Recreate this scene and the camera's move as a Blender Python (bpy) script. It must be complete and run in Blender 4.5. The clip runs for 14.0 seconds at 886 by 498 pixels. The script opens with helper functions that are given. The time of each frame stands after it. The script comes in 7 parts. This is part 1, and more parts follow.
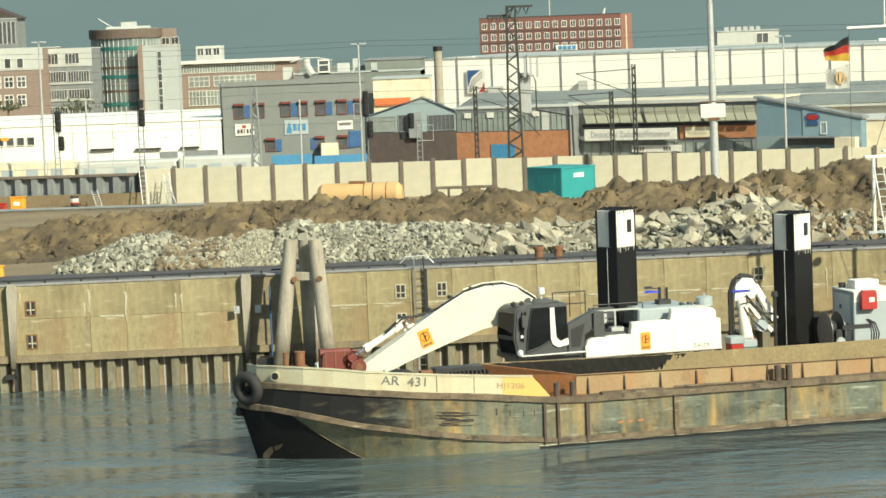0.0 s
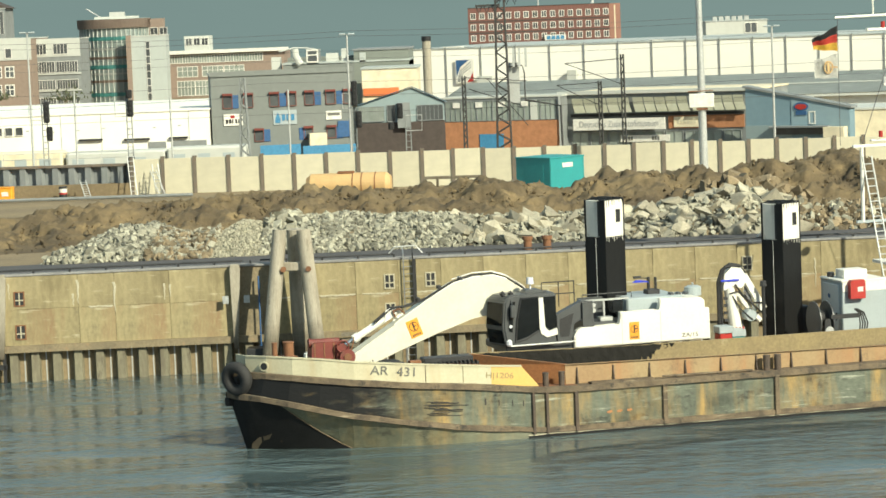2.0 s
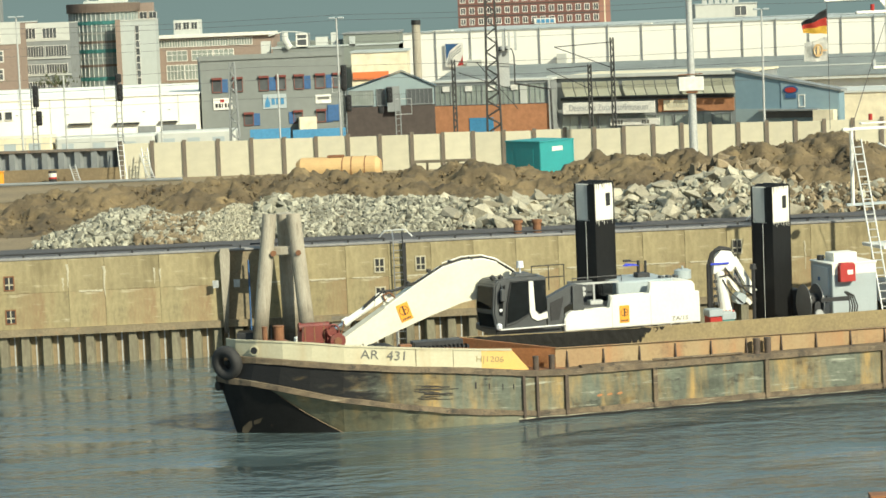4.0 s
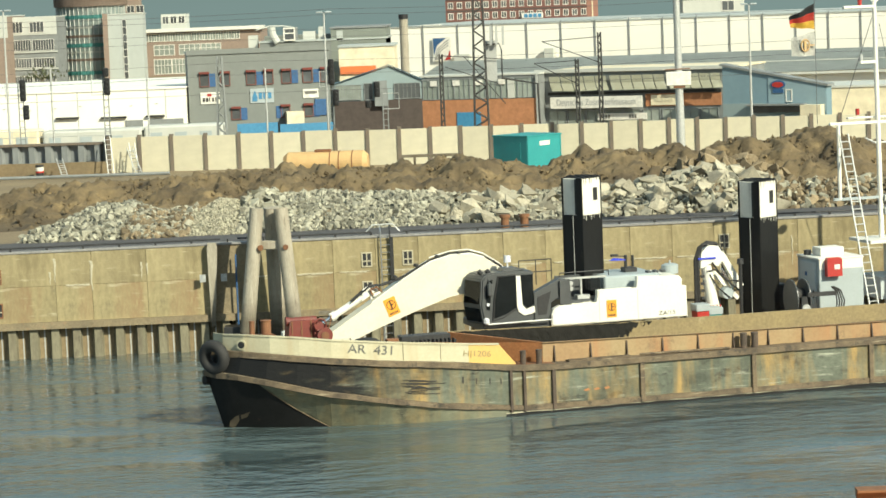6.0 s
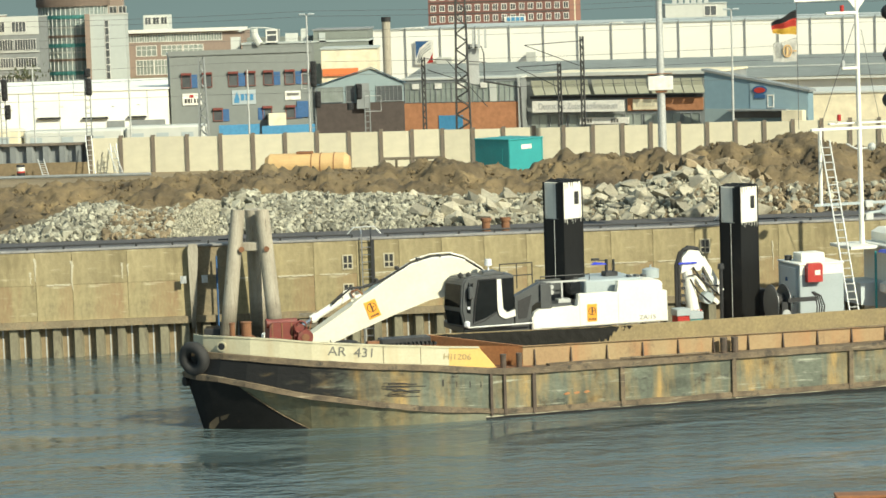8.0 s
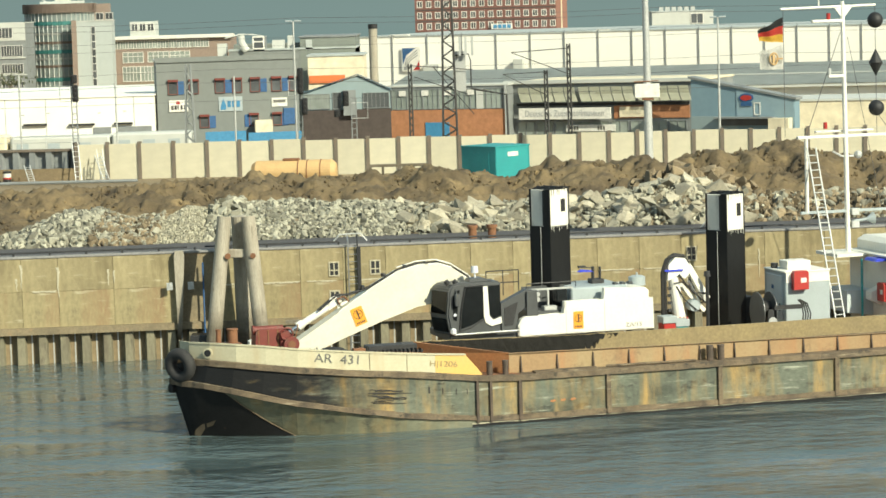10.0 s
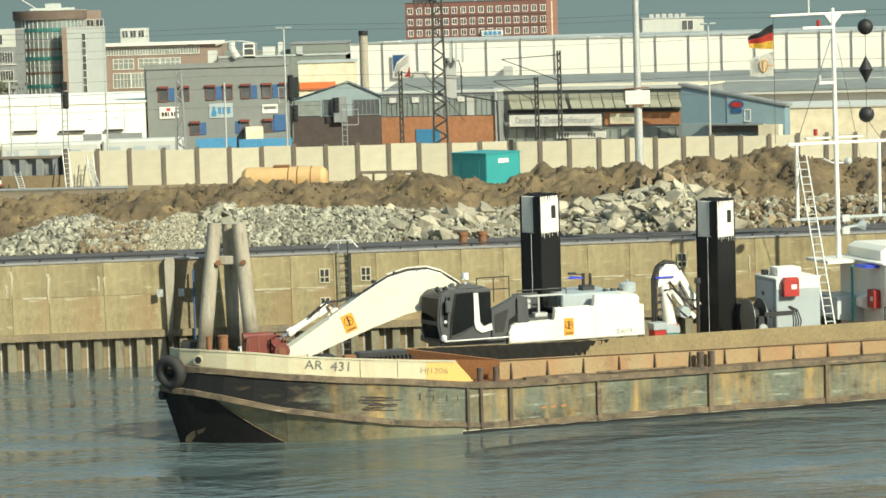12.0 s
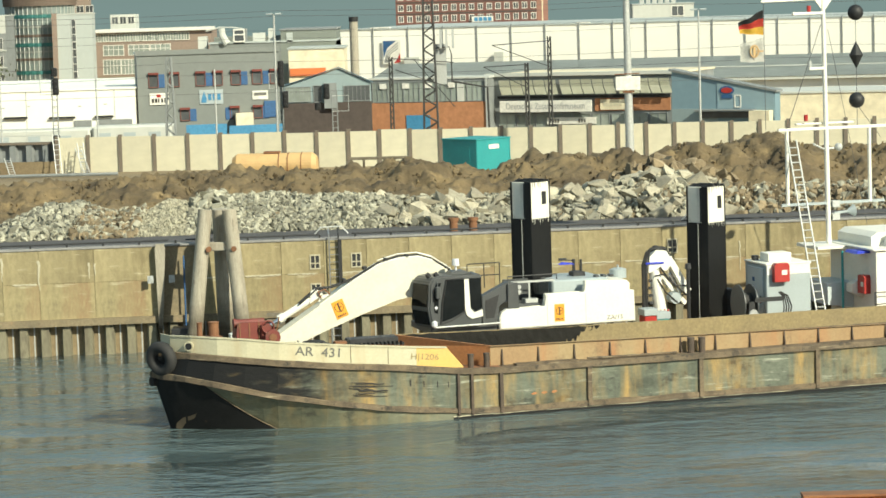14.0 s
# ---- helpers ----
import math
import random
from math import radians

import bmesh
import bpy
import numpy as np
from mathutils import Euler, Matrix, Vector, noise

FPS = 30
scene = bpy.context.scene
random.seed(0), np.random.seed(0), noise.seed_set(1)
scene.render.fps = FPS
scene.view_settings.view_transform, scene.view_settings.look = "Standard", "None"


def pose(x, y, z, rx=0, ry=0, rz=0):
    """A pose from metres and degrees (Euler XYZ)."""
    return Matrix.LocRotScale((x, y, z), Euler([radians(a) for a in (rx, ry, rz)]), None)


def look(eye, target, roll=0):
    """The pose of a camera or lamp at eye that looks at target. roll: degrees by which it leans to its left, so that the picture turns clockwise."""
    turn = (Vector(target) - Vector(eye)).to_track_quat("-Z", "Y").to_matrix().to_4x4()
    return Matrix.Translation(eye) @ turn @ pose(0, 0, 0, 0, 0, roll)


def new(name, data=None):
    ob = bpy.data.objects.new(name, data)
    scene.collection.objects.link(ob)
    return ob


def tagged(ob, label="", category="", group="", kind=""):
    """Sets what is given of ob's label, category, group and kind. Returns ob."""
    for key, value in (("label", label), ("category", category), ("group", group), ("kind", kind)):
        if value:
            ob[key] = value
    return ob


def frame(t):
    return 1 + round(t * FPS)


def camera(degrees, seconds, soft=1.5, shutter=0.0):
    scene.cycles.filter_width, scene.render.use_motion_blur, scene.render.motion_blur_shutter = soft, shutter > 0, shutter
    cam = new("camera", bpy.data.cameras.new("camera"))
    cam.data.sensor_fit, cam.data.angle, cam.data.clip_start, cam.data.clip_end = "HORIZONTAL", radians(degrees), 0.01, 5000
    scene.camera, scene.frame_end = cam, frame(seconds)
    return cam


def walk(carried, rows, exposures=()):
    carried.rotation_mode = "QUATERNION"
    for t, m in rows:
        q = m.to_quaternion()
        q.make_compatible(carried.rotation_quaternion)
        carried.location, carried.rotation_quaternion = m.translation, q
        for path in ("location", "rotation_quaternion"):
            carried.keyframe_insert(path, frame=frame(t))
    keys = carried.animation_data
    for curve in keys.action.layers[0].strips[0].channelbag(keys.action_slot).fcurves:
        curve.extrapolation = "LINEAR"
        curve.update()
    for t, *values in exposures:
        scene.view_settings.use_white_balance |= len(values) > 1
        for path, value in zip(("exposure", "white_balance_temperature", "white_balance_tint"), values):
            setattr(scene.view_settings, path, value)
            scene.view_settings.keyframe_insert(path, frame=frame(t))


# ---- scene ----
cam = camera(19.0, 14.0, soft=1.6)
# a camera on a stand that pans and tilts, 14 m above the water
TURNS = [
    (0.0, 85.207, 2.201, 1.712), (0.5, 85.167, 2.190, 1.655), (1.0, 85.112, 2.213, 1.589),
    (1.5, 85.057, 2.255, 1.529), (2.0, 84.980, 2.248, 1.465), (2.5, 84.899, 2.271, 1.405),
    (3.0, 84.804, 2.280, 1.345), (5.5, 84.481, 2.358, 1.073), (6.0, 84.490, 2.262, 0.970),
    (6.5, 84.498, 2.150, 0.877), (7.0, 84.517, 2.016, 0.779), (7.5, 84.528, 1.950, 0.687),
    (8.0, 84.541, 1.820, 0.599), (10.5, 84.757, 1.688, 0.269), (11.0, 84.834, 1.662, 0.223),
    (11.5, 84.863, 1.691, 0.166), (12.0, 84.825, 1.691, 0.110), (12.5, 84.748, 1.714, 0.060),
    (13.0, 84.665, 1.734, 0.004), (13.5, 84.588, 1.728, -0.045), (14.0, 84.517, 1.742, -0.101)]
walk(cam, [(t, pose(0, 0, 14, rx, ry, rz)) for t, rx, ry, rz in TURNS], exposures=[(0.0, 0.38)])

# ---- light: low warm sun from behind the camera's right shoulder, grey sky ----
SUN_EL, SUN_AZ = 33.0, 138.0          # degrees; azimuth clockwise from +y
world = bpy.data.worlds.new("sky")
scene.world = world
world.use_nodes = True
wn, wl = world.node_tree.nodes, world.node_tree.links
wn.clear()
sky = wn.new("ShaderNodeTexSky")
sky.sky_type, sky.sun_disc = "NISHITA", False
sky.sun_elevation, sky.sun_rotation = radians(SUN_EL), radians(SUN_AZ)
sky.air_density, sky.dust_density, sky.ozone_density = 1.0, 2.0, 1.0
haze = wn.new("ShaderNodeMix")
haze.data_type, haze.blend_type = "RGBA", "MIX"
haze.inputs["Factor"].default_value = 0.8
haze.inputs["B"].default_value = (1.68, 2.45, 2.72, 1)   # even cover of grey cloud
back = wn.new("ShaderNodeBackground")
back.inputs["Strength"].default_value = 0.145
wout = wn.new("ShaderNodeOutputWorld")
wl.new(sky.outputs[0], haze.inputs["A"])
wl.new(haze.outputs["Result"], back.inputs[0])
wl.new(back.outputs[0], wout.inputs[0])

sun = new("sun", bpy.data.lights.new("sun", "SUN"))
sun.data.energy, sun.data.angle, sun.data.color = 5.0, radians(0.6), (0.98, 0.95, 0.74)
sa, se = radians(SUN_AZ), radians(SUN_EL)
sun.matrix_world = look((math.sin(sa) * math.cos(se) * 60, math.cos(sa) * math.cos(se) * 60, math.sin(se) * 60), (0, 0, 0))


# ---- materials ----
def surf(name, col, col2=None, rough=0.7, metal=0.0, scale=3.0, fine=40.0, bump=0.15, amount=0.5,
         stain=None, stain_at=0.62, stretch=(1, 1, 1), spec=0.5, island=False, each=0.0, streak=None, streak_at=0.56, scrape=None, coat=None, grain=0.2):
    """A worn surface: two colours mixed by coarse and fine noise, optional stains, and fine relief."""
    m = bpy.data.materials.new(name)
    m.use_nodes = True
    n, l = m.node_tree.nodes, m.node_tree.links
    b = n["Principled BSDF"]
    col2 = col2 or tuple(c * 0.7 for c in col)
    tc = n.new("ShaderNodeTexCoord")
    mp = n.new("ShaderNodeMapping")
    mp.inputs["Scale"].default_value = stretch
    l.new(tc.outputs["Object"], mp.inputs[0])

    def nz(s, detail=4.0, r=0.6):
        t = n.new("ShaderNodeTexNoise")
        t.inputs["Scale"].default_value, t.inputs["Detail"].default_value, t.inputs["Roughness"].default_value = s, detail, r
        l.new(mp.outputs[0], t.inputs["Vector"])
        return t.outputs["Fac"]

    def mix(f, a, bb, mode="MIX"):
        k = n.new("ShaderNodeMix")
        k.data_type, k.blend_type = "RGBA", mode
        for v, s in ((f, "Factor"), (a, "A"), (bb, "B")):
            if isinstance(v, tuple):
                k.inputs[s].default_value = (*v, 1)
            elif isinstance(v, (int, float)):
                k.inputs[s].default_value = v
            else:
                l.new(v, k.inputs[s])
        return k.outputs["Result"]

    def ramp(f, lo, hi):
        r = n.new("ShaderNodeMapRange")
        r.inputs["From Min"].default_value, r.inputs["From Max"].default_value = lo, hi
        l.new(f, r.inputs["Value"])
        return r.outputs[0]

    coarse, small = nz(scale), nz(fine, 3.0)
    c = mix(ramp(coarse, 0.5 - 0.5 * amount + 0.05, 0.5 + 0.5 * amount + 0.05), col, col2)
    g = mix(ramp(small, 0.3, 0.75), (1 - grain,) * 3, (1 + 0.6 * grain,) * 3)
    c = mix(1.0, c, g, "MULTIPLY")
    if stain:
        c = mix(ramp(nz(scale * 1.7, 6.0, 0.7), stain_at - 0.04, stain_at + 0.09), c, stain)
    def aniso(sx, sz, s, detail=5.0):
        q = n.new("ShaderNodeMapping")
        q.inputs["Scale"].default_value = (sx, sx, sz)
        l.new(tc.outputs["Object"], q.inputs[0])
        t = n.new("ShaderNodeTexNoise")
        t.inputs["Scale"].default_value, t.inputs["Detail"].default_value, t.inputs["Roughness"].default_value = s, detail, 0.65
        l.new(q.outputs[0], t.inputs["Vector"])
        return t.outputs["Fac"]

    if streak:        # runs of rust and dirt down the face
        broad = aniso(1.0, 0.12, 0.9, 3.0)
        runs = aniso(3.0, 0.9, 1.0, 8.0)
        k = n.new("ShaderNodeMath")
        k.operation = "MULTIPLY"
        l.new(ramp(broad, streak_at - 0.12, streak_at + 0.1), k.inputs[0])
        l.new(ramp(runs, 0.3, 0.62), k.inputs[1])
        c = mix(k.outputs[0], c, streak)
    if scrape:        # pale scuffs along the face
        k = n.new("ShaderNodeMath")
        k.operation = "MULTIPLY"
        l.new(ramp(aniso(0.35, 5.0, 1.4), 0.56, 0.68), k.inputs[0])
        l.new(ramp(aniso(1.2, 2.0, 1.0), 0.45, 0.6), k.inputs[1])
        c = mix(k.outputs[0], c, scrape)
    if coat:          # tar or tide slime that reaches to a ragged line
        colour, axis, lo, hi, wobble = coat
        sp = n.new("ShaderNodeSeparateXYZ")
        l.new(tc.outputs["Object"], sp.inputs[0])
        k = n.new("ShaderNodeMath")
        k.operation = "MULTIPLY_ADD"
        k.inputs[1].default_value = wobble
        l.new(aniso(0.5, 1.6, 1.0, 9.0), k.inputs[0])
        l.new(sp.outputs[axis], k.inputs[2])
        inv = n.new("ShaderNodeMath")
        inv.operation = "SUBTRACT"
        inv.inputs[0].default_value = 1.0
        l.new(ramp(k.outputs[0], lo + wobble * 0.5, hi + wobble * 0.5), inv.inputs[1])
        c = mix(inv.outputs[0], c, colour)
    if island or each:
        if island:
            o = n.new("ShaderNodeNewGeometry").outputs["Random Per Island"]
        else:
            o = n.new("ShaderNodeObjectInfo").outputs["Random"]
        e = each or 0.35
        v = n.new("ShaderNodeMapRange")
        v.inputs["To Min"].default_value, v.inputs["To Max"].default_value = 1 - e, 1 + e * 0.5
        l.new(o, v.inputs["Value"])
        hs = n.new("ShaderNodeHueSaturation")
        l.new(v.outputs[0], hs.inputs["Value"])
        l.new(c, hs.inputs["Color"])
        c = hs.outputs[0]
    l.new(c, b.inputs["Base Color"])
    b.inputs["Roughness"].default_value, b.inputs["Metallic"].default_value = rough, metal
    b.inputs["Specular IOR Level"].default_value = spec
    if bump:
        bp = n.new("ShaderNodeBump")
        bp.inputs["Strength"].default_value, bp.inputs["Distance"].default_value = bump, 0.03
        l.new(small, bp.inputs["Height"])
        l.new(bp.outputs[0], b.inputs["Normal"])
    return m


def glass_mat(name, col=(0.010, 0.012, 0.013), rough=0.1):
    m = surf(name, col, tuple(c * 1.6 for c in col), rough=rough, scale=0.8, fine=3.0, bump=0.02, spec=0.35)
    return m


M = {}
M["concrete_old"] = surf("concrete_old", (0.42, 0.35, 0.19), (0.27, 0.225, 0.125), 0.9, scale=0.45, fine=6, bump=0.25, amount=0.5, stain=(0.20, 0.165, 0.09), stain_at=0.60, stretch=(1, 1, 0.5), streak=(0.21, 0.17, 0.09), streak_at=0.55, scrape=(0.52, 0.46, 0.31), each=0.08)
M["concrete_damp"] = surf("concrete_damp", (0.385, 0.32, 0.17), (0.25, 0.21, 0.115), 0.9, scale=0.6, fine=6, bump=0.25, amount=0.45, stain=(0.17, 0.145, 0.085), stain_at=0.58, stretch=(1, 1, 0.6), streak=(0.25, 0.15, 0.08), streak_at=0.6, scrape=(0.5, 0.45, 0.31), each=0.08)
M["concrete_lip"] = surf("concrete_lip", (0.27, 0.215, 0.13), (0.17, 0.14, 0.09), 0.9, scale=1.2, fine=12, stain=(0.30, 0.20, 0.11))
M["concrete_top"] = surf("concrete_top", (0.30, 0.29, 0.27), (0.22, 0.21, 0.2), 0.9, scale=0.8, fine=10)
M["sheet_pile"] = surf("sheet_pile", (0.27, 0.245, 0.16), (0.165, 0.15, 0.10), 0.8, scale=1.1, fine=14, stain=(0.10, 0.085, 0.06), stain_at=0.62, stretch=(1, 1, 0.4), streak=(0.12, 0.10, 0.07))
M["asphalt"] = surf("asphalt", (0.09, 0.085, 0.085), (0.06, 0.06, 0.06), 0.95, scale=0.7, fine=20)
M["soil"] = surf("soil", (0.168, 0.123, 0.064), (0.07, 0.052, 0.031), 0.95, scale=0.35, fine=5, bump=0.8, amount=0.3, stain=(0.245, 0.177, 0.087), stain_at=0.59)
M["sand"] = surf("sand", (0.27, 0.205, 0.115), (0.17, 0.13, 0.08), 0.95, scale=0.3, fine=6, bump=0.4)
M["rubble"] = surf("rubble", (0.40, 0.383, 0.295), (0.26, 0.25, 0.19), 0.92, scale=2.0, fine=14, bump=0.4, island=True, each=0.6)
M["gravel"] = surf("gravel", (0.44, 0.41, 0.30), (0.34, 0.32, 0.24), 0.92, scale=2.0, fine=14, bump=0.3, island=True, each=0.35)
M["rubble_tan"] = surf("rubble_tan", (0.29, 0.225, 0.135), (0.19, 0.15, 0.095), 0.92, scale=2.0, fine=14, bump=0.4, island=True, each=0.6)
M["fence_panel"] = surf("fence_panel", (0.63, 0.585, 0.43), (0.55, 0.51, 0.38), 0.9, scale=0.5, fine=2.5, bump=0.05, stain=(0.46, 0.42, 0.31), stain_at=0.66, streak=(0.5, 0.46, 0.36), streak_at=0.64, each=0.1, grain=0.07)
M["fence_post"] = surf("fence_post", (0.20, 0.165, 0.125), (0.13, 0.11, 0.09), 0.8, scale=1.5, fine=10, stain=(0.22, 0.12, 0.06))
M["rust"] = surf("rust", (0.26, 0.12, 0.055), (0.16, 0.075, 0.04), 0.85, scale=3, fine=30, bump=0.3)
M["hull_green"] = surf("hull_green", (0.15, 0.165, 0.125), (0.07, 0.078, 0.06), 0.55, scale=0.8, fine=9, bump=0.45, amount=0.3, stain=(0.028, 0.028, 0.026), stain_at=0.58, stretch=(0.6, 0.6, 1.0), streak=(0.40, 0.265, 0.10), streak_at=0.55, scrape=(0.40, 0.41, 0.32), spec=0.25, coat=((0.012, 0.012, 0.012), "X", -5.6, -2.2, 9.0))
M["hull_pale"] = surf("hull_pale", (0.175, 0.178, 0.118), (0.105, 0.11, 0.075), 0.6, scale=0.8, fine=7, bump=0.4, amount=0.35, stain=(0.05, 0.048, 0.036), stain_at=0.6, stretch=(0.6, 0.6, 1.0), streak=(0.30, 0.22, 0.10), streak_at=0.6, scrape=(0.32, 0.32, 0.22))
M["hull_black"] = surf("hull_black", (0.018, 0.018, 0.018), (0.010, 0.010, 0.010), 0.6, spec=0.22, scale=1.5, fine=14, stain=(0.10, 0.06, 0.035), stain_at=0.7)
M["rail_rust"] = surf("rail_rust", (0.19, 0.14, 0.085), (0.075, 0.057, 0.04), 0.8, scale=1.6, fine=16, bump=0.4, amount=0.35, stain=(0.045, 0.038, 0.03), stain_at=0.57, scrape=(0.36, 0.30, 0.2))
M["strake"] = surf("strake", (0.12, 0.085, 0.06), (0.05, 0.04, 0.032), 0.8, scale=2.5, fine=16, bump=0.35, stain=(0.3, 0.2, 0.1), stain_at=0.66)
M["bulwark"] = surf("bulwark", (0.56, 0.52, 0.36), (0.46, 0.42, 0.28), 0.6, scale=0.9, fine=12, bump=0.12, stain=(0.38, 0.30, 0.18), stain_at=0.66, streak=(0.42, 0.31, 0.17), streak_at=0.64, grain=0.07)
M["bulwark_yellow"] = surf("bulwark_yellow", (0.68, 0.42, 0.11), (0.60, 0.42, 0.16), 0.6, scale=0.8, fine=10, stain=(0.42, 0.25, 0.1), stain_at=0.7, grain=0.07)
M["coaming_red"] = surf("coaming_red", (0.33, 0.215, 0.11), (0.36, 0.27, 0.145), 0.8, scale=0.5, fine=12, bump=0.2, amount=0.3, stain=(0.17, 0.12, 0.07), stain_at=0.6, streak=(0.40, 0.165, 0.065), streak_at=0.6, grain=0.12)
M["coaming_orange"] = surf("coaming_orange", (0.46, 0.19, 0.07), (0.34, 0.17, 0.07), 0.75, scale=1.2, fine=12, stain=(0.3, 0.22, 0.12), stain_at=0.62)
M["coaming_mud"] = surf("coaming_mud", (0.31, 0.24, 0.12), (0.22, 0.17, 0.095), 0.9, scale=0.9, fine=10, stain=(0.42, 0.34, 0.2), stain_at=0.64)
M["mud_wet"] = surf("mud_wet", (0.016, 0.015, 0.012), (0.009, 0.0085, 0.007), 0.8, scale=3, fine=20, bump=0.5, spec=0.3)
M["white_paint"] = surf("white_paint", (0.80, 0.78, 0.69), (0.73, 0.71, 0.62), 0.42, scale=0.8, fine=10, bump=0.05, stain=(0.55, 0.48, 0.36), stain_at=0.76, grain=0.07)
M["boom_cream"] = surf("boom_cream", (0.72, 0.68, 0.54), (0.62, 0.58, 0.45), 0.45, scale=0.7, fine=9, bump=0.06, stain=(0.48, 0.42, 0.3), stain_at=0.7, grain=0.07)
M["grey_paint"] = surf("grey_paint", (0.38, 0.43, 0.435), (0.32, 0.365, 0.37), 0.5, scale=1.2, fine=14, bump=0.04, stain=(0.30, 0.30, 0.28), stain_at=0.74, grain=0.05)
M["pale_paint"] = surf("pale_paint", (0.50, 0.56, 0.565), (0.45, 0.505, 0.51), 0.5, scale=1.0, fine=12, bump=0.03, stain=(0.40, 0.39, 0.36), stain_at=0.75, grain=0.05)
M["spud_white"] = surf("spud_white", (0.76, 0.73, 0.63), (0.70, 0.67, 0.57), 0.5, scale=1.2, fine=10, bump=0.06, stain=(0.30, 0.27, 0.22), stain_at=0.66, streak=(0.12, 0.10, 0.08), streak_at=0.62, grain=0.07)
M["rubble_slab"] = surf("rubble_slab", (0.45, 0.41, 0.305), (0.30, 0.275, 0.205), 0.92, scale=1.5, fine=9, bump=0.5, each=0.4)
M["shade_cloth"] = surf("shade_cloth", (0.62, 0.61, 0.47), (0.56, 0.55, 0.43), 0.7, scale=0.4, fine=3, bump=0.02, grain=0.05)
M["sign_grey"] = surf("sign_grey", (0.36, 0.37, 0.35), (0.44, 0.44, 0.42), 0.6, scale=2, fine=10, bump=0.0, grain=0.05)
M["gable_blue"] = surf("gable_blue", (0.25, 0.315, 0.32), (0.22, 0.285, 0.29), 0.6, scale=0.2, fine=2, bump=0.02, grain=0.05)
M["shed_pale"] = surf("shed_pale", (0.25, 0.345, 0.385), (0.22, 0.315, 0.35), 0.6, scale=0.2, fine=2, bump=0.02, grain=0.05)
M["slab_grey"] = surf("slab_grey", (0.43, 0.46, 0.43), (0.39, 0.42, 0.40), 0.7, scale=0.1, fine=1, bump=0.0, grain=0.05)
M["lime"] = surf("lime", (0.52, 0.475, 0.345), (0.44, 0.40, 0.285), 0.9, scale=3, fine=20, bump=0.1)
M["cab_grey"] = surf("cab_grey", (0.085, 0.09, 0.09), (0.06, 0.063, 0.063), 0.4, scale=2, fine=20, bump=0.05, grain=0.07)
M["dark_steel"] = surf("dark_steel", (0.035, 0.035, 0.035), (0.02, 0.02, 0.02), 0.5, scale=2, fine=18, bump=0.1, stain=(0.08, 0.06, 0.045), stain_at=0.68)
M["spud_black"] = surf("spud_black", (0.010, 0.010, 0.0095), (0.006, 0.006, 0.006), 0.5, scale=0.9, fine=9, bump=0.15, stain=(0.05, 0.04, 0.03), stain_at=0.66, stretch=(1, 1, 0.3), spec=0.35)
M["steel_bare"] = surf("steel_bare", (0.55, 0.55, 0.55), (0.42, 0.42, 0.42), 0.35, 0.8, scale=3, fine=30, bump=0.05)
M["chrome"] = surf("chrome", (0.75, 0.75, 0.75), (0.6, 0.6, 0.6), 0.2, 1.0, scale=3, fine=30, bump=0.0)
M["rubber"] = surf("rubber", (0.022, 0.022, 0.022), (0.035, 0.033, 0.03), 0.75, scale=4, fine=30, bump=0.3, stain=(0.12, 0.09, 0.06), stain_at=0.66)
M["red_paint"] = surf("red_paint", (0.21, 0.04, 0.028), (0.13, 0.03, 0.023), 0.55, scale=2.5, fine=20, bump=0.1, stain=(0.12, 0.06, 0.04), stain_at=0.58)
M["red_box"] = surf("red_box", (0.42, 0.035, 0.026), (0.36, 0.03, 0.026), 0.4, scale=2, fine=20, bump=0.03, grain=0.07)
M["orange"] = surf("orange", (0.85, 0.36, 0.03), (0.78, 0.32, 0.03), 0.5, scale=3, fine=20, bump=0.03, grain=0.07)
M["black_mark"] = surf("black_mark", (0.03, 0.028, 0.026), (0.05, 0.045, 0.04), 0.6, scale=6, fine=40, bump=0.0)
M["grey_mark"] = surf("grey_mark", (0.13, 0.127, 0.11), (0.19, 0.185, 0.16), 0.6, scale=6, fine=30, bump=0.0)
M["tan_mark"] = surf("tan_mark", (0.30, 0.235, 0.115), (0.36, 0.28, 0.13), 0.6, scale=6, fine=30, bump=0.0)
M["teal"] = surf("teal", (0.03, 0.29, 0.29), (0.026, 0.24, 0.25), 0.5, scale=1, fine=10, bump=0.05, grain=0.07)
M["tank_tan"] = surf("tank_tan", (0.60, 0.40, 0.18), (0.48, 0.31, 0.14), 0.6, scale=1, fine=10, stain=(0.34, 0.2, 0.1), stain_at=0.66, grain=0.07)
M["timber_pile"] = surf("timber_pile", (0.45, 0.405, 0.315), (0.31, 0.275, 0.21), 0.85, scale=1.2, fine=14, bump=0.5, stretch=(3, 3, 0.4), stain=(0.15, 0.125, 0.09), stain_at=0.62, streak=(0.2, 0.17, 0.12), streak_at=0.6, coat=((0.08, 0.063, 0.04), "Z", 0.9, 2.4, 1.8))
M["galv"] = surf("galv", (0.52, 0.53, 0.5), (0.44, 0.45, 0.43), 0.5, 0.3, scale=1, fine=10, bump=0.03)
M["glass_dark"] = glass_mat("glass_dark")
M["wall_white"] = surf("wall_white", (0.86, 0.84, 0.75), (0.83, 0.81, 0.72), 0.7, scale=0.05, fine=0.25, bump=0.0, grain=0.07)
M["wall_cream"] = surf("wall_cream", (0.74, 0.66, 0.47), (0.70, 0.62, 0.44), 0.7, scale=0.1, fine=1, bump=0.02)
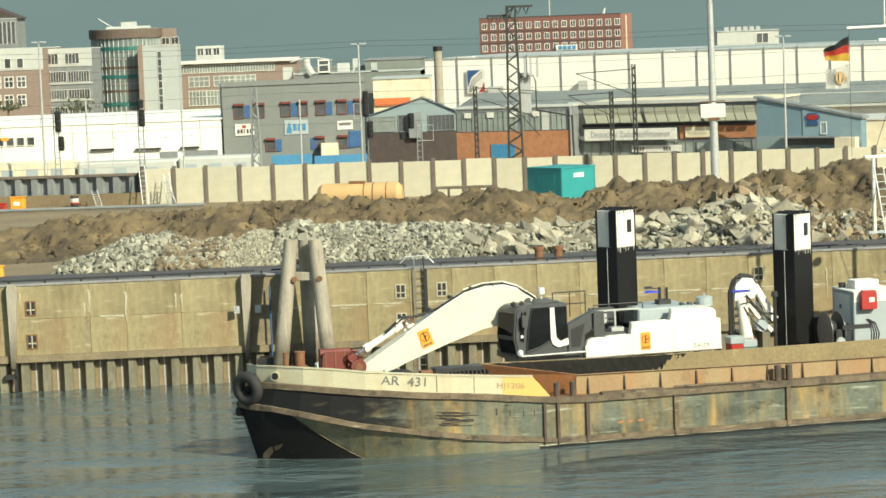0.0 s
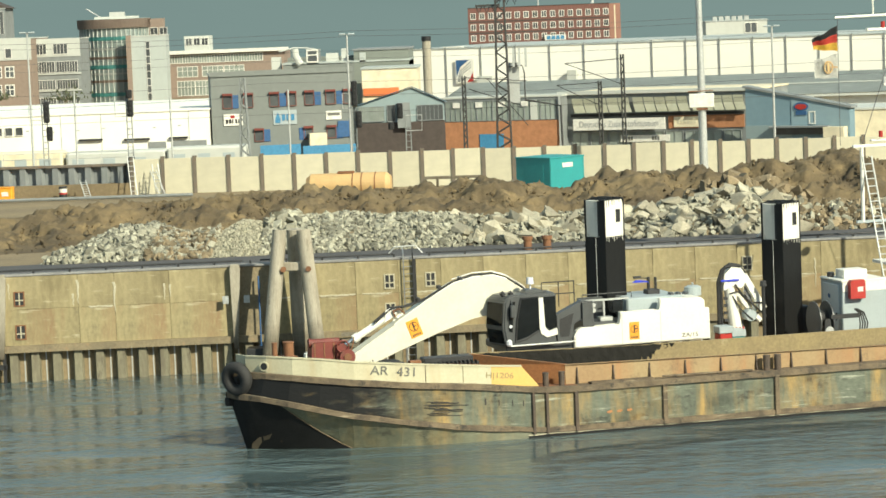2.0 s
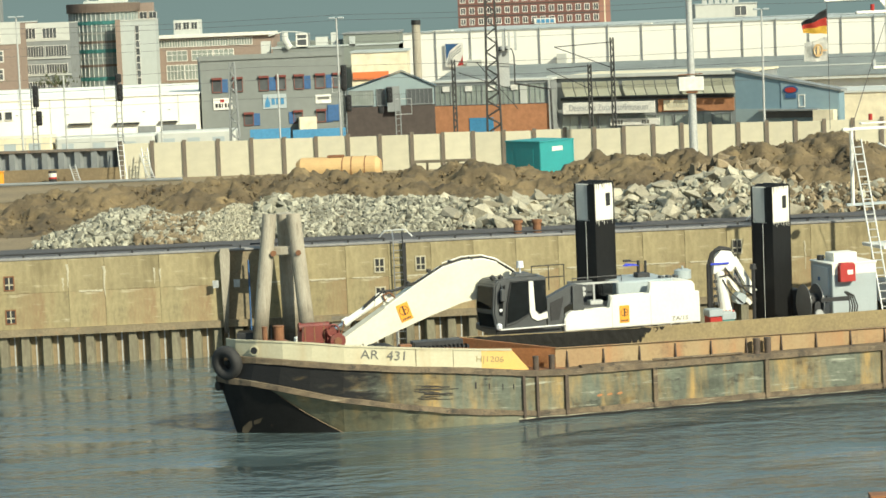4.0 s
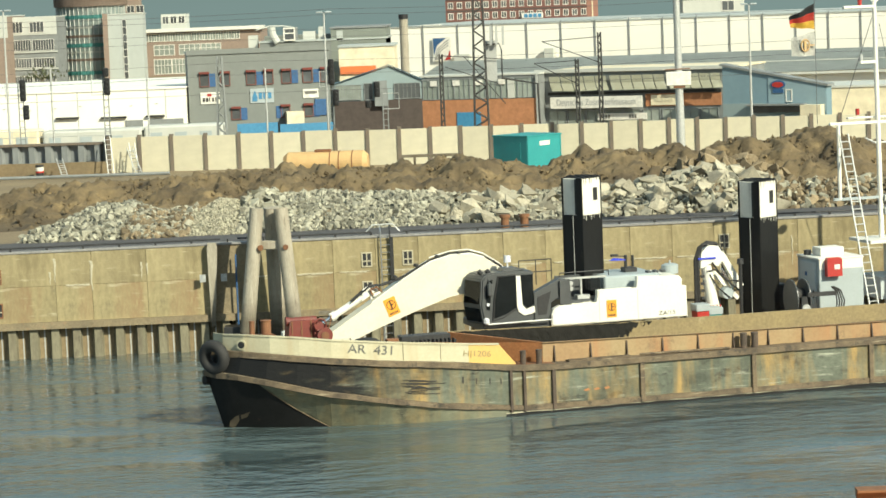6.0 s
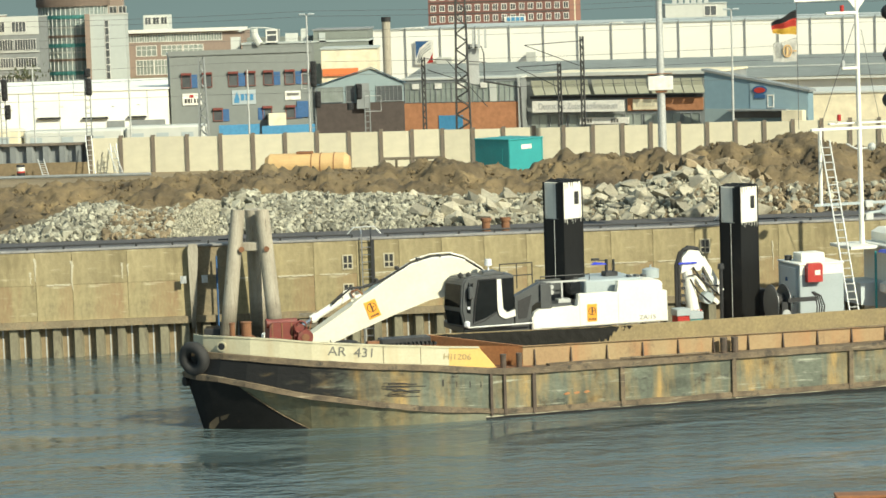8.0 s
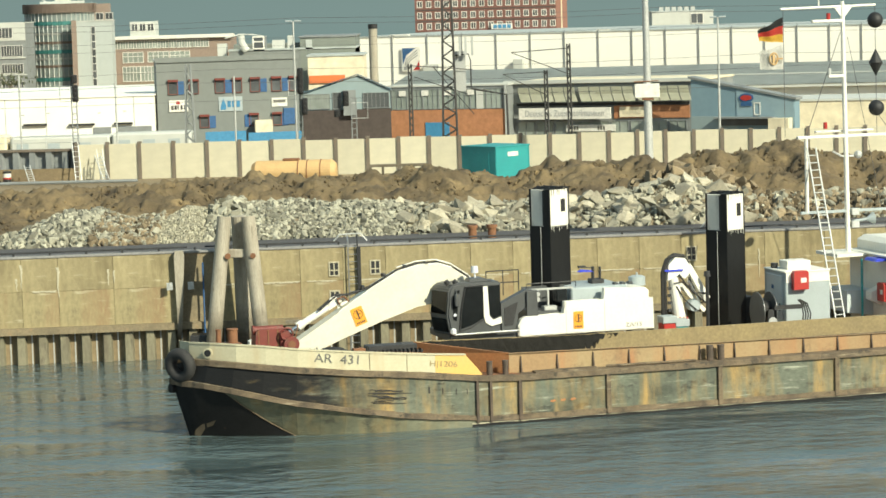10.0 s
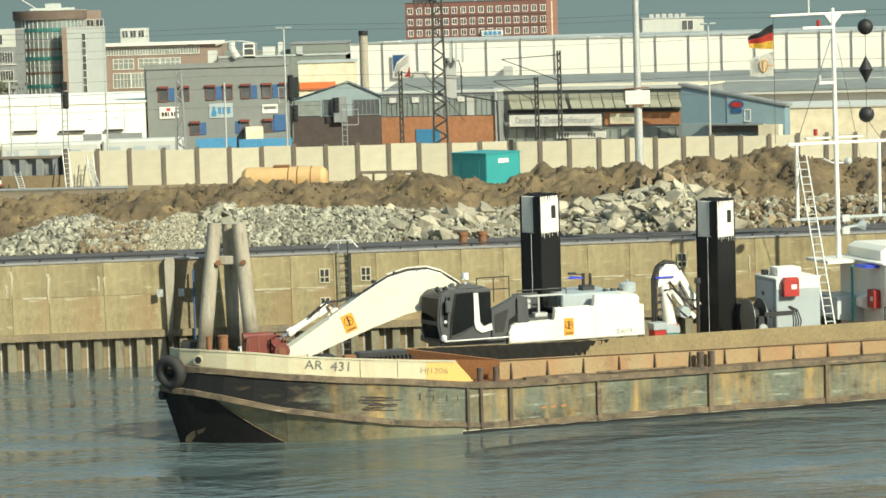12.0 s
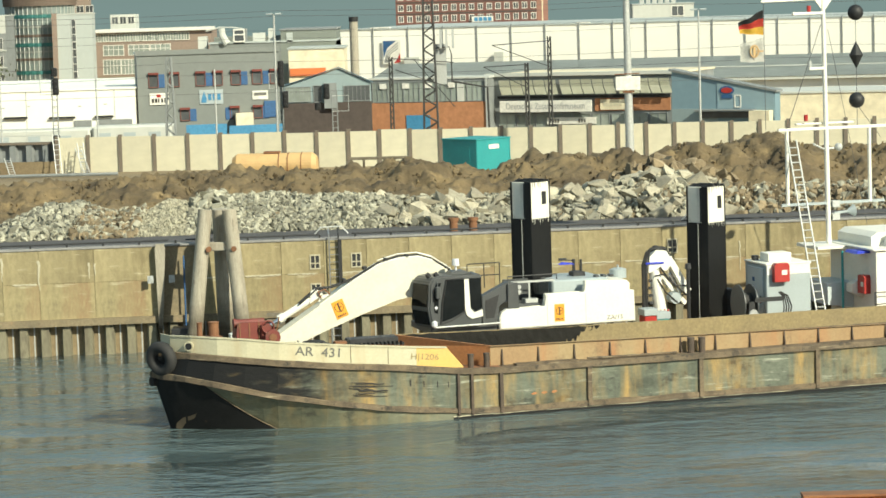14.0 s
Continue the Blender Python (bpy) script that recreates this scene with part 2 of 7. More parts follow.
M["wall_grey"] = surf("wall_grey", (0.195, 0.210, 0.195), (0.175, 0.190, 0.176), 0.8, scale=0.15, fine=1.5, bump=0.02, grain=0.07)
M["tall_grey"] = surf("tall_grey", (0.20, 0.22, 0.19), (0.175, 0.195, 0.17), 0.8, scale=0.12, fine=1.2, bump=0.0, grain=0.06)
M["roof_grey"] = surf("roof_grey", (0.43, 0.465, 0.44), (0.37, 0.40, 0.38), 0.8, scale=0.1, fine=1.5, bump=0.03, stretch=(0.4, 2, 1))
# red dulled to put distance haze into the far brick block's colour
M["brick_red"] = surf("brick_red", (0.18, 0.082, 0.066), (0.155, 0.072, 0.06), 0.85, scale=0.1, fine=2.5, bump=0.03)
M["brick_salmon"] = surf("brick_salmon", (0.32, 0.165, 0.125), (0.28, 0.145, 0.11), 0.85, scale=0.1, fine=2.5, bump=0.02, grain=0.08)
M["red_orange"] = surf("red_orange", (0.70, 0.18, 0.05), (0.62, 0.16, 0.05), 0.6, scale=0.5, fine=4, bump=0.0, grain=0.05)
M["brick_orange"] = surf("brick_orange", (0.44, 0.20, 0.095), (0.37, 0.165, 0.08), 0.85, scale=0.2, fine=2.5, bump=0.03)
M["brick_dark"] = surf("brick_dark", (0.075, 0.058, 0.049), (0.058, 0.045, 0.04), 0.85, scale=0.2, fine=2.5, bump=0.03)
# brown of the far offices, lightened for the haze in front of them
M["brick_brown_hazy"] = surf("brick_brown_hazy", (0.285, 0.215, 0.17), (0.25, 0.19, 0.15), 0.85, scale=0.1, fine=2, bump=0.02, grain=0.1)
M["office_white"] = surf("office_white", (0.52, 0.53, 0.48), (0.47, 0.48, 0.44), 0.7, scale=0.1, fine=1, bump=0.02, grain=0.07)
M["office_grey"] = surf("office_grey", (0.24, 0.255, 0.25), (0.2, 0.215, 0.21), 0.7, scale=0.1, fine=1, bump=0.02)
# far tower glazing, paled in its colour to stand for haze
M["glass_green_hazy"] = surf("glass_green_hazy", (0.30, 0.37, 0.35), (0.40, 0.45, 0.42), 0.3, scale=0.3, fine=1.1, bump=0.0, spec=0.5, grain=0.1)
M["turquoise"] = surf("turquoise", (0.10, 0.34, 0.31), (0.09, 0.30, 0.28), 0.4, scale=0.2, fine=1, bump=0.0)
M["glass_pale"] = surf("glass_pale", (0.26, 0.30, 0.265), (0.34, 0.37, 0.33), 0.25, scale=0.35, fine=1.2, bump=0.0, spec=0.6, each=0.25)
M["glass_far"] = surf("glass_far", (0.07, 0.075, 0.08), (0.13, 0.14, 0.14), 0.2, scale=0.4, fine=1.5, bump=0.0, spec=0.7, each=0.4)
M["frame_white"] = surf("frame_white", (0.75, 0.73, 0.66), (0.7, 0.68, 0.6), 0.6, scale=0.5, fine=4, bump=0.0)
M["blue_panel"] = surf("blue_panel", (0.035, 0.11, 0.25), (0.03, 0.09, 0.21), 0.6, scale=0.5, fine=4, bump=0.0)
M["blue_wall"] = surf("blue_wall", (0.19, 0.285, 0.33), (0.165, 0.255, 0.30), 0.6, scale=0.2, fine=2, bump=0.02, grain=0.07)
M["blue_bright"] = surf("blue_bright", (0.06, 0.24, 0.42), (0.05, 0.21, 0.37), 0.5, scale=0.5, fine=4, bump=0.0)
M["lattice"] = surf("lattice", (0.05, 0.05, 0.047), (0.035, 0.035, 0.033), 0.7, scale=1, fine=8, bump=0.0)
M["wire"] = surf("wire", (0.10, 0.10, 0.10), (0.08, 0.08, 0.08), 0.6, scale=1, fine=8, bump=0.0)
M["mask_black"] = surf("mask_black", (0.015, 0.015, 0.015), (0.022, 0.022, 0.022), 0.6, scale=2, fine=12, bump=0.0)
M["flag_black"] = surf("flag_black", (0.02, 0.02, 0.02), (0.03, 0.03, 0.03), 0.8, scale=2, fine=12, bump=0.05)
M["flag_red"] = surf("flag_red", (0.55, 0.05, 0.03), (0.45, 0.045, 0.03), 0.8, scale=2, fine=12, bump=0.05)
M["flag_gold"] = surf("flag_gold", (0.75, 0.46, 0.06), (0.65, 0.40, 0.06), 0.8, scale=2, fine=12, bump=0.05)
M["cloth_white"] = surf("cloth_white", (0.72, 0.70, 0.62), (0.62, 0.60, 0.54), 0.8, scale=2, fine=12, bump=0.05)
M["tarp"] = surf("tarp", (0.025, 0.025, 0.022), (0.04, 0.038, 0.034), 0.6, scale=3, fine=20, bump=0.4)
M["lamp_glass"] = surf("lamp_glass", (0.75, 0.76, 0.78), (0.65, 0.66, 0.68), 0.2, scale=4, fine=20, bump=0.0)
M["signal_blue"] = surf("signal_blue", (0.05, 0.08, 0.65), (0.04, 0.06, 0.5), 0.3, scale=4, fine=20, bump=0.0)
M["bush"] = surf("bush", (0.085, 0.10, 0.04), (0.06, 0.07, 0.03), 0.8, scale=0.8, fine=6, bump=0.2, island=True, each=0.4)

# distance: even grey cloud and haze behind the town
hz = bpy.data.materials.new("haze")
hz.use_nodes = True
n, l = hz.node_tree.nodes, hz.node_tree.links
n.remove(n["Principled BSDF"])
em = n.new("ShaderNodeEmission")
tc = n.new("ShaderNodeTexCoord")
mp = n.new("ShaderNodeMapping")
mp.inputs["Scale"].default_value = (0.006, 0.006, 0.03)
tn = n.new("ShaderNodeTexNoise")
tn.inputs["Scale"].default_value, tn.inputs["Detail"].default_value = 1.0, 4.0
cm = n.new("ShaderNodeMix")
cm.data_type = "RGBA"
cm.inputs["A"].default_value, cm.inputs["B"].default_value = (0.140, 0.205, 0.192, 1), (0.180, 0.255, 0.235, 1)
l.new(tc.outputs["Object"], mp.inputs[0])
l.new(mp.outputs[0], tn.inputs["Vector"])
l.new(tn.outputs["Fac"], cm.inputs["Factor"])
l.new(cm.outputs["Result"], em.inputs[0])
l.new(em.outputs[0], n["Material Output"].inputs[0])
M["haze"] = hz

# water: dark green-grey body, glossy, with wind ripples drawn out along the quay
wat = bpy.data.materials.new("water")
wat.use_nodes = True
n, l = wat.node_tree.nodes, wat.node_tree.links
b = n["Principled BSDF"]
b.inputs["Base Color"].default_value = (0.074, 0.103, 0.106, 1)
b.inputs["Roughness"].default_value, b.inputs["IOR"].default_value = 0.06, 1.7
tc = n.new("ShaderNodeTexCoord")
heights = []
for sc_x, sc_y, s, det in ((0.55, 1.0, 1.0, 3.0), (2.0, 3.2, 1.0, 4.0), (0.07, 0.16, 1.0, 2.0)):
    mp = n.new("ShaderNodeMapping")
    mp.inputs["Scale"].default_value = (sc_x, sc_y, 1)
    mp.inputs["Rotation"].default_value = (0, 0, radians(-12))
    t = n.new("ShaderNodeTexNoise")
    t.inputs["Scale"].default_value, t.inputs["Detail"].default_value = s, det
    l.new(tc.outputs["Object"], mp.inputs[0])
    l.new(mp.outputs[0], t.inputs["Vector"])
    heights.append(t.outputs["Fac"])
ma = n.new("ShaderNodeMath")
ma.operation = "MULTIPLY_ADD"
ma.inputs[1].default_value = 0.42
l.new(heights[1], ma.inputs[0])
l.new(heights[0], ma.inputs[2])
calm = n.new("ShaderNodeMapRange")      # calm lanes between ruffled ones
calm.inputs["From Min"].default_value, calm.inputs["From Max"].default_value = 0.38, 0.62
calm.inputs["To Min"].default_value, calm.inputs["To Max"].default_value = 0.12, 1.1
l.new(heights[2], calm.inputs["Value"])
mb = n.new("ShaderNodeMath")
mb.operation = "MULTIPLY"
l.new(ma.outputs[0], mb.inputs[0])
l.new(calm.outputs[0], mb.inputs[1])
bp = n.new("ShaderNodeBump")
bp.inputs["Strength"].default_value, bp.inputs["Distance"].default_value = 1.0, 0.55
l.new(mb.outputs[0], bp.inputs["Height"])
l.new(bp.outputs[0], b.inputs["Normal"])
M["water"] = wat


# ---- builders ----
def part(name, bm, mat, parent=None, label="", smooth=False):
    me = bpy.data.meshes.new(name)
    bmesh.ops.recalc_face_normals(bm, faces=bm.faces)
    if smooth:
        for f in bm.faces:
            f.smooth = True
    bm.to_mesh(me)
    bm.free()
    me.materials.append(M[mat])
    ob = new(name, me)
    if parent:
        ob.parent = parent
    if label:
        ob["label"] = label
    return ob


def same(name, mesh, parent, m, label=""):
    ob = new(name, mesh)
    ob.parent = parent
    ob.matrix_basis = m
    if label:
        ob["label"] = label
    return ob


def empty(name, m, label, category, group="", kind=""):
    e = new(name)
    e.empty_display_size = 0.2
    e.matrix_basis = m
    return tagged(e, label, category, group, kind)


def box(bm, x0, x1, y0, y1, z0, z1, bev=0.0, m=None):
    r = bmesh.ops.create_cube(bm, size=1, matrix=Matrix.Translation(((x0 + x1) / 2, (y0 + y1) / 2, (z0 + z1) / 2)) @ Matrix.Diagonal((x1 - x0, y1 - y0, z1 - z0, 1)))
    vs = r["verts"]
    if bev:
        es = list({e for v in vs for e in v.link_edges})
        out = bmesh.ops.bevel(bm, geom=es, offset=bev, segments=1, affect="EDGES")
        vs = [v for v in out["verts"]] if m else vs
    if m:
        bmesh.ops.transform(bm, matrix=m, verts=list({v for v in vs if v.is_valid}))
    return bm


def cyl(bm, p0, p1, r0, r1=None, n=12, caps=True):
    p0, p1 = Vector(p0), Vector(p1)
    d = p1 - p0
    q = d.to_track_quat("Z", "Y").to_matrix().to_4x4()
    bmesh.ops.create_cone(bm, cap_ends=caps, segments=n, radius1=r0, radius2=r0 if r1 is None else r1, depth=d.length, matrix=Matrix.Translation((p0 + p1) / 2) @ q)
    return bm


def prism(bm, poly, y0, y1):
    """An outline in x and z, pulled from y0 to y1."""
    a = [bm.verts.new((x, y0, z)) for x, z in poly]
    b2 = [bm.verts.new((x, y1, z)) for x, z in poly]
    bm.faces.new(a)
    bm.faces.new(b2[::-1])
    k = len(poly)
    for i in range(k):
        bm.faces.new((a[i], b2[i], b2[(i + 1) % k], a[(i + 1) % k]))
    return bm


def tube(bm, pts, r, n=8):
    """A bent round bar through the points, in one piece."""
    pts = [Vector(q) for q in pts]
    rings = []
    for i, q in enumerate(pts):
        d = (pts[min(i + 1, len(pts) - 1)] - pts[max(i - 1, 0)]).normalized()
        m3 = d.to_track_quat("Z", "Y").to_matrix()
        rings.append([bm.verts.new(q + m3 @ Vector((r * math.cos(2 * math.pi * k / n), r * math.sin(2 * math.pi * k / n), 0))) for k in range(n)])
    for a, c in zip(rings, rings[1:]):
        best = min(range(n), key=lambda o: sum((a[k].co - c[(k + o) % n].co).length for k in range(n)))
        for k in range(n):
            bm.faces.new((a[k], a[(k + 1) % n], c[(k + 1 + best) % n], c[(k + best) % n]))
    bm.faces.new(rings[0][::-1])
    bm.faces.new(rings[-1])
    return bm


def grid(bm, rows):
    """A sheet through rows of points."""
    vs = [[bm.verts.new(p) for p in r] for r in rows]
    for a, c in zip(vs, vs[1:]):
        for i in range(len(a) - 1):
            bm.faces.new((a[i], a[i + 1], c[i + 1], c[i]))
    return bm


def B():
    return bmesh.new()


def one(name, bm, mat, label, category, kind="", group="", m=None, smooth=False):
    ob = part(name, bm, mat, smooth=smooth)
    if m is not None:
        ob.matrix_basis = m
    return tagged(ob, label, category, group, kind)


def lettering(name, text, size, m, mat, parent, depth=0.004, squeeze=1.0):
    cu = bpy.data.curves.new(name, "FONT")
    cu.body, cu.size, cu.extrude, cu.align_x, cu.align_y = text, size, depth, "CENTER", "CENTER"
    tmp = new("tmp", cu)
    bpy.context.view_layer.update()
    me = bpy.data.meshes.new_from_object(tmp.evaluated_get(bpy.context.evaluated_depsgraph_get()))
    bpy.data.objects.remove(tmp)
    bpy.data.curves.remove(cu)
    me.materials.clear()
    me.materials.append(M[mat])
    ob = new(name, me)
    ob.parent = parent
    ob.matrix_basis = m @ Matrix.Diagonal((squeeze, 1, 1, 1))
    return ob


def lerp(table, s):
    if s <= table[0][0]:
        return table[0][1]
    for (a, va), (c, vc) in zip(table, table[1:]):
        if s <= c:
            return va + (vc - va) * (s - a) / (c - a)
    return table[-1][1]


UP = pose(0, 0, 0, 90, 0, 0)          # stands lettering upright, facing -y
BARGE = pose(0, 86.67, 0, 0, 0, 16.54)   # along the barge, across it, up
HULL = BARGE @ pose(-0.12, 0, 0) @ Matrix.Diagonal((1.01, 1, 1, 1))   # the moored barge lies a little ahead of the pontoon
QUAY = pose(-12.06, 105.87, 0, 0, 0, 5.15)   # along the quay face, behind it, up
FENCE = pose(-22.53, 154.65, 0, 0, 0, -6.96)


# ---- ground, water, quay ----
def ground_edge(x, line):
    x = max(-140.0, min(140.0, x))
    return 106.95 + 0.09 * x + 0.35 if line == 0 else 151.9 - 0.122 * x


bm = B()
xs = [-2500, -140, -80, -40, 0, 40, 80, 140, 2500]
rows = [[(x, ground_edge(x, 0), -3.0) for x in xs], [(x, ground_edge(x, 0), 4.25) for x in xs], [(x, ground_edge(x, 0) + 3.6, 4.27) for x in xs],
        [(x, ground_edge(x, 1) + 0.6, 4.3) for x in xs], [(x, ground_edge(x, 1) + 4, 1.8) for x in xs], [(x, 4600, 1.8) for x in xs]]
grid(bm, rows)
one("ground", bm, "sand", "bare sandy building ground behind the quay", "ground", "structure")
bm = B()
grid(bm, [[(-2500, -1200, 0), (2500, -1200, 0)], [(-2500, 116, 0), (2500, 122, 0)]])
water = one("water", bm, "water", "rippled grey-green harbour water", "water", "structure")
bm = B()
box(bm, -70, 110, 0.6, 4.6, 4.2, 4.33)
one("road", bm, "asphalt", "narrow dark service road along the quay edge", "road", "structure", m=QUAY)

quay = empty("quay_wall", QUAY, "weathered tan concrete quay wall over steel sheet piling", "quay wall", kind="structure")
bm = B()
box(bm, -70, 110, 0.05, 0.9, 1.3, 4.28)
part("core", bm, "concrete_lip", quay)
bm = B()
prism(bm, [(-70, 1.22), (110, 1.22), (110, 1.5), (-70, 1.5)], -0.14, 0.1)
part("ledge", bm, "concrete_lip", quay, "stained concrete ledge")
bm = B()
box(bm, -70, 110, -0.03, 0.62, 4.28, 4.37, 0.02)
part("coping", bm, "concrete_top", quay, "grey concrete coping")
joints = [-21.3, -18.8, -16.3, -13.8, -11.3, -8.75, -5.75, -4.29, -2.09, 0.45]
x = 1.95
while x < 46:
    joints.append(x)
    x += 1.73 if int(x * 7) % 3 else 2.5
panels = [(a, c) for a, c in zip(joints, joints[1:]) if not (0.4 < a < 0.5)]
for a, c in panels:
    w = c - a
    bm = B()
    y0 = random.uniform(-0.008, 0.008)
    box(bm, 0.006, w - 0.006, y0, 0.1, 1.5, 2.943, 0.006)
    part("lower_panel", bm, "concrete_damp", quay).matrix_basis = pose(a, 0, 0)
    bm = B()
    box(bm, 0.006, w - 0.006, y0 + 0.006, 0.1, 2.95, 4.28, 0.006)
    part("panel", bm, "concrete_old", quay).matrix_basis = pose(a, 0, 0)
# pale lime crust along the lift joint
crust = random.Random(5)
for a, c in panels:
    if a < 1.0 and crust.random() < 0.6:
        continue
    bm = B()
    x0, x1 = crust.uniform(0.02, 0.4), (c - a) - crust.uniform(0.02, 0.4)
    m = 14
    up = [(x0 + (x1 - x0) * i / m, 2.965 + crust.uniform(0, 0.02)) for i in range(m + 1)]
    dn = [(x0 + (x1 - x0) * i / m, 2.945 - (0 if i in (0, m) else crust.uniform(0.0, 0.05) ** 1.0)) for i in range(m + 1)]
    prism(bm, dn + up[::-1], -0.02, 0.03)
    part("lime_crust", bm, "lime", quay).matrix_basis = pose(a, 0, 0)
bm = B()
box(bm, -70, -21.31, 0.0, 0.1, 1.5, 4.28)
box(bm, joints[-1] + 0.02, 110, 0.0, 0.1, 1.5, 4.28)
part("far_panel", bm, "concrete_old", quay)

# lime runs from the joints
for x, z0, z1 in ((-5.75, 3.1, 4.05), (-5.95, 3.0, 3.5), (-4.29, 2.7, 3.9), (-2.3, 3.1, 3.75), (-2.05, 3.2, 3.7), (3.7, 2.2, 2.9), (9.6, 2.6, 3.4), (13.2, 2.0, 2.8), (24.2, 2.4, 3.6), (-8.5, 3.4, 4.0)):
    bm = B()
    w = random.uniform(0.02, 0.045)
    pts = []
    for i in range(7):
        f = i / 6
        pts.append((x + random.uniform(-0.03, 0.03), z0 + (z1 - z0) * f, w * (0.3 + f)))
    prism(bm, [(a - w2, z) for a, z, w2 in pts] + [(a + w2, z) for a, z, w2 in reversed(pts)], -0.014, 0.02)
    part("lime_run", bm, "lime", quay, "pale lime run")

# trapezoid sheet piles under the concrete
bm = B()
prof = []
for i in range(-60, 100):
    x = i * 0.86
    prof += [(x, 0.02), (x + 0.30, 0.02), (x + 0.38, 0.42), (x + 0.76, 0.42)]
grid(bm, [[(x, y, z) for x, y in prof] for z in (-2.5, 1.3)])
part("sheet_piling", bm, "sheet_pile", quay, "ribbed steel sheet piling stained by the tide")
# lock bars in the pile hollows
bm = B()
for i in range(-24, 52):
    box(bm, i * 0.86 + 0.54, i * 0.86 + 0.59, 0.33, 0.43, -1, 1.3)
part("pile_lock", bm, "galv", quay)

# fender posts and the recess with the blue gauge pole
bm = B()
prism(bm, [(0, 1.0), (0.16, 1.0), (0.36, 4.2), (0.3, 4.4), (-0.02, 4.4), (-0.06, 4.2)], -0.32, 0.0)
post = part("fender_post", bm, "timber_pile", quay, "grey weathered upright fender post")
post.matrix_basis = pose(0.42, 0, 0)
same("fender_post", post.data, quay, pose(-8.95, 0, 0))
bm = B()
box(bm, -8.86, -8.74, -0.2, 0.0, -1, 1.2, 0.02)
box(bm, -9.25, -8.7, -0.2, 0.02, 0.55, 0.75, 0.02)
part("fender_leg", bm, "dark_steel", quay)
# darker concrete in this bay paints in the shade of the dolphin posts
bm = B()
box(bm, 0.47, 1.94, 0.08, 0.12, 1.3, 4.28)
part("recess_back", bm, "concrete_lip", quay, "wall recess coloured dark for the dolphin's shade")
bm = B()
cyl(bm, (1.5, -0.25, -1), (1.5, -0.25, 3.9), 0.035, n=8)
part("gauge_pole", bm, "blue_panel", quay, "thin blue pole")

# hand pipe along the edge, on brackets
pipe = empty("edge_rail", QUAY, "dark pipe rail on brackets along the quay edge", "rail", kind="structure")
bm = B()
cyl(bm, (-60, 0.28, 4.5), (0.9, 0.28, 4.5), 0.035, n=8)
cyl(bm, (1.6, 0.28, 4.5), (7.0, 0.28, 4.5), 0.035, n=8)
cyl(bm, (8.3, 0.28, 4.5), (100, 0.28, 4.5), 0.035, n=8)
part("pipe", bm, "dark_steel", pipe)
bm = B()
box(bm, -0.04, 0.04, 0.22, 0.34, 4.36, 4.5)
br = part("bracket", bm, "dark_steel", pipe)
br.matrix_basis = pose(-22, 0, 0)
for i in range(1, 34):
    same("bracket", br.data, pipe, pose(-22 + i * 1.45, 0, 0))


def quay_ladder(x):
    e = empty("quay_ladder", QUAY @ pose(x, 0, 0), "rusty steel ladder on the quay wall with bent grab rails", "ladder", "quay ladders")
    for dx in (-0.19, 0.19):
        b2 = B()
        tube(b2, [(dx, -0.14, 0.1), (dx, -0.14, 4.55), (dx, 0.3, 4.72)], 0.028, 6)
        part("stile", b2, "steel_bare" if dx < 0 else "dark_steel", e)
    b2 = B()
    cyl(b2, (-0.19, -0.14, 0), (0.19, -0.14, 0), 0.018, n=6)
    me = part("rung", b2, "steel_bare", e)
    me.matrix_basis = pose(0, 0, 0.4)
    for i in range(1, 14):
        same("rung", me.data, e, pose(0, 0, 0.4 + 0.3 * i))
    b2 = B()
    box(b2, 0.2, 0.32, -0.12, 0.0, 1.0, 4.3, 0.01)
    part("guard", b2, "dark_steel", e)
    b2 = B()
    tube(b2, [(-0.75, 0.28, 4.5), (-0.5, 0.28, 4.78), (0.35, 0.28, 4.8), (0.62, 0.28, 4.5)], 0.03, 8)
    part("grab_rail", b2, "galv", e, "bright bent grab rail")
    return e


quay_ladder(7.55)
quay_ladder(22.6)


def quay_window(x, z):
    e = empty("mooring_recess", QUAY @ pose(x, 0, z), "small mooring recess with " + ("a rusty frame" if x < 0 else "a pale frame") + " and crossed bars", "mooring recess", "recesses in the quay wall")
    s, v = 0.165, 0.25
    b2 = B()
    box(b2, -s - 0.05, s + 0.05, -0.03, 0.02, v, v + 0.05)
    box(b2, -s - 0.05, s + 0.05, -0.03, 0.02, -v - 0.05, -v)
    box(b2, -s - 0.05, -s, -0.03, 0.02, -v, v)
    box(b2, s, s + 0.05, -0.03, 0.02, -v, v)
    part("frame", b2, "rust" if x < 0 else "lime", e)
    b2 = B()
    box(b2, -s, s, -0.012, -0.006, -v, v)
    part("hollow", b2, "dark_steel", e, "dark hollow")
    b2 = B()
    box(b2, -0.022, 0.022, -0.028, -0.01, -v, v)
    part("upright_bar", b2, "lime", e)
    b2 = B()
    box(b2, -s, s, -0.03, -0.01, -0.08, -0.035)
    part("cross_bar", b2, "lime", e)


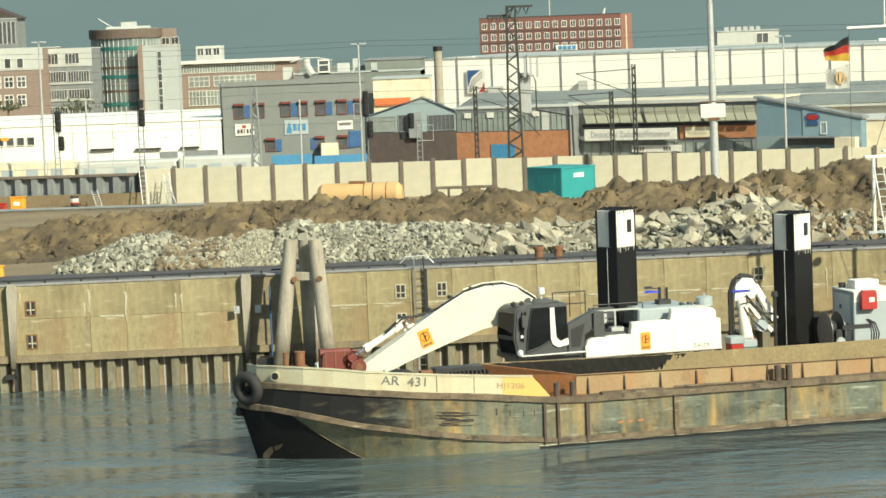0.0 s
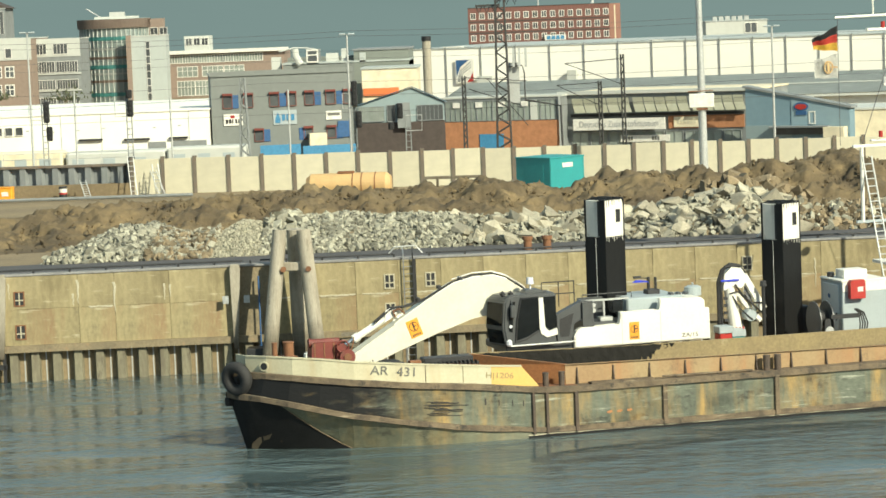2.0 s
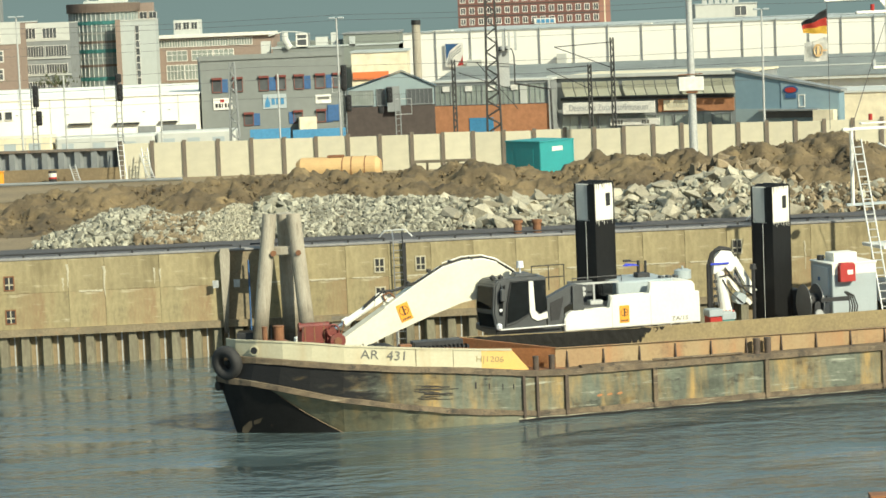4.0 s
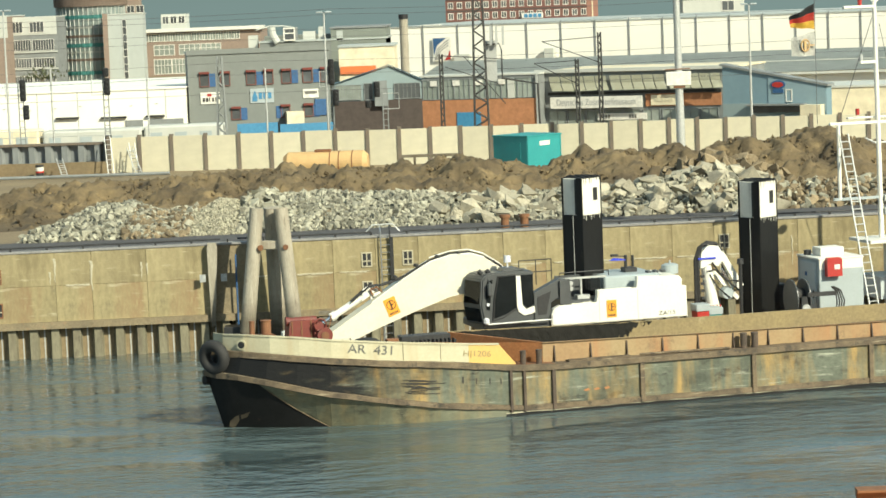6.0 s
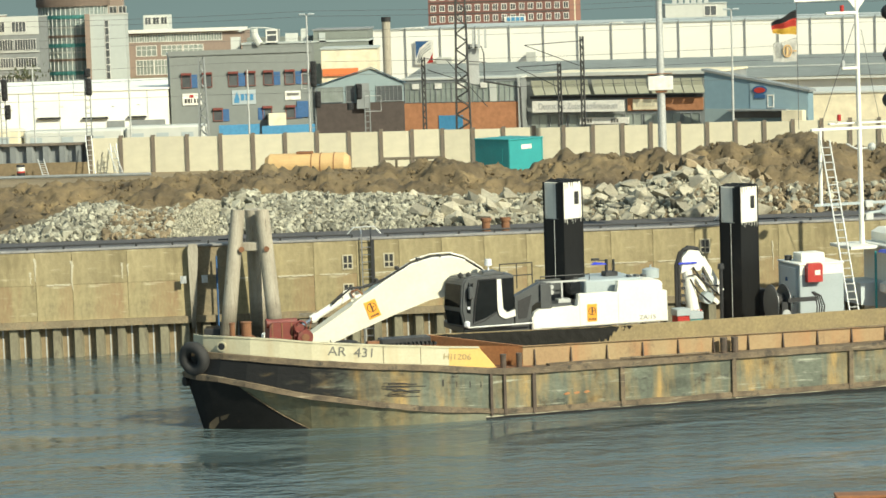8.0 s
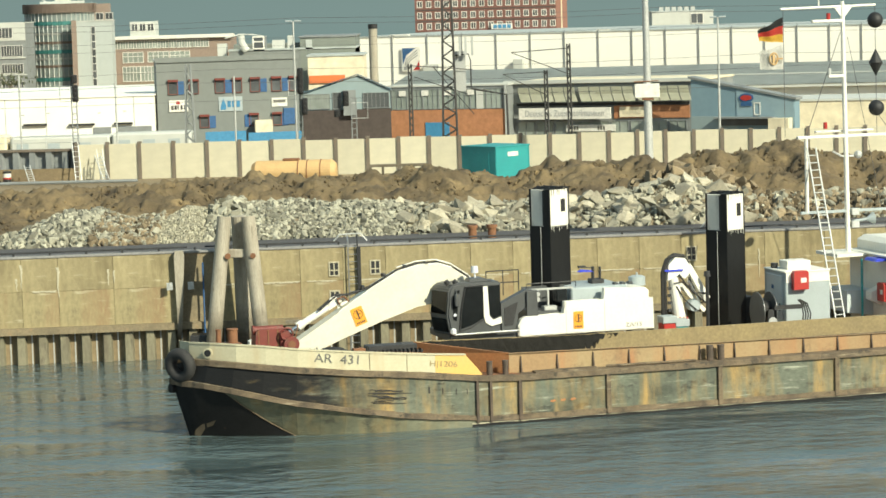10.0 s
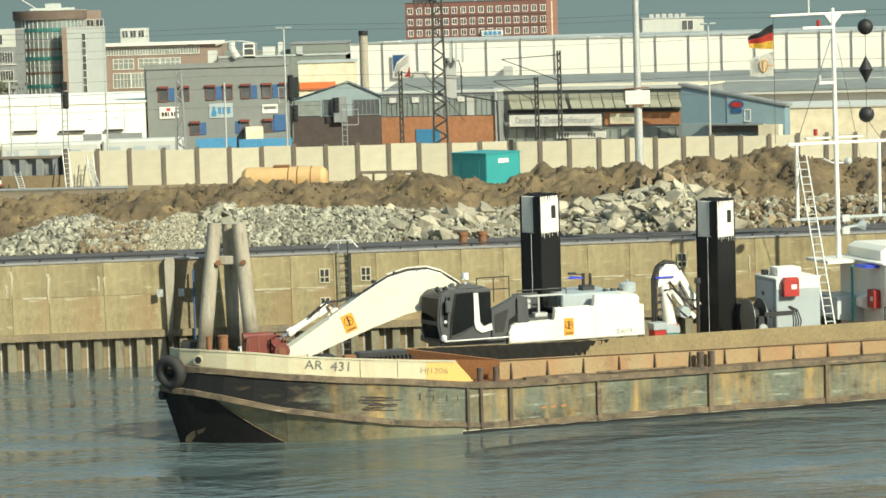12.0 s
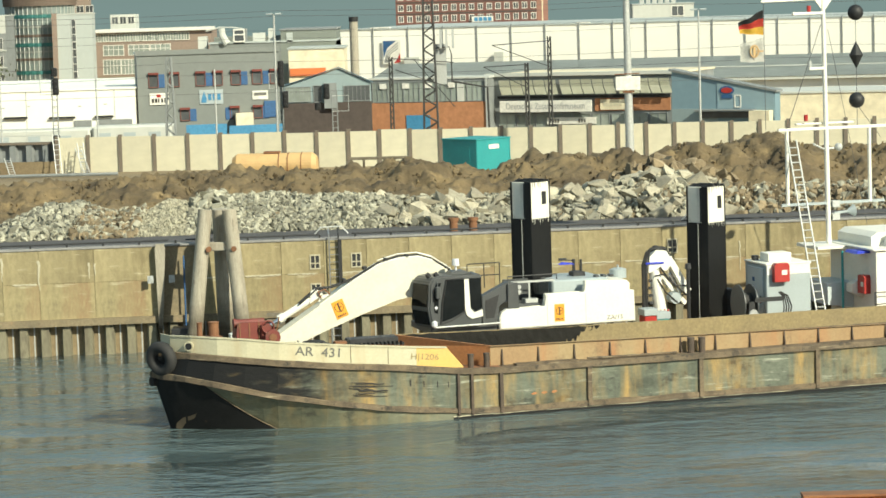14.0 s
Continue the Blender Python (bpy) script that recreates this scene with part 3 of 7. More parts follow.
for x, z in ((-8.1, 3.38), (-8.1, 2.03), (6.78, 3.42), (6.78, 2.25), (8.45, 3.43), (8.45, 2.22), (21.4, 3.5), (21.4, 2.3), (36, 3.5), (36, 2.3)):
    quay_window(x, z)
for x in (0.25, 1.1):
    bm = B()
    box(bm, -0.12, 0.12, -0.06, 0.0, -0.15, 0.15)
    prism(bm, [(-0.12, -0.15), (0.0, -0.15), (0.1, 0.05), (0.0, 0.15)], -0.1, -0.05)
    one("signal_board", bm, "galv", "small black and white board on the quay wall", "sign", m=QUAY @ pose(x - 0.1, -0.3, 3.0))
for X in (0.34, 1.14):
    bm = B()
    cyl(bm, (0, 0, 0), (0, 0, 0.42), 0.17, n=16)
    cyl(bm, (0, 0, 0.42), (0, 0, 0.55), 0.22, n=16)
    one("mooring_bollard", bm, "rust", "short rusty bollard on the quay road", "bollard", group="quay bollards", m=pose(X, 108.4 if X < 1 else 108.45, 4.32))

# ---- fence and sheet-pile wall ----
fence = empty("site_wall", FENCE, "pale concrete panel wall with dark steel posts", "wall", kind="structure")
# the panels get narrower along the wall
POSTS = [0.0, 1.85, 3.77, 5.80, 7.79, 9.72, 11.62, 13.50, 15.38, 17.24, 19.05, 20.82, 22.59, 24.35, 26.10, 27.80, 29.48, 31.17, 32.78, 34.38, 35.98, 37.58, 39.20, 40.79]
while len(POSTS) < 40:
    POSTS.append(POSTS[-1] + 1.6)
bm = B()
box(bm, 0.0, 1.0, -0.04, 0.08, 3.9, 6.36)
panel = part("panel", bm, "fence_panel", fence)
panel.matrix_basis = pose(0.1, 0, 0) @ Matrix.Diagonal((1.65, 1, 1, 1))
bm = B()
box(bm, -0.11, 0.11, -0.12, -0.08, 3.9, 6.46)
box(bm, -0.03, 0.03, -0.09, 0.1, 3.9, 6.46)
box(bm, -0.11, 0.11, 0.08, 0.12, 3.9, 6.46)
fpost = part("post", bm, "fence_post", fence)
for a, c in zip(POSTS[1:], POSTS[2:]):
    same("panel", panel.data, fence, pose(a + 0.1, 0, random.uniform(-0.05, 0.04)) @ Matrix.Diagonal((c - a - 0.2, 1, 1, 1)))
    same("post", fpost.data, fence, pose(a, 0, random.uniform(-0.04, 0.04)))
bm = B()
box(bm, POSTS[-1], POSTS[-1] + 120, -0.04, 0.08, 3.9, 6.36)
part("far_panels", bm, "fence_panel", fence)
piling = empty("sheet_pile_wall", FENCE @ pose(0, 0.4, 0), "grey ribbed steel sheet-pile wall with a brown cap", "wall", kind="structure")
bm = B()
prof = []
for i in range(-60, 0):
    x = i * 1.0
    prof += [(x, 0.0), (x + 0.35, 0.0), (x + 0.45, 0.3), (x + 0.9, 0.3)]
prof.append((0, 0.0))
grid(bm, [[(x, y, z) for x, y in prof] for z in (3.9, 5.98)])
part("piling", bm, "office_grey", piling)
bm = B()
box(bm, -60, 0, -0.06, 0.4, 5.98, 6.12)
part("cap", bm, "fence_post", piling)
bm = B()
box(bm, -0.25, 0.05, -0.3, 0.1, 3.9, 6.5)
part("end_post", bm, "dark_steel", piling)
rail = empty("guard_rail", FENCE @ pose(0, 0.6, 0), "thin steel guard rail on the sheet-pile wall", "railing", kind="structure")
for z in (6.5, 6.85):
    bm = B()
    cyl(bm, (-40, 0, z), (0, 0, z), 0.02, n=6)
    part("bar", bm, "galv", rail)
bm = B()
cyl(bm, (0, 0, 6.1), (0, 0, 6.87), 0.022, n=6)
up = part("upright", bm, "galv", rail)
for i in range(1, 20):
    same("upright", up.data, rail, pose(-i * 2.0, 0, 0))
bm = B()
box(bm, -45, 0, -0.5, -0.35, 4.3, 5.0)
part("low_screen", bm, "sand", piling, "tan low screen at its foot")


# ---- heaps ----
def heap(name, x0, x1, front, depth, crest, mat, label, rough, seed, nx=260, ny=34):
    """A heap: a ridge along x whose crest height follows a table, with lumps and gullies."""
    bm2 = B()
    rows2 = []
    for j in range(ny + 1):
        v = j / ny
        row = []
        for i in range(nx + 1):
            x = x0 + (x1 - x0) * i / nx
            h = lerp(crest, x)
            side = min(1.0, (1 - abs(2 * v - 1)) * 1.25)
            z = h * side ** 0.8
            p = Vector((x * 0.8, v * depth * 0.8, seed))
            lump = noise.fractal(p * 0.7, 0.8, 2.1, 3) * rough
            lump += (0.35 - abs(noise.fractal(p * 1.3, 0.6, 2.2, 6))) * rough * 0.9
            lump += noise.fractal(p * 3.2, 0.9, 2.0, 4) * 0.11
            z += lump * min(1, side * 2) * min(1, h)
            row.append((x, front + 0.09 * x + v * depth + noise.noise(p * 0.4) * 0.5, 4.2 + max(-0.05, z)))
        rows2.append(row)
    grid(bm2, rows2)
    return one(name, bm2, mat, label, "earth heap", "stuff", smooth=True)


SOIL = [(-31, 0.3), (-27, 0.55), (-24.5, 0.8), (-22.5, 1.0), (-20.5, 1.2), (-17, 1.3), (-13, 1.5), (-11, 1.55), (-7, 1.5), (-3.6, 1.35), (-2, 1.75), (0.3, 1.5), (2.2, 1.1), (4.2, 1.7),
        (6.5, 1.75), (8.2, 1.7), (9.1, 1.95), (9.9, 1.5), (11.4, 2.1), (12.4, 2.1), (13, 1.85), (13.7, 2.2), (15.2, 2.15), (16, 2.4), (17, 2.1), (18.3, 1.5), (20, 1.6), (23, 2.0), (30, 2.0), (40, 1.5)]
heap("soil_heap", -31, 40, 118.0, 17, SOIL, "soil", "long heap of dug brown soil", 0.5, 3.0, 520, 90)
RUB = [(-20.5, 0.0), (-19, 0.25), (-17.6, 0.85), (-16, 1.05), (-14.6, 0.6), (-13.2, 0.7), (-12, 0.95), (-10.5, 0.95), (-9, 1.15), (-7.5, 1.2), (-6, 1.0), (-4, 1.05), (-2.5, 0.9),
       (0, 0.75), (2, 0.8), (4, 0.9), (6, 0.95), (8, 1.25), (9.2, 1.6), (10.5, 1.5), (12, 0.9), (14, 0.75), (18, 0.7), (24, 0.9), (32, 0.6)]
heap("rubble_bed", -20.5, 32, 111.4, 9, RUB, "rubble_tan", "bed of fine broken concrete", 0.2, 8.0, 200, 24)

# broken concrete: many small uneven blocks, shapes drawn from a few dozen cut stones
rng = np.random.default_rng(5)


def stone_shapes(count):
    """Angular lumps: hulls of a few random corners in a flattish box."""
    out = []
    for k in range(count):
        b2 = B()
        dims = (0.5, rng.uniform(0.3, 0.48), rng.uniform(0.16, 0.42))
        for i in range(int(rng.integers(9, 14))):
            c = rng.uniform(-1, 1, 3)
            c /= max(abs(c)) ** rng.uniform(0.6, 1.0)
            b2.verts.new([c[a] * dims[a] for a in range(3)])
        r = bmesh.ops.convex_hull(b2, input=b2.verts[:])
        bmesh.ops.delete(b2, geom=[v for v in b2.verts if not v.link_faces], context="VERTS")
        b2.verts.index_update()
        out.append((np.array([v.co[:] for v in b2.verts]), [[v.index for v in f.verts] for f in b2.faces]))
        b2.free()
    return out


SHAPES = stone_shapes(30)


def rubble(name, count, x0, x1, size, mat, label, crest, front, depth, power=2.2):
    vs, fs, base = [], [], 0
    for k in range(count):
        x = rng.uniform(x0, x1)
        v = rng.uniform(0.0, 0.62)
        h = lerp(crest, x)
        side = min(1.0, (1 - abs(2 * v - 1)) * 1.25)
        z = h * side ** 0.8
        s = size[0] + (size[1] - size[0]) * rng.random() ** power
        if h < 0.25 and rng.random() < 0.6:
            continue
        pts, faces = SHAPES[int(rng.integers(len(SHAPES)))]
        r = Euler(rng.uniform(-3.1, 3.1, 3)).to_matrix()
        q = pts @ np.array(r).T * s
        q += (x, front + 0.09 * x + v * depth, 4.2 + z + s * 0.18 + rng.uniform(-0.03, 0.12))
        vs.append(q)
        fs += [[i + base for i in f] for f in faces]
        base += len(q)
    me = bpy.data.meshes.new(name)
    me.from_pydata(np.concatenate(vs).tolist(), [], fs)
    me.materials.append(M[mat])
    return tagged(new(name, me), label, "rubble heap", kind="stuff")


rubble("rubble_heap", 9500, -20, -13.0, (0.06, 0.5), "rubble", "heap of grey broken concrete lumps", RUB, 111.2, 9, 3.2)
rubble("gravel_heap", 11000, -13.2, -10.7, (0.035, 0.17), "gravel", "heap of pale crushed concrete gravel", [(-13.2, 0.55), (-12.0, 1.15), (-11.2, 1.0), (-10.6, 0.6)], 111.1, 9, 2.0)
rubble("rubble_heap", 11000, -10.9, -2.5, (0.05, 0.4), "rubble", "heap of pale broken concrete lumps", RUB, 111.2, 9, 2.8)
rubble("rubble_heap", 90, -10.9, -9.2, (0.3, 0.75), "rubble", "pile of broken slabs on the rubble", [(-11, 1.05), (-10, 1.3), (-9, 1.1)], 112.4, 6, 1.5)
rubble("rubble_heap", 4200, -2.5, 12, (0.06, 0.4), "rubble", "small broken concrete between the slabs", RUB, 111.2, 9, 2.4)
rubble("rubble_heap", 5200, 11, 32, (0.05, 0.5), "rubble_tan", "heap of broken concrete mixed with soil", RUB, 111.2, 9, 3.4)
rubble("rubble_heap", 1300, 11, 32, (0.08, 0.6), "rubble", "pale lumps in the mixed heap", RUB, 111.2, 9, 3.0)
rubble("rubble_heap", 2200, -15.6, -13.0, (0.06, 0.5), "rubble_tan", "patch of tan broken masonry among the rubble", RUB, 111.05, 9)
rubble("rubble_heap", 520, 7.4, 12.8, (0.1, 1.0), "rubble_tan", "broken slabs tipped over the soil", [(7, 0.9), (9.5, 1.75), (11.5, 1.5), (13, 0.8)], 114.5, 7, 2.2)
rubble("soil_clods", 6500, -23, 36, (0.03, 0.28), "soil", "loose clods of brown soil", SOIL, 118.0, 17, 4.0)
# the larger slabs of that heap, one by one
slab_heap = empty("slab_heap", pose(0, 0, 0), "heap of large pale broken concrete slabs along the road", "rubble heap")
slab_meshes = []
for pts, faces in SHAPES:
    me = bpy.data.meshes.new("slab")
    me.from_pydata(pts.tolist(), [], faces)
    me.materials.append(M["rubble_slab"])
    slab_meshes.append(me)
for k in range(290):
    x = rng.uniform(-2.8, 12.5)
    v = rng.uniform(0.01, 0.5)
    z = lerp(RUB, x) * min(1.0, (1 - abs(2 * v - 1)) * 1.25) ** 0.8
    s = 0.34 + 0.75 * rng.random() ** 2.2
    turn = rng.uniform(-0.7, 0.7, 3)
    same("slab", slab_meshes[int(rng.integers(len(slab_meshes)))], slab_heap,
         Matrix.LocRotScale((x, 111.15 + 0.09 * x + v * 9, 4.2 + z + s * 0.15), Euler((turn[0], turn[1], turn[2] * 4.4)), (s, s, s)))
bm = B()
arc = [radians(90 + a) for a in range(-75, 76, 5)]
grid(bm, [[(900 * math.cos(a), 900 * math.sin(a), z) for a in arc] for z in (1.7, 90)])
one("backdrop", bm, "haze", "even grey-green cloud and haze behind the town", "sky", "structure")


# ---- hopper barge ----
STEM = {"water": -8.62, "knuckle": -9.22, "rail": -8.98, "top": -8.92}
VN = [(-8.95, 2.6), (-8.75, 2.0), (-8.2, 1.3), (-7.45, 0.75), (-6.55, 0.4), (-5.55, 0.15), (-4.0, 0.02), (-3.0, 0.0)]
VW = [(-8.95, 2.6), (-8.2, 2.3), (-7.0, 1.7), (-5.6, 0.95), (-4.0, 0.42), (-2.0, 0.12), (0.0, 0.0)]
RAILZ = [(-9, 2.62), (-8.15, 2.63), (-7.45, 2.57), (-5.74, 2.38), (-3.9, 2.16), (-1.74, 1.96), (0.6, 1.68), (2, 1.62)]
TOPZ = [(-9, 3.14), (-8.2, 3.17), (-7.45, 3.14), (-6.55, 3.07), (-5.55, 2.94), (-3.3, 2.71), (-1.05, 2.50), (0.03, 2.42)]
KNUZ = [(-9.1, 1.86), (-8.1, 1.79), (-7.45, 1.64), (-5.8, 1.22), (-4.0, 0.86), (-1.8, 0.5), (1.0, 0.22), (3, 0.2)]
ST = [-8.95, -8.88, -8.75, -8.5, -8.2, -7.8, -7.45, -7.0, -6.55, -6.0, -5.55, -4.8, -4.0, -3.0, -2.0, -1.0, 0.0, 1.0, 2.0, 6.0, 10.0, 14.0, 20.0, 28.0, 33.0]
BW = 5.2


def shift(sb, stem):
    return sb + (stem + 8.95) * max(0.0, (-4 - sb) / 4.95)


def near(level, sb, out=0.0):
    """A point of the near side of the hull at a level, at station sb."""
    if level == "keel":
        return (shift(sb, -7.6), lerp(VW, sb) + 0.06, -0.9)
    if level == "water":
        return (shift(sb, STEM["water"]), lerp(VW, sb) - out, -0.02)
    if level == "knuckle":
        return (shift(sb, STEM["knuckle"]), lerp(VN, sb) * 0.98 + 0.02 - out, lerp(KNUZ, sb))
    if level == "rail":
        return (shift(sb, STEM["rail"]), lerp(VN, sb) - out, lerp(RAILZ, sb))
    return (shift(sb, STEM["top"]), lerp(VN, sb) - out, lerp(TOPZ, sb))


def far(p):
    """The same point on the far side, whose deck edge lies lower."""
    drop = 0.6 * max(0.0, min(1.0, (p[0] + 8.7) / 1.6))
    return (p[0], BW - p[1], max(1.55, p[2] - drop) if p[2] > 1.62 else p[2])


barge = empty("hopper_barge", HULL, "old steel hopper barge with rust-streaked green-grey hull", "barge")
bm = B()
grid(bm, [[near(lv, s) for s in ST] for lv in ("keel", "water", "knuckle")])
grid(bm, [[far(near(lv, s)) for s in ST] for lv in ("keel", "water", "knuckle")])
box(bm, 32.9, 33.0, 0, BW, -0.9, 1.62)
bmesh.ops.remove_doubles(bm, verts=bm.verts, dist=0.003)
hull = part("hull", bm, "hull_pale", barge, "pale green scuffed lower plating")
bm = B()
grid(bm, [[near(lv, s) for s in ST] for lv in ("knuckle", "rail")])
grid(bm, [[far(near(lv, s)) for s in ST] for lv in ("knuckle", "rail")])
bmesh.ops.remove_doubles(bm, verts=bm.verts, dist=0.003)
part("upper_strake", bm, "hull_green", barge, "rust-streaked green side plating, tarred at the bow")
# black tarred fore part: a thin skin laid on the plating
bm = B()
FS = [s for s in ST if s <= -4.0]
for side in (lambda p: p, far):
    lo = [side((near("water", s, 0.035)[0], near("water", s, 0.035)[1], -0.3)) for s in FS]
    mid = [side(tuple(near("water", s, 0.035)[k] + (near("knuckle", s, 0.035)[k] - near("water", s, 0.035)[k]) * max(0.0, min(1.0, (-5.6 - s) / 2.2)) for k in range(3))) for s in FS if s <= -5.5]
    grid(bm, [lo[:len(mid)], mid])
part("tarred_forefoot", bm, "hull_black", barge, "black tarred plating below the bow", smooth=True)
# bright edge where the forefoot plating folds
bm = B()
fold = []
for s in (-7.45, -7.0, -6.55, -6.0, -5.6):
    f = max(0.0, min(1.0, (-5.6 - s) / 2.2))
    a, c = near("water", s, 0.05), near("knuckle", s, 0.05)
    fold.append(tuple(a[k] + (c[k] - a[k]) * f for k in range(3)))
tube(bm, fold, 0.014, 6)
part("plate_fold", bm, "rail_rust", barge, "scraped bright plate edge")
bm = B()
rust_pts = []
for s, f in ((-8.88, 0.03), (-8.8, 0.13), (-8.55, 0.24), (-8.35, 0.27), (-8.1, 0.33), (-8.22, 0.22), (-8.45, 0.17), (-8.6, 0.08), (-8.72, 0.0)):
    a, c = near("water", s, 0.2), near("knuckle", s, 0.2)
    rust_pts.append(bm.verts.new(tuple(a[k] + (c[k] - a[k]) * f for k in range(3))))
bm.faces.new(rust_pts)
bmesh.ops.triangulate(bm, faces=bm.faces)
part("rust_patch", bm, "timber_pile", barge, "bare rusty patch at the stem")
bm = B()
wl_x = [0.2 + 0.25 * i for i in range(131)]
grid(bm, [[(x, near("water", x, 0.014)[1] - 0.006 * noise.noise(Vector((x * 3, z, 4))), z + (0.02 * noise.noise(Vector((x * 1.3, 0, 9))) if z > 0 else 0)) for x in wl_x] for z in (-0.1, 0.085)])
part("wet_band", bm, "hull_black", barge, "black wet band along the waterline")
bm = B()
grid(bm, [[(x, near("water", x, 0.02)[1], z + 0.02 * noise.noise(Vector((x * 1.3, 0, 9)))) for x in wl_x] for z in (0.088, 0.125)])
part("waterline_scum", bm, "lime", barge, "pale waterline scum")


def sweep(level, stations, dy, dz0, dz1, sides=True):
    bm2 = B()
    for side in ((lambda p: p, far) if sides else (lambda p: p,)):
        rows2 = []
        for a, bb in ((0.0, dz0), (dy, dz0 + 0.02), (dy, dz1 - 0.02), (0.0, dz1)):
            rows2.append([side((near(level, s, a)[0] - (a if s < -8.9 else 0), near(level, s, a)[1] + (0.02 * noise.noise(Vector((s * 2.3, bb * 9, 1))) if a else 0), near(level, s, a)[2] + bb + 0.025 * noise.noise(Vector((s * 1.7, bb * 5, 6))))) for s in stations])
        grid(bm2, rows2)
    return bm2


LONG = [s for s in ST if s < -4] + [-4 + 0.35 * i for i in range(106)]
part("rub_rail", sweep("rail", LONG, 0.09, -0.2, 0.02), "rail_rust", barge, "heavy scraped rubbing rail")
part("lower_rub_rail", sweep("knuckle", LONG, 0.07, -0.1, 0.1), "rail_rust", barge, "lower rusty rubbing strake")
# bulwark: white fore part, yellow after part
WST = [s for s in ST if s <= -1.0]
YST = [-1.0, -0.5, 0.03]


def plate(stations, thick, cut=None):
    bm2 = B()
    for side in (lambda p: p,):
        a = [side((near("top", s)[0], near("top", s)[1], near("rail", s)[2])) for s in stations]
        c = [side(near("top", s)) for s in stations]
        d = [side((p0[0] + (0.05 if p0[0] < -8.6 else 0), near("top", s)[1] + thick, near("top", s)[2])) for s, p0 in ((s, near("top", s)) for s in stations)]
        e = [side((near("top", s)[0], near("top", s)[1] + thick, near("rail", s)[2])) for s in stations]
        if cut:
            a.append(side((cut, 0, 1.72)))
            c.append(side((cut, 0, 1.74)))
            d.append(side((cut, thick, 1.74)))
            e.append(side((cut, thick, 1.72)))
        grid(bm2, [a, c, d, e])
    return bm2


part("bulwark", plate(WST, 0.05), "bulwark", barge, "cream-white painted bulwark")
part("bulwark_end", plate(YST, 0.05, 0.6), "bulwark_yellow", barge, "yellow painted bulwark end plate")
bm = B()
for side in (lambda p: p,):
    grid(bm, [[side((near("top", s, 0.03)[0], near("top", s, 0.03)[1], near("top", s)[2] + dz)) for s in WST + [-0.5, 0.03]] for dz in (-0.02, 0.03)] )
    grid(bm, [[side((near("top", s, 0.03 - w)[0], near("top", s, 0.03 - w)[1], near("top", s)[2] + 0.03)) for s in WST + [-0.5, 0.03]] for w in (0, 0.13)])
part("bulwark_cap", bm, "bulwark", barge)
bm = B()
cyl(bm, (-8.17, 1.42, 2.86), (-8.25, 1.31, 2.86), 0.16, n=20)
part("hawse_ring", bm, "bulwark", barge, "round white hawse ring")
bm = B()
cyl(bm, (-8.2, 1.38, 2.86), (-8.256, 1.302, 2.86), 0.115, n=20)
part("hawse_hole", bm, "mask_black", barge, "dark hawse hole")
lettering("hull_mark", "AR", 0.42, pose(-4.72, 0.068, 2.60) @ pose(0, 0, 0, 0, 0, -4.8) @ UP @ pose(0, 0, 0, 0, 0, -5.6), "grey_mark", barge, squeeze=1.12)
lettering("hull_mark", "431", 0.42, pose(-3.82, -0.004, 2.50) @ UP @ pose(0, 0, 0, 0, 0, -5.6), "grey_mark", barge, squeeze=1.12)
lettering("hull_mark", "H|1206", 0.27, pose(-0.72, -0.012, 2.16) @ UP @ pose(0, 0, 0, 0, 0, -5.2), "tan_mark", barge, squeeze=1.2)
for s in (-3.2, -1.95):
    bm = B()
    box(bm, s - 0.008, s + 0.008, -0.012, 0.01, lerp(RAILZ, s) + 0.03, lerp(TOPZ, s) - 0.02)
    part("plate_seam", bm, "rail_rust", barge)
# decks
DST = [s for s in ST if s <= 2.0]
bm = B()
grid(bm, [[(near("rail", s)[0], near("rail", s)[1] + 0.01, near("rail", s)[2] - 0.02) for s in DST], [far((near("rail", s)[0], near("rail", s)[1] + 0.01, near("rail", s)[2] - 0.02)) for s in DST]])
part("fore_deck", bm, "rust", barge, "rusty fore deck")
bm = B()
for y0, y1 in ((0.0, 0.72), (4.5, BW)):
    box(bm, 1.6, 33, y0, y1, 1.52, 1.6)
part("side_deck", bm, "rail_rust", barge, "dirty narrow side deck")
# coamings round the open hold
bm = B()
prism(bm, [(1.75, 1.55), (33, 1.55), (33, 2.0), (16, 2.08), (9, 2.16), (1.75, 2.27)], 0.72, 0.78)
part("near_coaming", bm, "coaming_red", barge, "rust-red hold coaming")
bm = B()
grid(bm, [[(1.7, y, z) for y, z in ((0.66, 2.25), (0.82, 2.25))], [(9, y, z) for y, z in ((0.66, 2.15), (0.82, 2.15))], [(16, y, z) for y, z in ((0.66, 2.07), (0.82, 2.07))], [(33, y, z) for y, z in ((0.66, 1.99), (0.82, 1.99))]])
bmesh.ops.solidify(bm, geom=bm.faces[:], thickness=-0.05)
part("coaming_rim", bm, "rail_rust", barge, "worn steel coaming rim")
bm = B()
prism(bm, [(-0.13, 1.58), (0.0, 1.58), (0.0, 2.14), (-0.03, 2.14)], -0.02, 0.02)
rib0 = part("rib", bm, "strake", barge)
rib0.matrix_basis = pose(2.15, 0.72, 0, 0, 0, 90)
for i in range(1, 25):
    same("rib", rib0.data, barge, pose(2.15 + i * 1.27, 0.72, -0.0066 * i, 0, 0, 90))
bm = B()
prism(bm, [(0.0, 0.6), (33, 0.6), (33, 2.17), (16, 2.2), (5.5, 2.22), (0.0, 2.36), (-0.6, 2.36)], 4.56, 4.64)
part("far_coaming", bm, "coaming_mud", barge, "mud-caked inner face of the far coaming")
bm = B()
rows = []
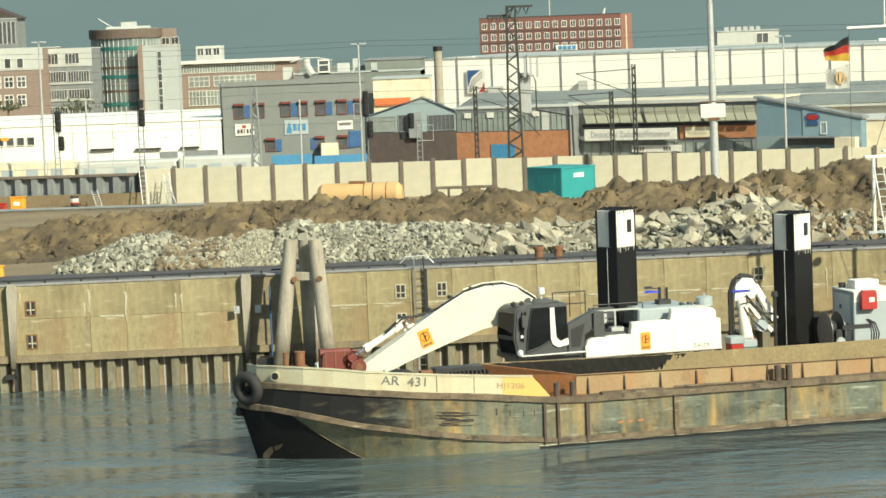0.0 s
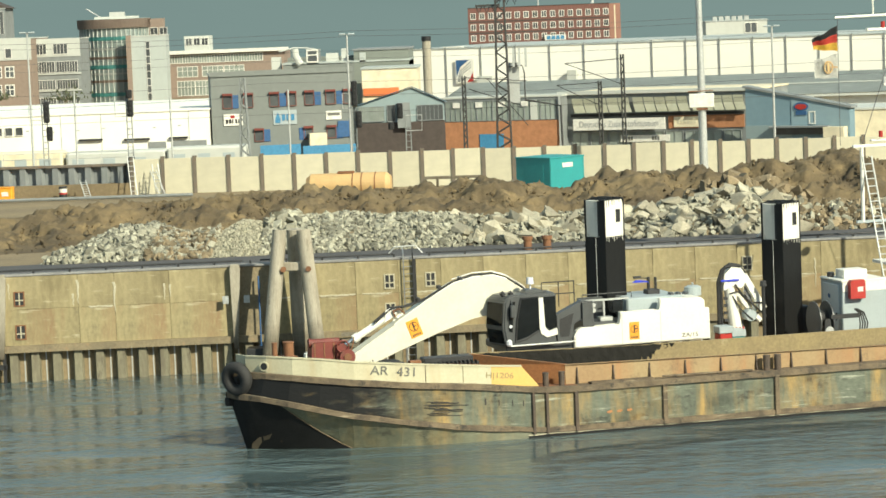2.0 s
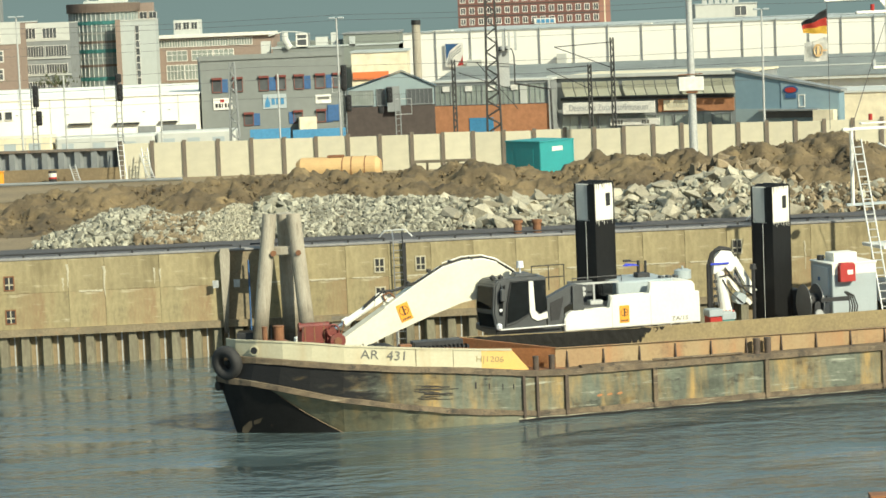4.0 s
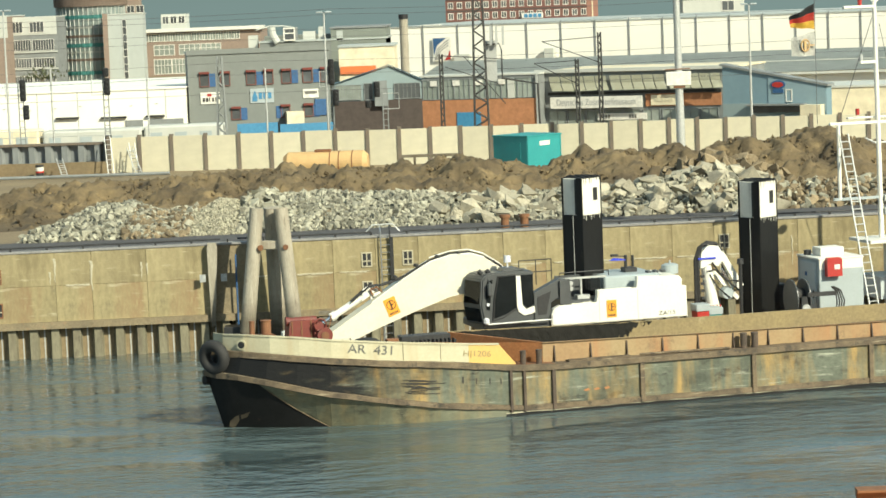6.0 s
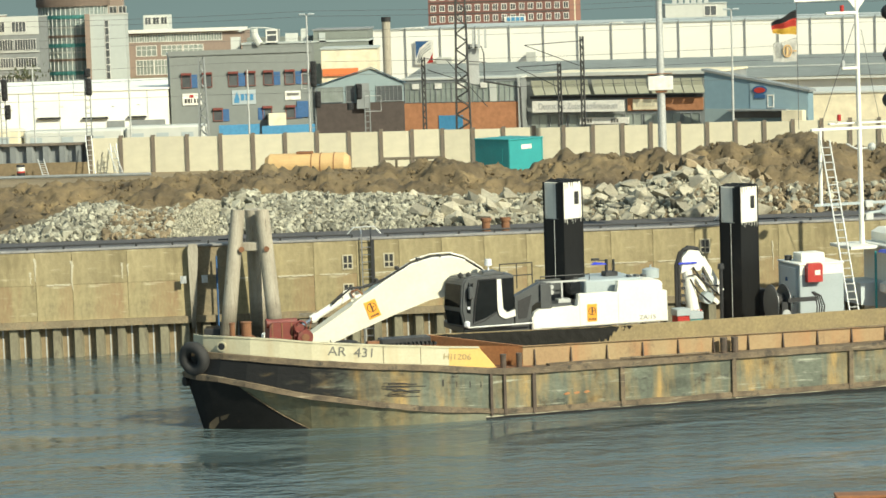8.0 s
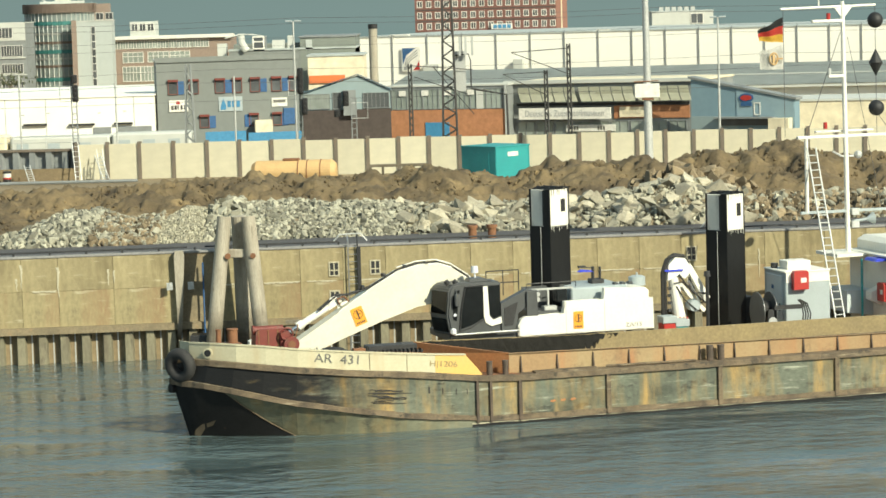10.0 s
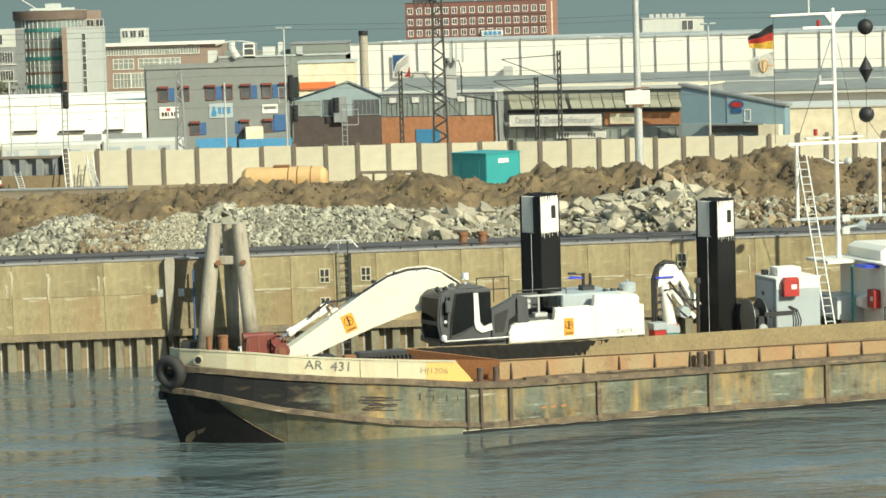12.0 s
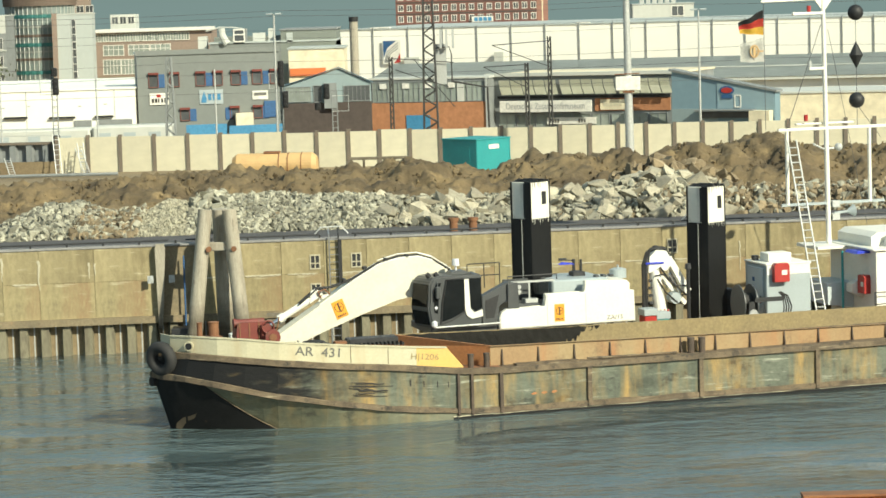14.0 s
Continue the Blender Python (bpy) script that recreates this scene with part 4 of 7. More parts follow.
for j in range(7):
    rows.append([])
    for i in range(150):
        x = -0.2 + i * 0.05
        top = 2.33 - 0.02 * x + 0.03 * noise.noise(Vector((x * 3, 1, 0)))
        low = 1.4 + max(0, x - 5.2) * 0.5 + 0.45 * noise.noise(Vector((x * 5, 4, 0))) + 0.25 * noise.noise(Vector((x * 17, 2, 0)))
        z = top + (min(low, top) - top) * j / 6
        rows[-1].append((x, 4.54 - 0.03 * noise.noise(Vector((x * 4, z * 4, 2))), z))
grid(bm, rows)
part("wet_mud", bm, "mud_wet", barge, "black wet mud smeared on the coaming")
bm = B()
grid(bm, [[(1.75, 0.75, 1.5), (-0.55, 4.6, 1.5)], [(1.75, 0.75, 2.27), (-0.55, 4.6, 2.36)], [(1.83, 0.80, 2.27), (-0.47, 4.65, 2.36)], [(2.4, 0.8, 0.5), (0.2, 4.6, 0.5)]])
part("front_coaming", bm, "coaming_orange", barge, "orange rusty slanting fore coaming")
bm = B()
box(bm, 0.0, 33, 0.78, 4.56, 0.35, 0.5)
part("hold_floor", bm, "coaming_mud", barge)
bm = B()
grid(bm, [[(1.75, 0.72, 2.27), (-2.1, 2.0, 2.42)], [(1.75, 0.72, 1.6), (-2.1, 2.0, 1.9)]])
bmesh.ops.solidify(bm, geom=bm.faces[:], thickness=0.04)
part("wing_plate", bm, "coaming_orange", barge, "orange rusty wing plate before the hold")
# upright fender strakes
for s, w, h in ((0.40, 0.1, 1.52), (0.86, 0.1, 1.52), (1.87, 0.13, 1.55), (4.95, 0.16, 1.5), (8.93, 0.16, 1.5), (13.2, 0.16, 1.5), (17.5, 0.16, 1.5), (22, 0.16, 1.5)):
    bm = B()
    box(bm, s - w / 2, s + w / 2, -0.085, 0.02, 0.12, h, 0.015)
    part("fender_strake", bm, "strake" if s < 4 else "rail_rust", barge)


def bitt(s, y, z, r=0.1, h=0.42):
    bm2 = B()
    cyl(bm2, (s, y, z), (s, y, z + h), r, n=14)
    cyl(bm2, (s, y, z + h), (s, y, z + h + 0.04), r * 1.1, r * 1.05, n=14)
    return part("bitt", bm2, "strake", barge)


for s in (0.95, 1.5):
    bitt(s, 0.35, 1.62, 0.1, 0.44)
for s in (8.75, 9.15):
    bitt(s, 0.4, 1.58, 0.12, 0.5)
for s in (-7.62, -7.15):
    bm = B()
    r = 0.09 if s < -7.5 else 0.17
    cyl(bm, (s, 2.6, 2.6), (s, 2.6, 3.42), r, n=16)
    cyl(bm, (s, 2.6, 3.42), (s, 2.6, 3.46), r * 1.12, n=16)
    part("bow_bitt", bm, "rust", barge, "rusty round bow bitt")
bm = B()
box(bm, -7.9, -6.9, 2.2, 3.0, 2.58, 2.98, 0.02)
part("bitt_base", bm, "rust", barge)
bm = B()
box(bm, 2.5, 4.7, 0.2, 0.6, 1.6, 1.66)
cyl(bm, (5.0, 0.3, 1.68), (8.2, 0.3, 1.66), 0.04, n=8)
part("deck_pipe", bm, "rail_rust", barge)


def tyre(name, m, R, r, label):
    bm2 = B()
    rows2 = []
    for i in range(33):
        a = 2 * math.pi * i / 32
        row = []
        for k in range(13):
            c = 2 * math.pi * k / 12
            w = 0.85 if math.cos(c) > 0 else 1.0
            rr = R + r * w * math.cos(c)
            row.append((rr * math.cos(a), r * 0.95 * math.sin(c), rr * math.sin(a)))
        rows2.append(row)
    grid(bm2, rows2)
    bmesh.ops.remove_doubles(bm2, verts=bm2.verts, dist=0.001)
    return one(name, bm2, "rubber", label, "tyre", m=m, smooth=True)


tyre("tyre_fender", HULL @ pose(-9.02, 2.02, 2.42, 8, 0, -50), 0.41, 0.21, "large worn tyre hung as a fender at the barge's bow")
bm = B()
cyl(bm, (-9.3, 2.5, 1.62), (-9.0, 2.6, 1.62), 0.16, n=14)
part("bow_boss", bm, "hull_black", barge)

# winch on the fore deck
winch = empty("anchor_winch", HULL @ pose(-5.75, 2.5, 2.3), "red anchor winch with a gear drum on the fore deck", "winch")
bm = B()
prism(bm, [(-0.75, 0.45), (-0.7, 1.06), (-0.55, 1.12), (0.2, 1.1), (0.25, 0.62), (0.1, 0.45)], -0.35, 0.35)
part("housing", bm, "red_paint", winch, "red winch housing")
bm = B()
box(bm, -0.8, 0.55, -0.42, 0.42, 0, 0.45, 0.02)
part("bed", bm, "dark_steel", winch)
for y in (-0.5, 0.4):
    bm = B()
    prism(bm, [(0.05, 0.2), (0.45, 0.2), (0.5, 0.9), (0.3, 1.08), (0.1, 0.95)], y, y + 0.1)
    part("cheek", bm, "red_paint", winch)
bm = B()
cyl(bm, (0.38, -0.75, 0.62), (0.38, 0.6, 0.62), 0.2, n=18)
cyl(bm, (0.38, -0.8, 0.62), (0.38, -0.74, 0.62), 0.26, n=18)
part("warping_drum", bm, "red_paint", winch)
bm = B()
cyl(bm, (0.38, -0.83, 0.62), (0.38, -0.8, 0.62), 0.13, n=14)
part("drum_end", bm, "rust", winch)
bm = B()
cyl(bm, (-0.7, -0.1, 1.08), (0.25, -0.1, 1.08), 0.13, n=16)
cyl(bm, (-0.78, -0.1, 1.08), (-0.7, -0.1, 1.08), 0.16, n=16)
part("motor", bm, "red_paint", winch)
bm = B()
ring = [(0.28 + 0.2 * math.cos(2 * math.pi * i / 18), -0.56, 0.95 + 0.2 * math.sin(2 * math.pi * i / 18)) for i in range(19)]
tube(bm, ring, 0.03, 6)
part("hand_wheel", bm, "red_paint", winch)
bm = B()
tube(bm, [(0.48, -0.55, 0.6), (0.62, -0.55, 1.0), (0.66, -0.55, 1.25)], 0.02, 6)
part("brake_lever", bm, "rust", winch)
for x in (-0.62, -0.3, 0.02):
    bm = B()
    box(bm, x - 0.02, x + 0.02, -0.37, 0.37, 0.46, 1.1)
    part("housing_rib", bm, "rust", winch)
# coiled mooring rope
bm = B()
tube(bm, [((0.32 - 0.004 * i) * math.cos(i * 0.5), (0.32 - 0.004 * i) * math.sin(i * 0.5), 0.05 + 0.004 * i) for i in range(60)], 0.03, 6)
one("mooring_rope", bm, "tarp", "dark coiled mooring rope on the fore deck", "rope", m=HULL @ pose(-4.85, 1.5, 2.46))
# tarpaulin bundle and spare tyre behind the bulwark
bm = B()
bmesh.ops.create_icosphere(bm, subdivisions=3, radius=1)
for v in bm.verts:
    f = 1 + 0.25 * noise.noise(v.co * 2.2) + 0.1 * noise.noise(v.co * 5)
    v.co = Vector((v.co.x * 0.6 * f, v.co.y * 0.4 * f, max(-0.1, v.co.z * 0.26 * f)))
one("tarpaulin_bundle", bm, "tarp", "crumpled black tarpaulin bundle on the fore deck", "tarpaulin", m=HULL @ pose(-4.05, 1.6, 2.5), smooth=True)
bm = B()
box(bm, -0.2, 0.2, -0.15, 0.15, 0, 0.36, 0.02)
one("rust_box", bm, "rust", "small rusty steel box on the fore deck", "box", m=HULL @ pose(-3.15, 1.6, 2.3))
box_e = empty("hatch_box", HULL @ pose(-1.75, 2.2, 1.95), "dark open deck hatch with a ribbed rubber strip", "hatch")
bm = B()
box(bm, -0.85, 0.85, 0.3, 0.9, 0, 0.62, 0.02)
part("body", bm, "dark_steel", box_e)
for i in range(13):
    bm = B()
    prism(bm, [(-0.05, 0.2), (0.02, 0.2), (0.06, 0.46), (-0.02, 0.5)], -0.1, 0.2)
    o = part("tread_bar", bm, "rubber", box_e)
    o.matrix_basis = pose(-0.8 + i * 0.14, 0, 0)
bm = B()
box(bm, -0.9, 1.0, -0.12, 0.3, 0.0, 0.2)
part("strip_base", bm, "rubber", box_e)
# worn marks on the side plating
for s, z, w, h in ((-1.25, 1.22, 0.10, 0.22), (-0.78, 1.16, 0.05, 0.2), (-0.32, 1.12, 0.05, 0.2), (0.05, 1.10, 0.05, 0.18)):
    bm = B()
    box(bm, s, s + w * 0.5, -0.012, 0.004, z, z + h)
    part("draught_mark", bm, "black_mark", barge)
scuff = random.Random(11)
for i in range(11):
    s0, z0 = -3.35 + scuff.uniform(0, 0.5), 1.02 + 0.045 * i
    run = scuff.uniform(0.6, 1.5)
    bm = B()
    tube(bm, [(s0 + run * q / 7, -0.004, z0 - 0.07 * q / 7 * run + scuff.uniform(-0.011, 0.011)) for q in range(8)], scuff.uniform(0.009, 0.02), 5)
    part("worn_mark", bm, "black_mark", barge)
for s in (2.9, 3.25, 3.6):
    bm = B()
    prism(bm, [(s, 0.60 + 0.02 * s), (s + 0.09, 0.57 + 0.02 * s), (s + 0.22, 0.61 + 0.02 * s), (s + 0.17, 0.66 + 0.02 * s), (s + 0.05, 0.645 + 0.02 * s)], -0.012, 0.004)
    part("worn_mark", bm, "coaming_orange", barge)


# ---- dredging pontoon behind the barge, and what stands on it ----
pont = empty("dredging_pontoon", BARGE, "low dark steel work pontoon beside the barge", "pontoon")
bm = B()
box(bm, 0.6, 38, 6.0, 15.2, -0.8, 0.62, 0.05)
part("hull", bm, "hull_black", pont)
bm = B()
box(bm, 0.7, 37.9, 6.1, 15.1, 0.62, 0.68)
part("deck", bm, "rust", pont, "rusty steel deck")

DECK = 0.68


def plaque(parent, s, y, z, w, h, tilt=0.0):
    """Orange square company plate: a dark ring and bar on it."""
    e = pose(s, y, z, 0, 0, 0) @ pose(0, 0, 0, 0, tilt, 0)
    b2 = B()
    box(b2, -w / 2, w / 2, -0.008, 0.0, -h / 2, h / 2)
    o = part("plate", b2, "orange", parent, "orange company plate")
    o.matrix_basis = e
    b2 = B()
    ring = []
    for i in range(21):
        a = 2 * math.pi * i / 20
        ring.append((w * 0.36 * math.cos(a), -0.012, h * 0.1 + w * 0.36 * math.sin(a)))
    tube(b2, ring, 0.013, 4)
    box(b2, -0.03, 0.02, -0.02, -0.009, h * -0.12, h * 0.32)
    box(b2, -0.03, 0.10, -0.02, -0.009, h * 0.08, h * 0.14)
    part("plate_emblem", b2, "black_mark", o)
    b2 = B()
    for i in range(5):
        box(b2, -w * 0.36 + i * w * 0.15, -w * 0.36 + i * w * 0.15 + w * 0.1, -0.014, -0.009, -h * 0.42, -h * 0.31)
    part("plate_bars", b2, "black_mark", o)


# excavator
exc = empty("excavator", BARGE @ pose(0, 0, 0), "white long-boom hydraulic excavator with dark grey cab, boom lowered", "excavator")
bm = B()
for y in (8.6, 10.7):
    prism(bm, [(2.6, 0.69), (8.2, 0.69), (8.7, 1.1), (8.2, 1.5), (2.6, 1.5), (2.1, 1.1)], y, y + 0.65)
part("track_set", bm, "dark_steel", exc, "dark steel crawler tracks")
bm = B()
cyl(bm, (5.2, 9.9, 1.4), (5.2, 9.9, 1.75), 1.1, n=24)
part("slew_ring", bm, "dark_steel", exc)
bm = B()
box(bm, 1.9, 9.4, 8.6, 11.3, 1.72, 1.98, 0.03)
part("main_frame", bm, "cab_grey", exc)
bm = B()
prism(bm, [(4.47, 1.76), (4.46, 2.18), (4.56, 2.38), (4.76, 2.50), (6.24, 2.50), (6.26, 2.96), (7.79, 2.93), (7.81, 3.36), (9.34, 3.30), (9.40, 2.92), (9.72, 2.90), (9.74, 1.76)], 8.4, 8.72)
bmesh.ops.bevel(bm, geom=[e for e in bm.edges if abs(e.verts[0].co.y - e.verts[1].co.y) < 0.01], offset=0.035, segments=2, affect="EDGES")
part("side_panel", bm, "white_paint", exc, "white side panels")
for s in (6.3, 7.8):
    bm = B()
    box(bm, s - 0.008, s + 0.008, 8.394, 8.42, 1.8, 2.9)
    part("panel_seam", bm, "grey_paint", exc)
bm = B()
box(bm, 8.4, 9.7, 8.72, 11.4, 1.8, 3.25, 0.12)
part("counterweight", bm, "white_paint", exc, "white rounded counterweight")
bm = B()
box(bm, 6.7, 8.9, 8.95, 11.3, 2.5, 3.38, 0.06)
part("engine_hood", bm, "grey_paint", exc, "pale grey engine hood")
bm = B()
box(bm, 5.1, 6.7, 8.72, 11.3, 1.98, 2.62, 0.02)
part("pump_bay", bm, "cab_grey", exc)
bm = B()
box(bm, 5.1, 6.75, 9.9, 10.0, 2.6, 3.42)
part("bay_wall", bm, "cab_grey", exc)
bm = B()
box(bm, 5.05, 6.75, 8.85, 8.91, 3.38, 3.45)
box(bm, 5.05, 5.11, 8.85, 8.91, 2.6, 3.4)
box(bm, 5.75, 5.81, 8.85, 8.91, 2.6, 3.4)
part("bay_frame", bm, "galv", exc, "pale frame over the open pump bay")
for s, w, z0, z1, mt in ((5.35, 0.3, 2.95, 3.35, "cab_grey"), (6.3, 0.42, 2.9, 3.36, "glass_dark"), (5.85, 0.5, 2.62, 2.78, "galv")):
    bm = B()
    box(bm, s - w / 2, s + w / 2, 8.8, 9.2, z0, z1, 0.02)
    part("bay_box", bm, mt, exc)
for z in (3.05, 3.24):
    bm = B()
    cyl(bm, (5.35, 8.79, z), (5.35, 8.76, z), 0.085, n=14)
    part("round_lamp", bm, "galv", exc)
bm = B()
tube(bm, [(5.0, 9.0, 3.42), (5.0, 9.0, 3.62), (6.9, 9.0, 3.62), (6.9, 9.0, 3.42)], 0.025, 6)
part("roof_rail", bm, "dark_steel", exc)
for s in (3.6, 4.25, 4.85):
    bm = B()
    cyl(bm, (s, 9.5, 3.2), (s, 9.5, 4.12), 0.02, n=6)
    part("rail_post", bm, "dark_steel", exc)
for z in (3.68, 4.12):
    bm = B()
    cyl(bm, (3.6, 9.5, z), (4.85, 9.5, z), 0.02, n=6)
    part("rail_bar", bm, "dark_steel", exc)
# dark bracket between cab and hood
bm = B()
prism(bm, [(3.86, 2.02), (3.86, 3.02), (4.85, 3.48), (5.12, 3.44), (5.0, 2.95), (4.5, 2.62), (4.44, 2.02)], 8.55, 8.9)
part("bracket_plate", bm, "cab_grey", exc)
bm = B()
prism(bm, [(3.98, 2.2), (3.98, 2.85), (4.5, 3.05), (4.3, 2.2)], 8.53, 8.56)
part("bracket_pocket", bm, "dark_steel", exc)
bm = B()
prism(bm, [(4.82, 2.4), (4.82, 3.4), (5.2, 3.44), (5.25, 2.4)], 8.44, 8.58)
part("bracket_flange", bm, "cab_grey", exc)

cab = new("cab")
cab.parent = exc
cab["label"] = "dark grey operator's cab with tinted windows"
prof = [(1.86, 3.62), (1.78, 2.66), (1.90, 1.98), (3.78, 1.98), (3.82, 3.84), (2.3, 3.86), (2.0, 3.80)]
RAKE = 0.34        # the far side of the cab's front stands further forward
bm = B()
near_v = [bm.verts.new((x, 8.42, z)) for x, z in prof]
far_v = [bm.verts.new((x - (RAKE if x < 2.35 else 0), 9.62, z)) for x, z in prof]
bm.faces.new(near_v)
bm.faces.new(far_v[::-1])
for q in range(len(prof)):
    q2 = (q + 1) % len(prof)
    bm.faces.new((near_v[q], far_v[q], far_v[q2], near_v[q2]))
bmesh.ops.bevel(bm, geom=bm.edges[:], offset=0.05, segments=2, affect="EDGES")
part("shell", bm, "cab_grey", cab)
bm = B()
prism(bm, [(2.28, 2.2), (2.34, 2.9), (2.50, 3.68), (3.12, 3.70), (3.14, 2.55), (2.7, 2.32)], 8.39, 8.44)
part("door_window", bm, "glass_dark", cab, "dark tinted door window")
bm = B()
prism(bm, [(3.36, 2.66), (3.34, 3.72), (3.78, 3.72), (3.79, 2.62), (3.55, 2.50)], 8.39, 8.44)
part("rear_window", bm, "glass_dark", cab, "dark tinted rear side window")
bm = B()
prism(bm, [(3.14, 2.62), (3.14, 3.70), (3.30, 3.70), (3.35, 2.62), (3.5, 2.46), (3.80, 2.56), (3.82, 2.32), (3.42, 2.24), (3.2, 2.38)], 8.365, 8.41)
part("door_frame", bm, "white_paint", cab, "white door pillar strip")
bm = B()
tube(bm, [(2.22, 8.40, 2.12), (2.29, 8.39, 2.9), (2.46, 8.39, 3.72), (3.12, 8.39, 3.75)], 0.022, 6)
tube(bm, [(2.22, 8.40, 2.12), (2.66, 8.39, 2.24), (3.12, 8.39, 2.5)], 0.022, 6)
part("door_seal", bm, "dark_steel", cab)
bm = B()
prism(bm, [(1.99, 2.55), (2.0, 3.3), (2.08, 3.58), (2.26, 3.62), (2.16, 2.95), (2.12, 2.5)], 8.40, 8.43)
part("quarter_window", bm, "glass_dark", cab)
for z0, z1 in ((2.74, 3.56), (2.08, 2.58)):
    pane = []
    for z, y in ((z0, 8.52), (z0, 9.52), (z1, 9.52), (z1, 8.52)):
        x = 1.78 + 0.08 * (z - 2.66) / 0.96 if z > 2.66 else 1.78 + 0.12 * (2.66 - z) / 0.68
        pane.append((x - RAKE * (y - 8.42) / 1.2 - 0.012, y, z))
    bm = B()
    bm.faces.new([bm.verts.new(q) for q in pane])
    bmesh.ops.solidify(bm, geom=bm.faces[:], thickness=0.02)
    part("front_window", bm, "glass_dark", cab, "dark front windscreen")
bm = B()
box(bm, 2.02, 2.2, 8.2, 8.34, 3.05, 3.5, 0.03)
tube(bm, [(2.1, 8.28, 3.5), (2.1, 8.45, 3.68)], 0.02, 6)
part("mirror", bm, "cab_grey", cab)
bm = B()
box(bm, 1.86, 2.06, 8.25, 8.45, 2.0, 2.25, 0.06)
part("work_lamp", bm, "lamp_glass", cab, "pale work lamp at the cab foot")
bm = B()
cyl(bm, (3.02, 9.0, 3.95), (3.02, 9.0, 4.16), 0.035, n=8)
cyl(bm, (3.02, 9.0, 4.16), (3.02, 9.0, 4.40), 0.14, 0.12, n=14)
part("beacon", bm, "lamp_glass", cab, "white rotating beacon")
bm = B()
prism(bm, [(2.7, 3.86), (2.78, 3.97), (3.25, 3.99), (3.6, 3.86)], 8.7, 9.3)
part("roof_guard", bm, "cab_grey", cab)
for s in (1.92, 2.22):
    bm = B()
    cyl(bm, (s, 8.7, 3.82), (s - 0.1, 8.7, 3.95), 0.09, n=10)
    part("roof_lamp", bm, "dark_steel", cab)
bm = B()
cyl(bm, (2.05, 8.38, 2.72), (2.05, 8.36, 2.72), 0.06, n=10)
part("door_lock", bm, "lamp_glass", cab)
bm = B()
tube(bm, [(2.0, 8.36, 2.0), (4.45, 8.36, 2.02)], 0.035, 6)
part("step_bar", bm, "galv", cab)

# boom: bent box beam that runs down behind the barge's bow
boom_top = [(3.75, 2.35), (3.60, 3.0), (3.40, 3.40), (2.99, 3.90), (2.36, 4.32), (1.82, 4.49), (1.07, 4.47), (0.31, 4.28), (-0.67, 3.74), (-1.96, 2.92), (-3.32, 2.08), (-4.75, 1.25), (-5.1, 1.0)]
boom_bot = [(-5.15, 0.7), (-4.7, 0.75), (-1.92, 1.92), (-0.3, 2.52), (1.0, 2.95), (1.75, 3.08), (2.3, 2.95), (2.85, 2.5), (3.2, 2.1)]
bm = B()
prism(bm, boom_top + boom_bot, 9.7, 10.4)
bmesh.ops.bevel(bm, geom=[e for e in bm.edges if abs(e.verts[0].co.y - e.verts[1].co.y) < 0.01], offset=0.02, segments=1, affect="EDGES")
boom = part("boom", bm, "boom_cream", exc, "white bent boom")
plaque(boom, -1.22, 9.69, 2.75, 0.46, 0.66, -20)
bm = B()
for i, w in enumerate((0.12, 0.05, 0.11, 0.12, 0.12, 0.11, 0.05)):
    x = -3.35 + i * 0.17
    box(bm, x, x + w, 9.688, 9.7, -0.09, 0.09, m=None)
bmesh.ops.rotate(bm, cent=(-2.8, 9.7, 0), matrix=Matrix.Rotation(radians(-25), 3, "Y"), verts=bm.verts)
bmesh.ops.translate(bm, vec=(-0.45, 0, 1.42), verts=bm.verts)
part("maker_bars", bm, "grey_mark", boom)
bm = B()
cyl(bm, (1.75, 9.62, 3.6), (1.75, 10.5, 3.6), 0.16, n=16)
part("cylinder_pin", bm, "white_paint", boom)
bm = B()
cyl(bm, (1.75, 9.6, 3.6), (1.75, 9.58, 3.6), 0.08, n=12)
part("pin_head", bm, "dark_steel", boom)
bm = B()
tube(bm, [(1.75, 9.5, 3.6), (2.2, 9.5, 2.6)], 0.12, 14)
part("lift_cylinder", bm, "white_paint", exc)
# arm cylinder on top of the boom
bm = B()
cyl(bm, (-1.75, 9.95, 3.42), (-3.35, 9.95, 2.52), 0.125, n=16)
cyl(bm, (-3.25, 9.95, 2.58), (-3.45, 9.95, 2.47), 0.16, n=16)
acyl = part("arm_cylinder", bm, "white_paint", exc)
bm = B()
cyl(bm, (-3.45, 9.95, 2.47), (-5.2, 9.95, 1.5), 0.065, n=12)
part("piston_rod", bm, "chrome", acyl, "bright steel piston rod")
for s in (-2.1, -1.7):
    bm = B()
    prism(bm, [(s - 0.2, 3.0), (s + 0.2, 3.25), (s + 0.1, 3.55), (s - 0.15, 3.45)], 9.8 if s < -2 else 10.1, 9.85 if s < -2 else 10.15)
    part("cylinder_lug", bm, "white_paint", boom)
bm = B()
tube(bm, [(-1.55, 9.75, 3.3), (-1.75, 9.7, 3.5), (-2.0, 9.72, 3.42), (-1.9, 9.75, 3.2)], 0.035, 6)
part("hose_elbow", bm, "rust", boom)
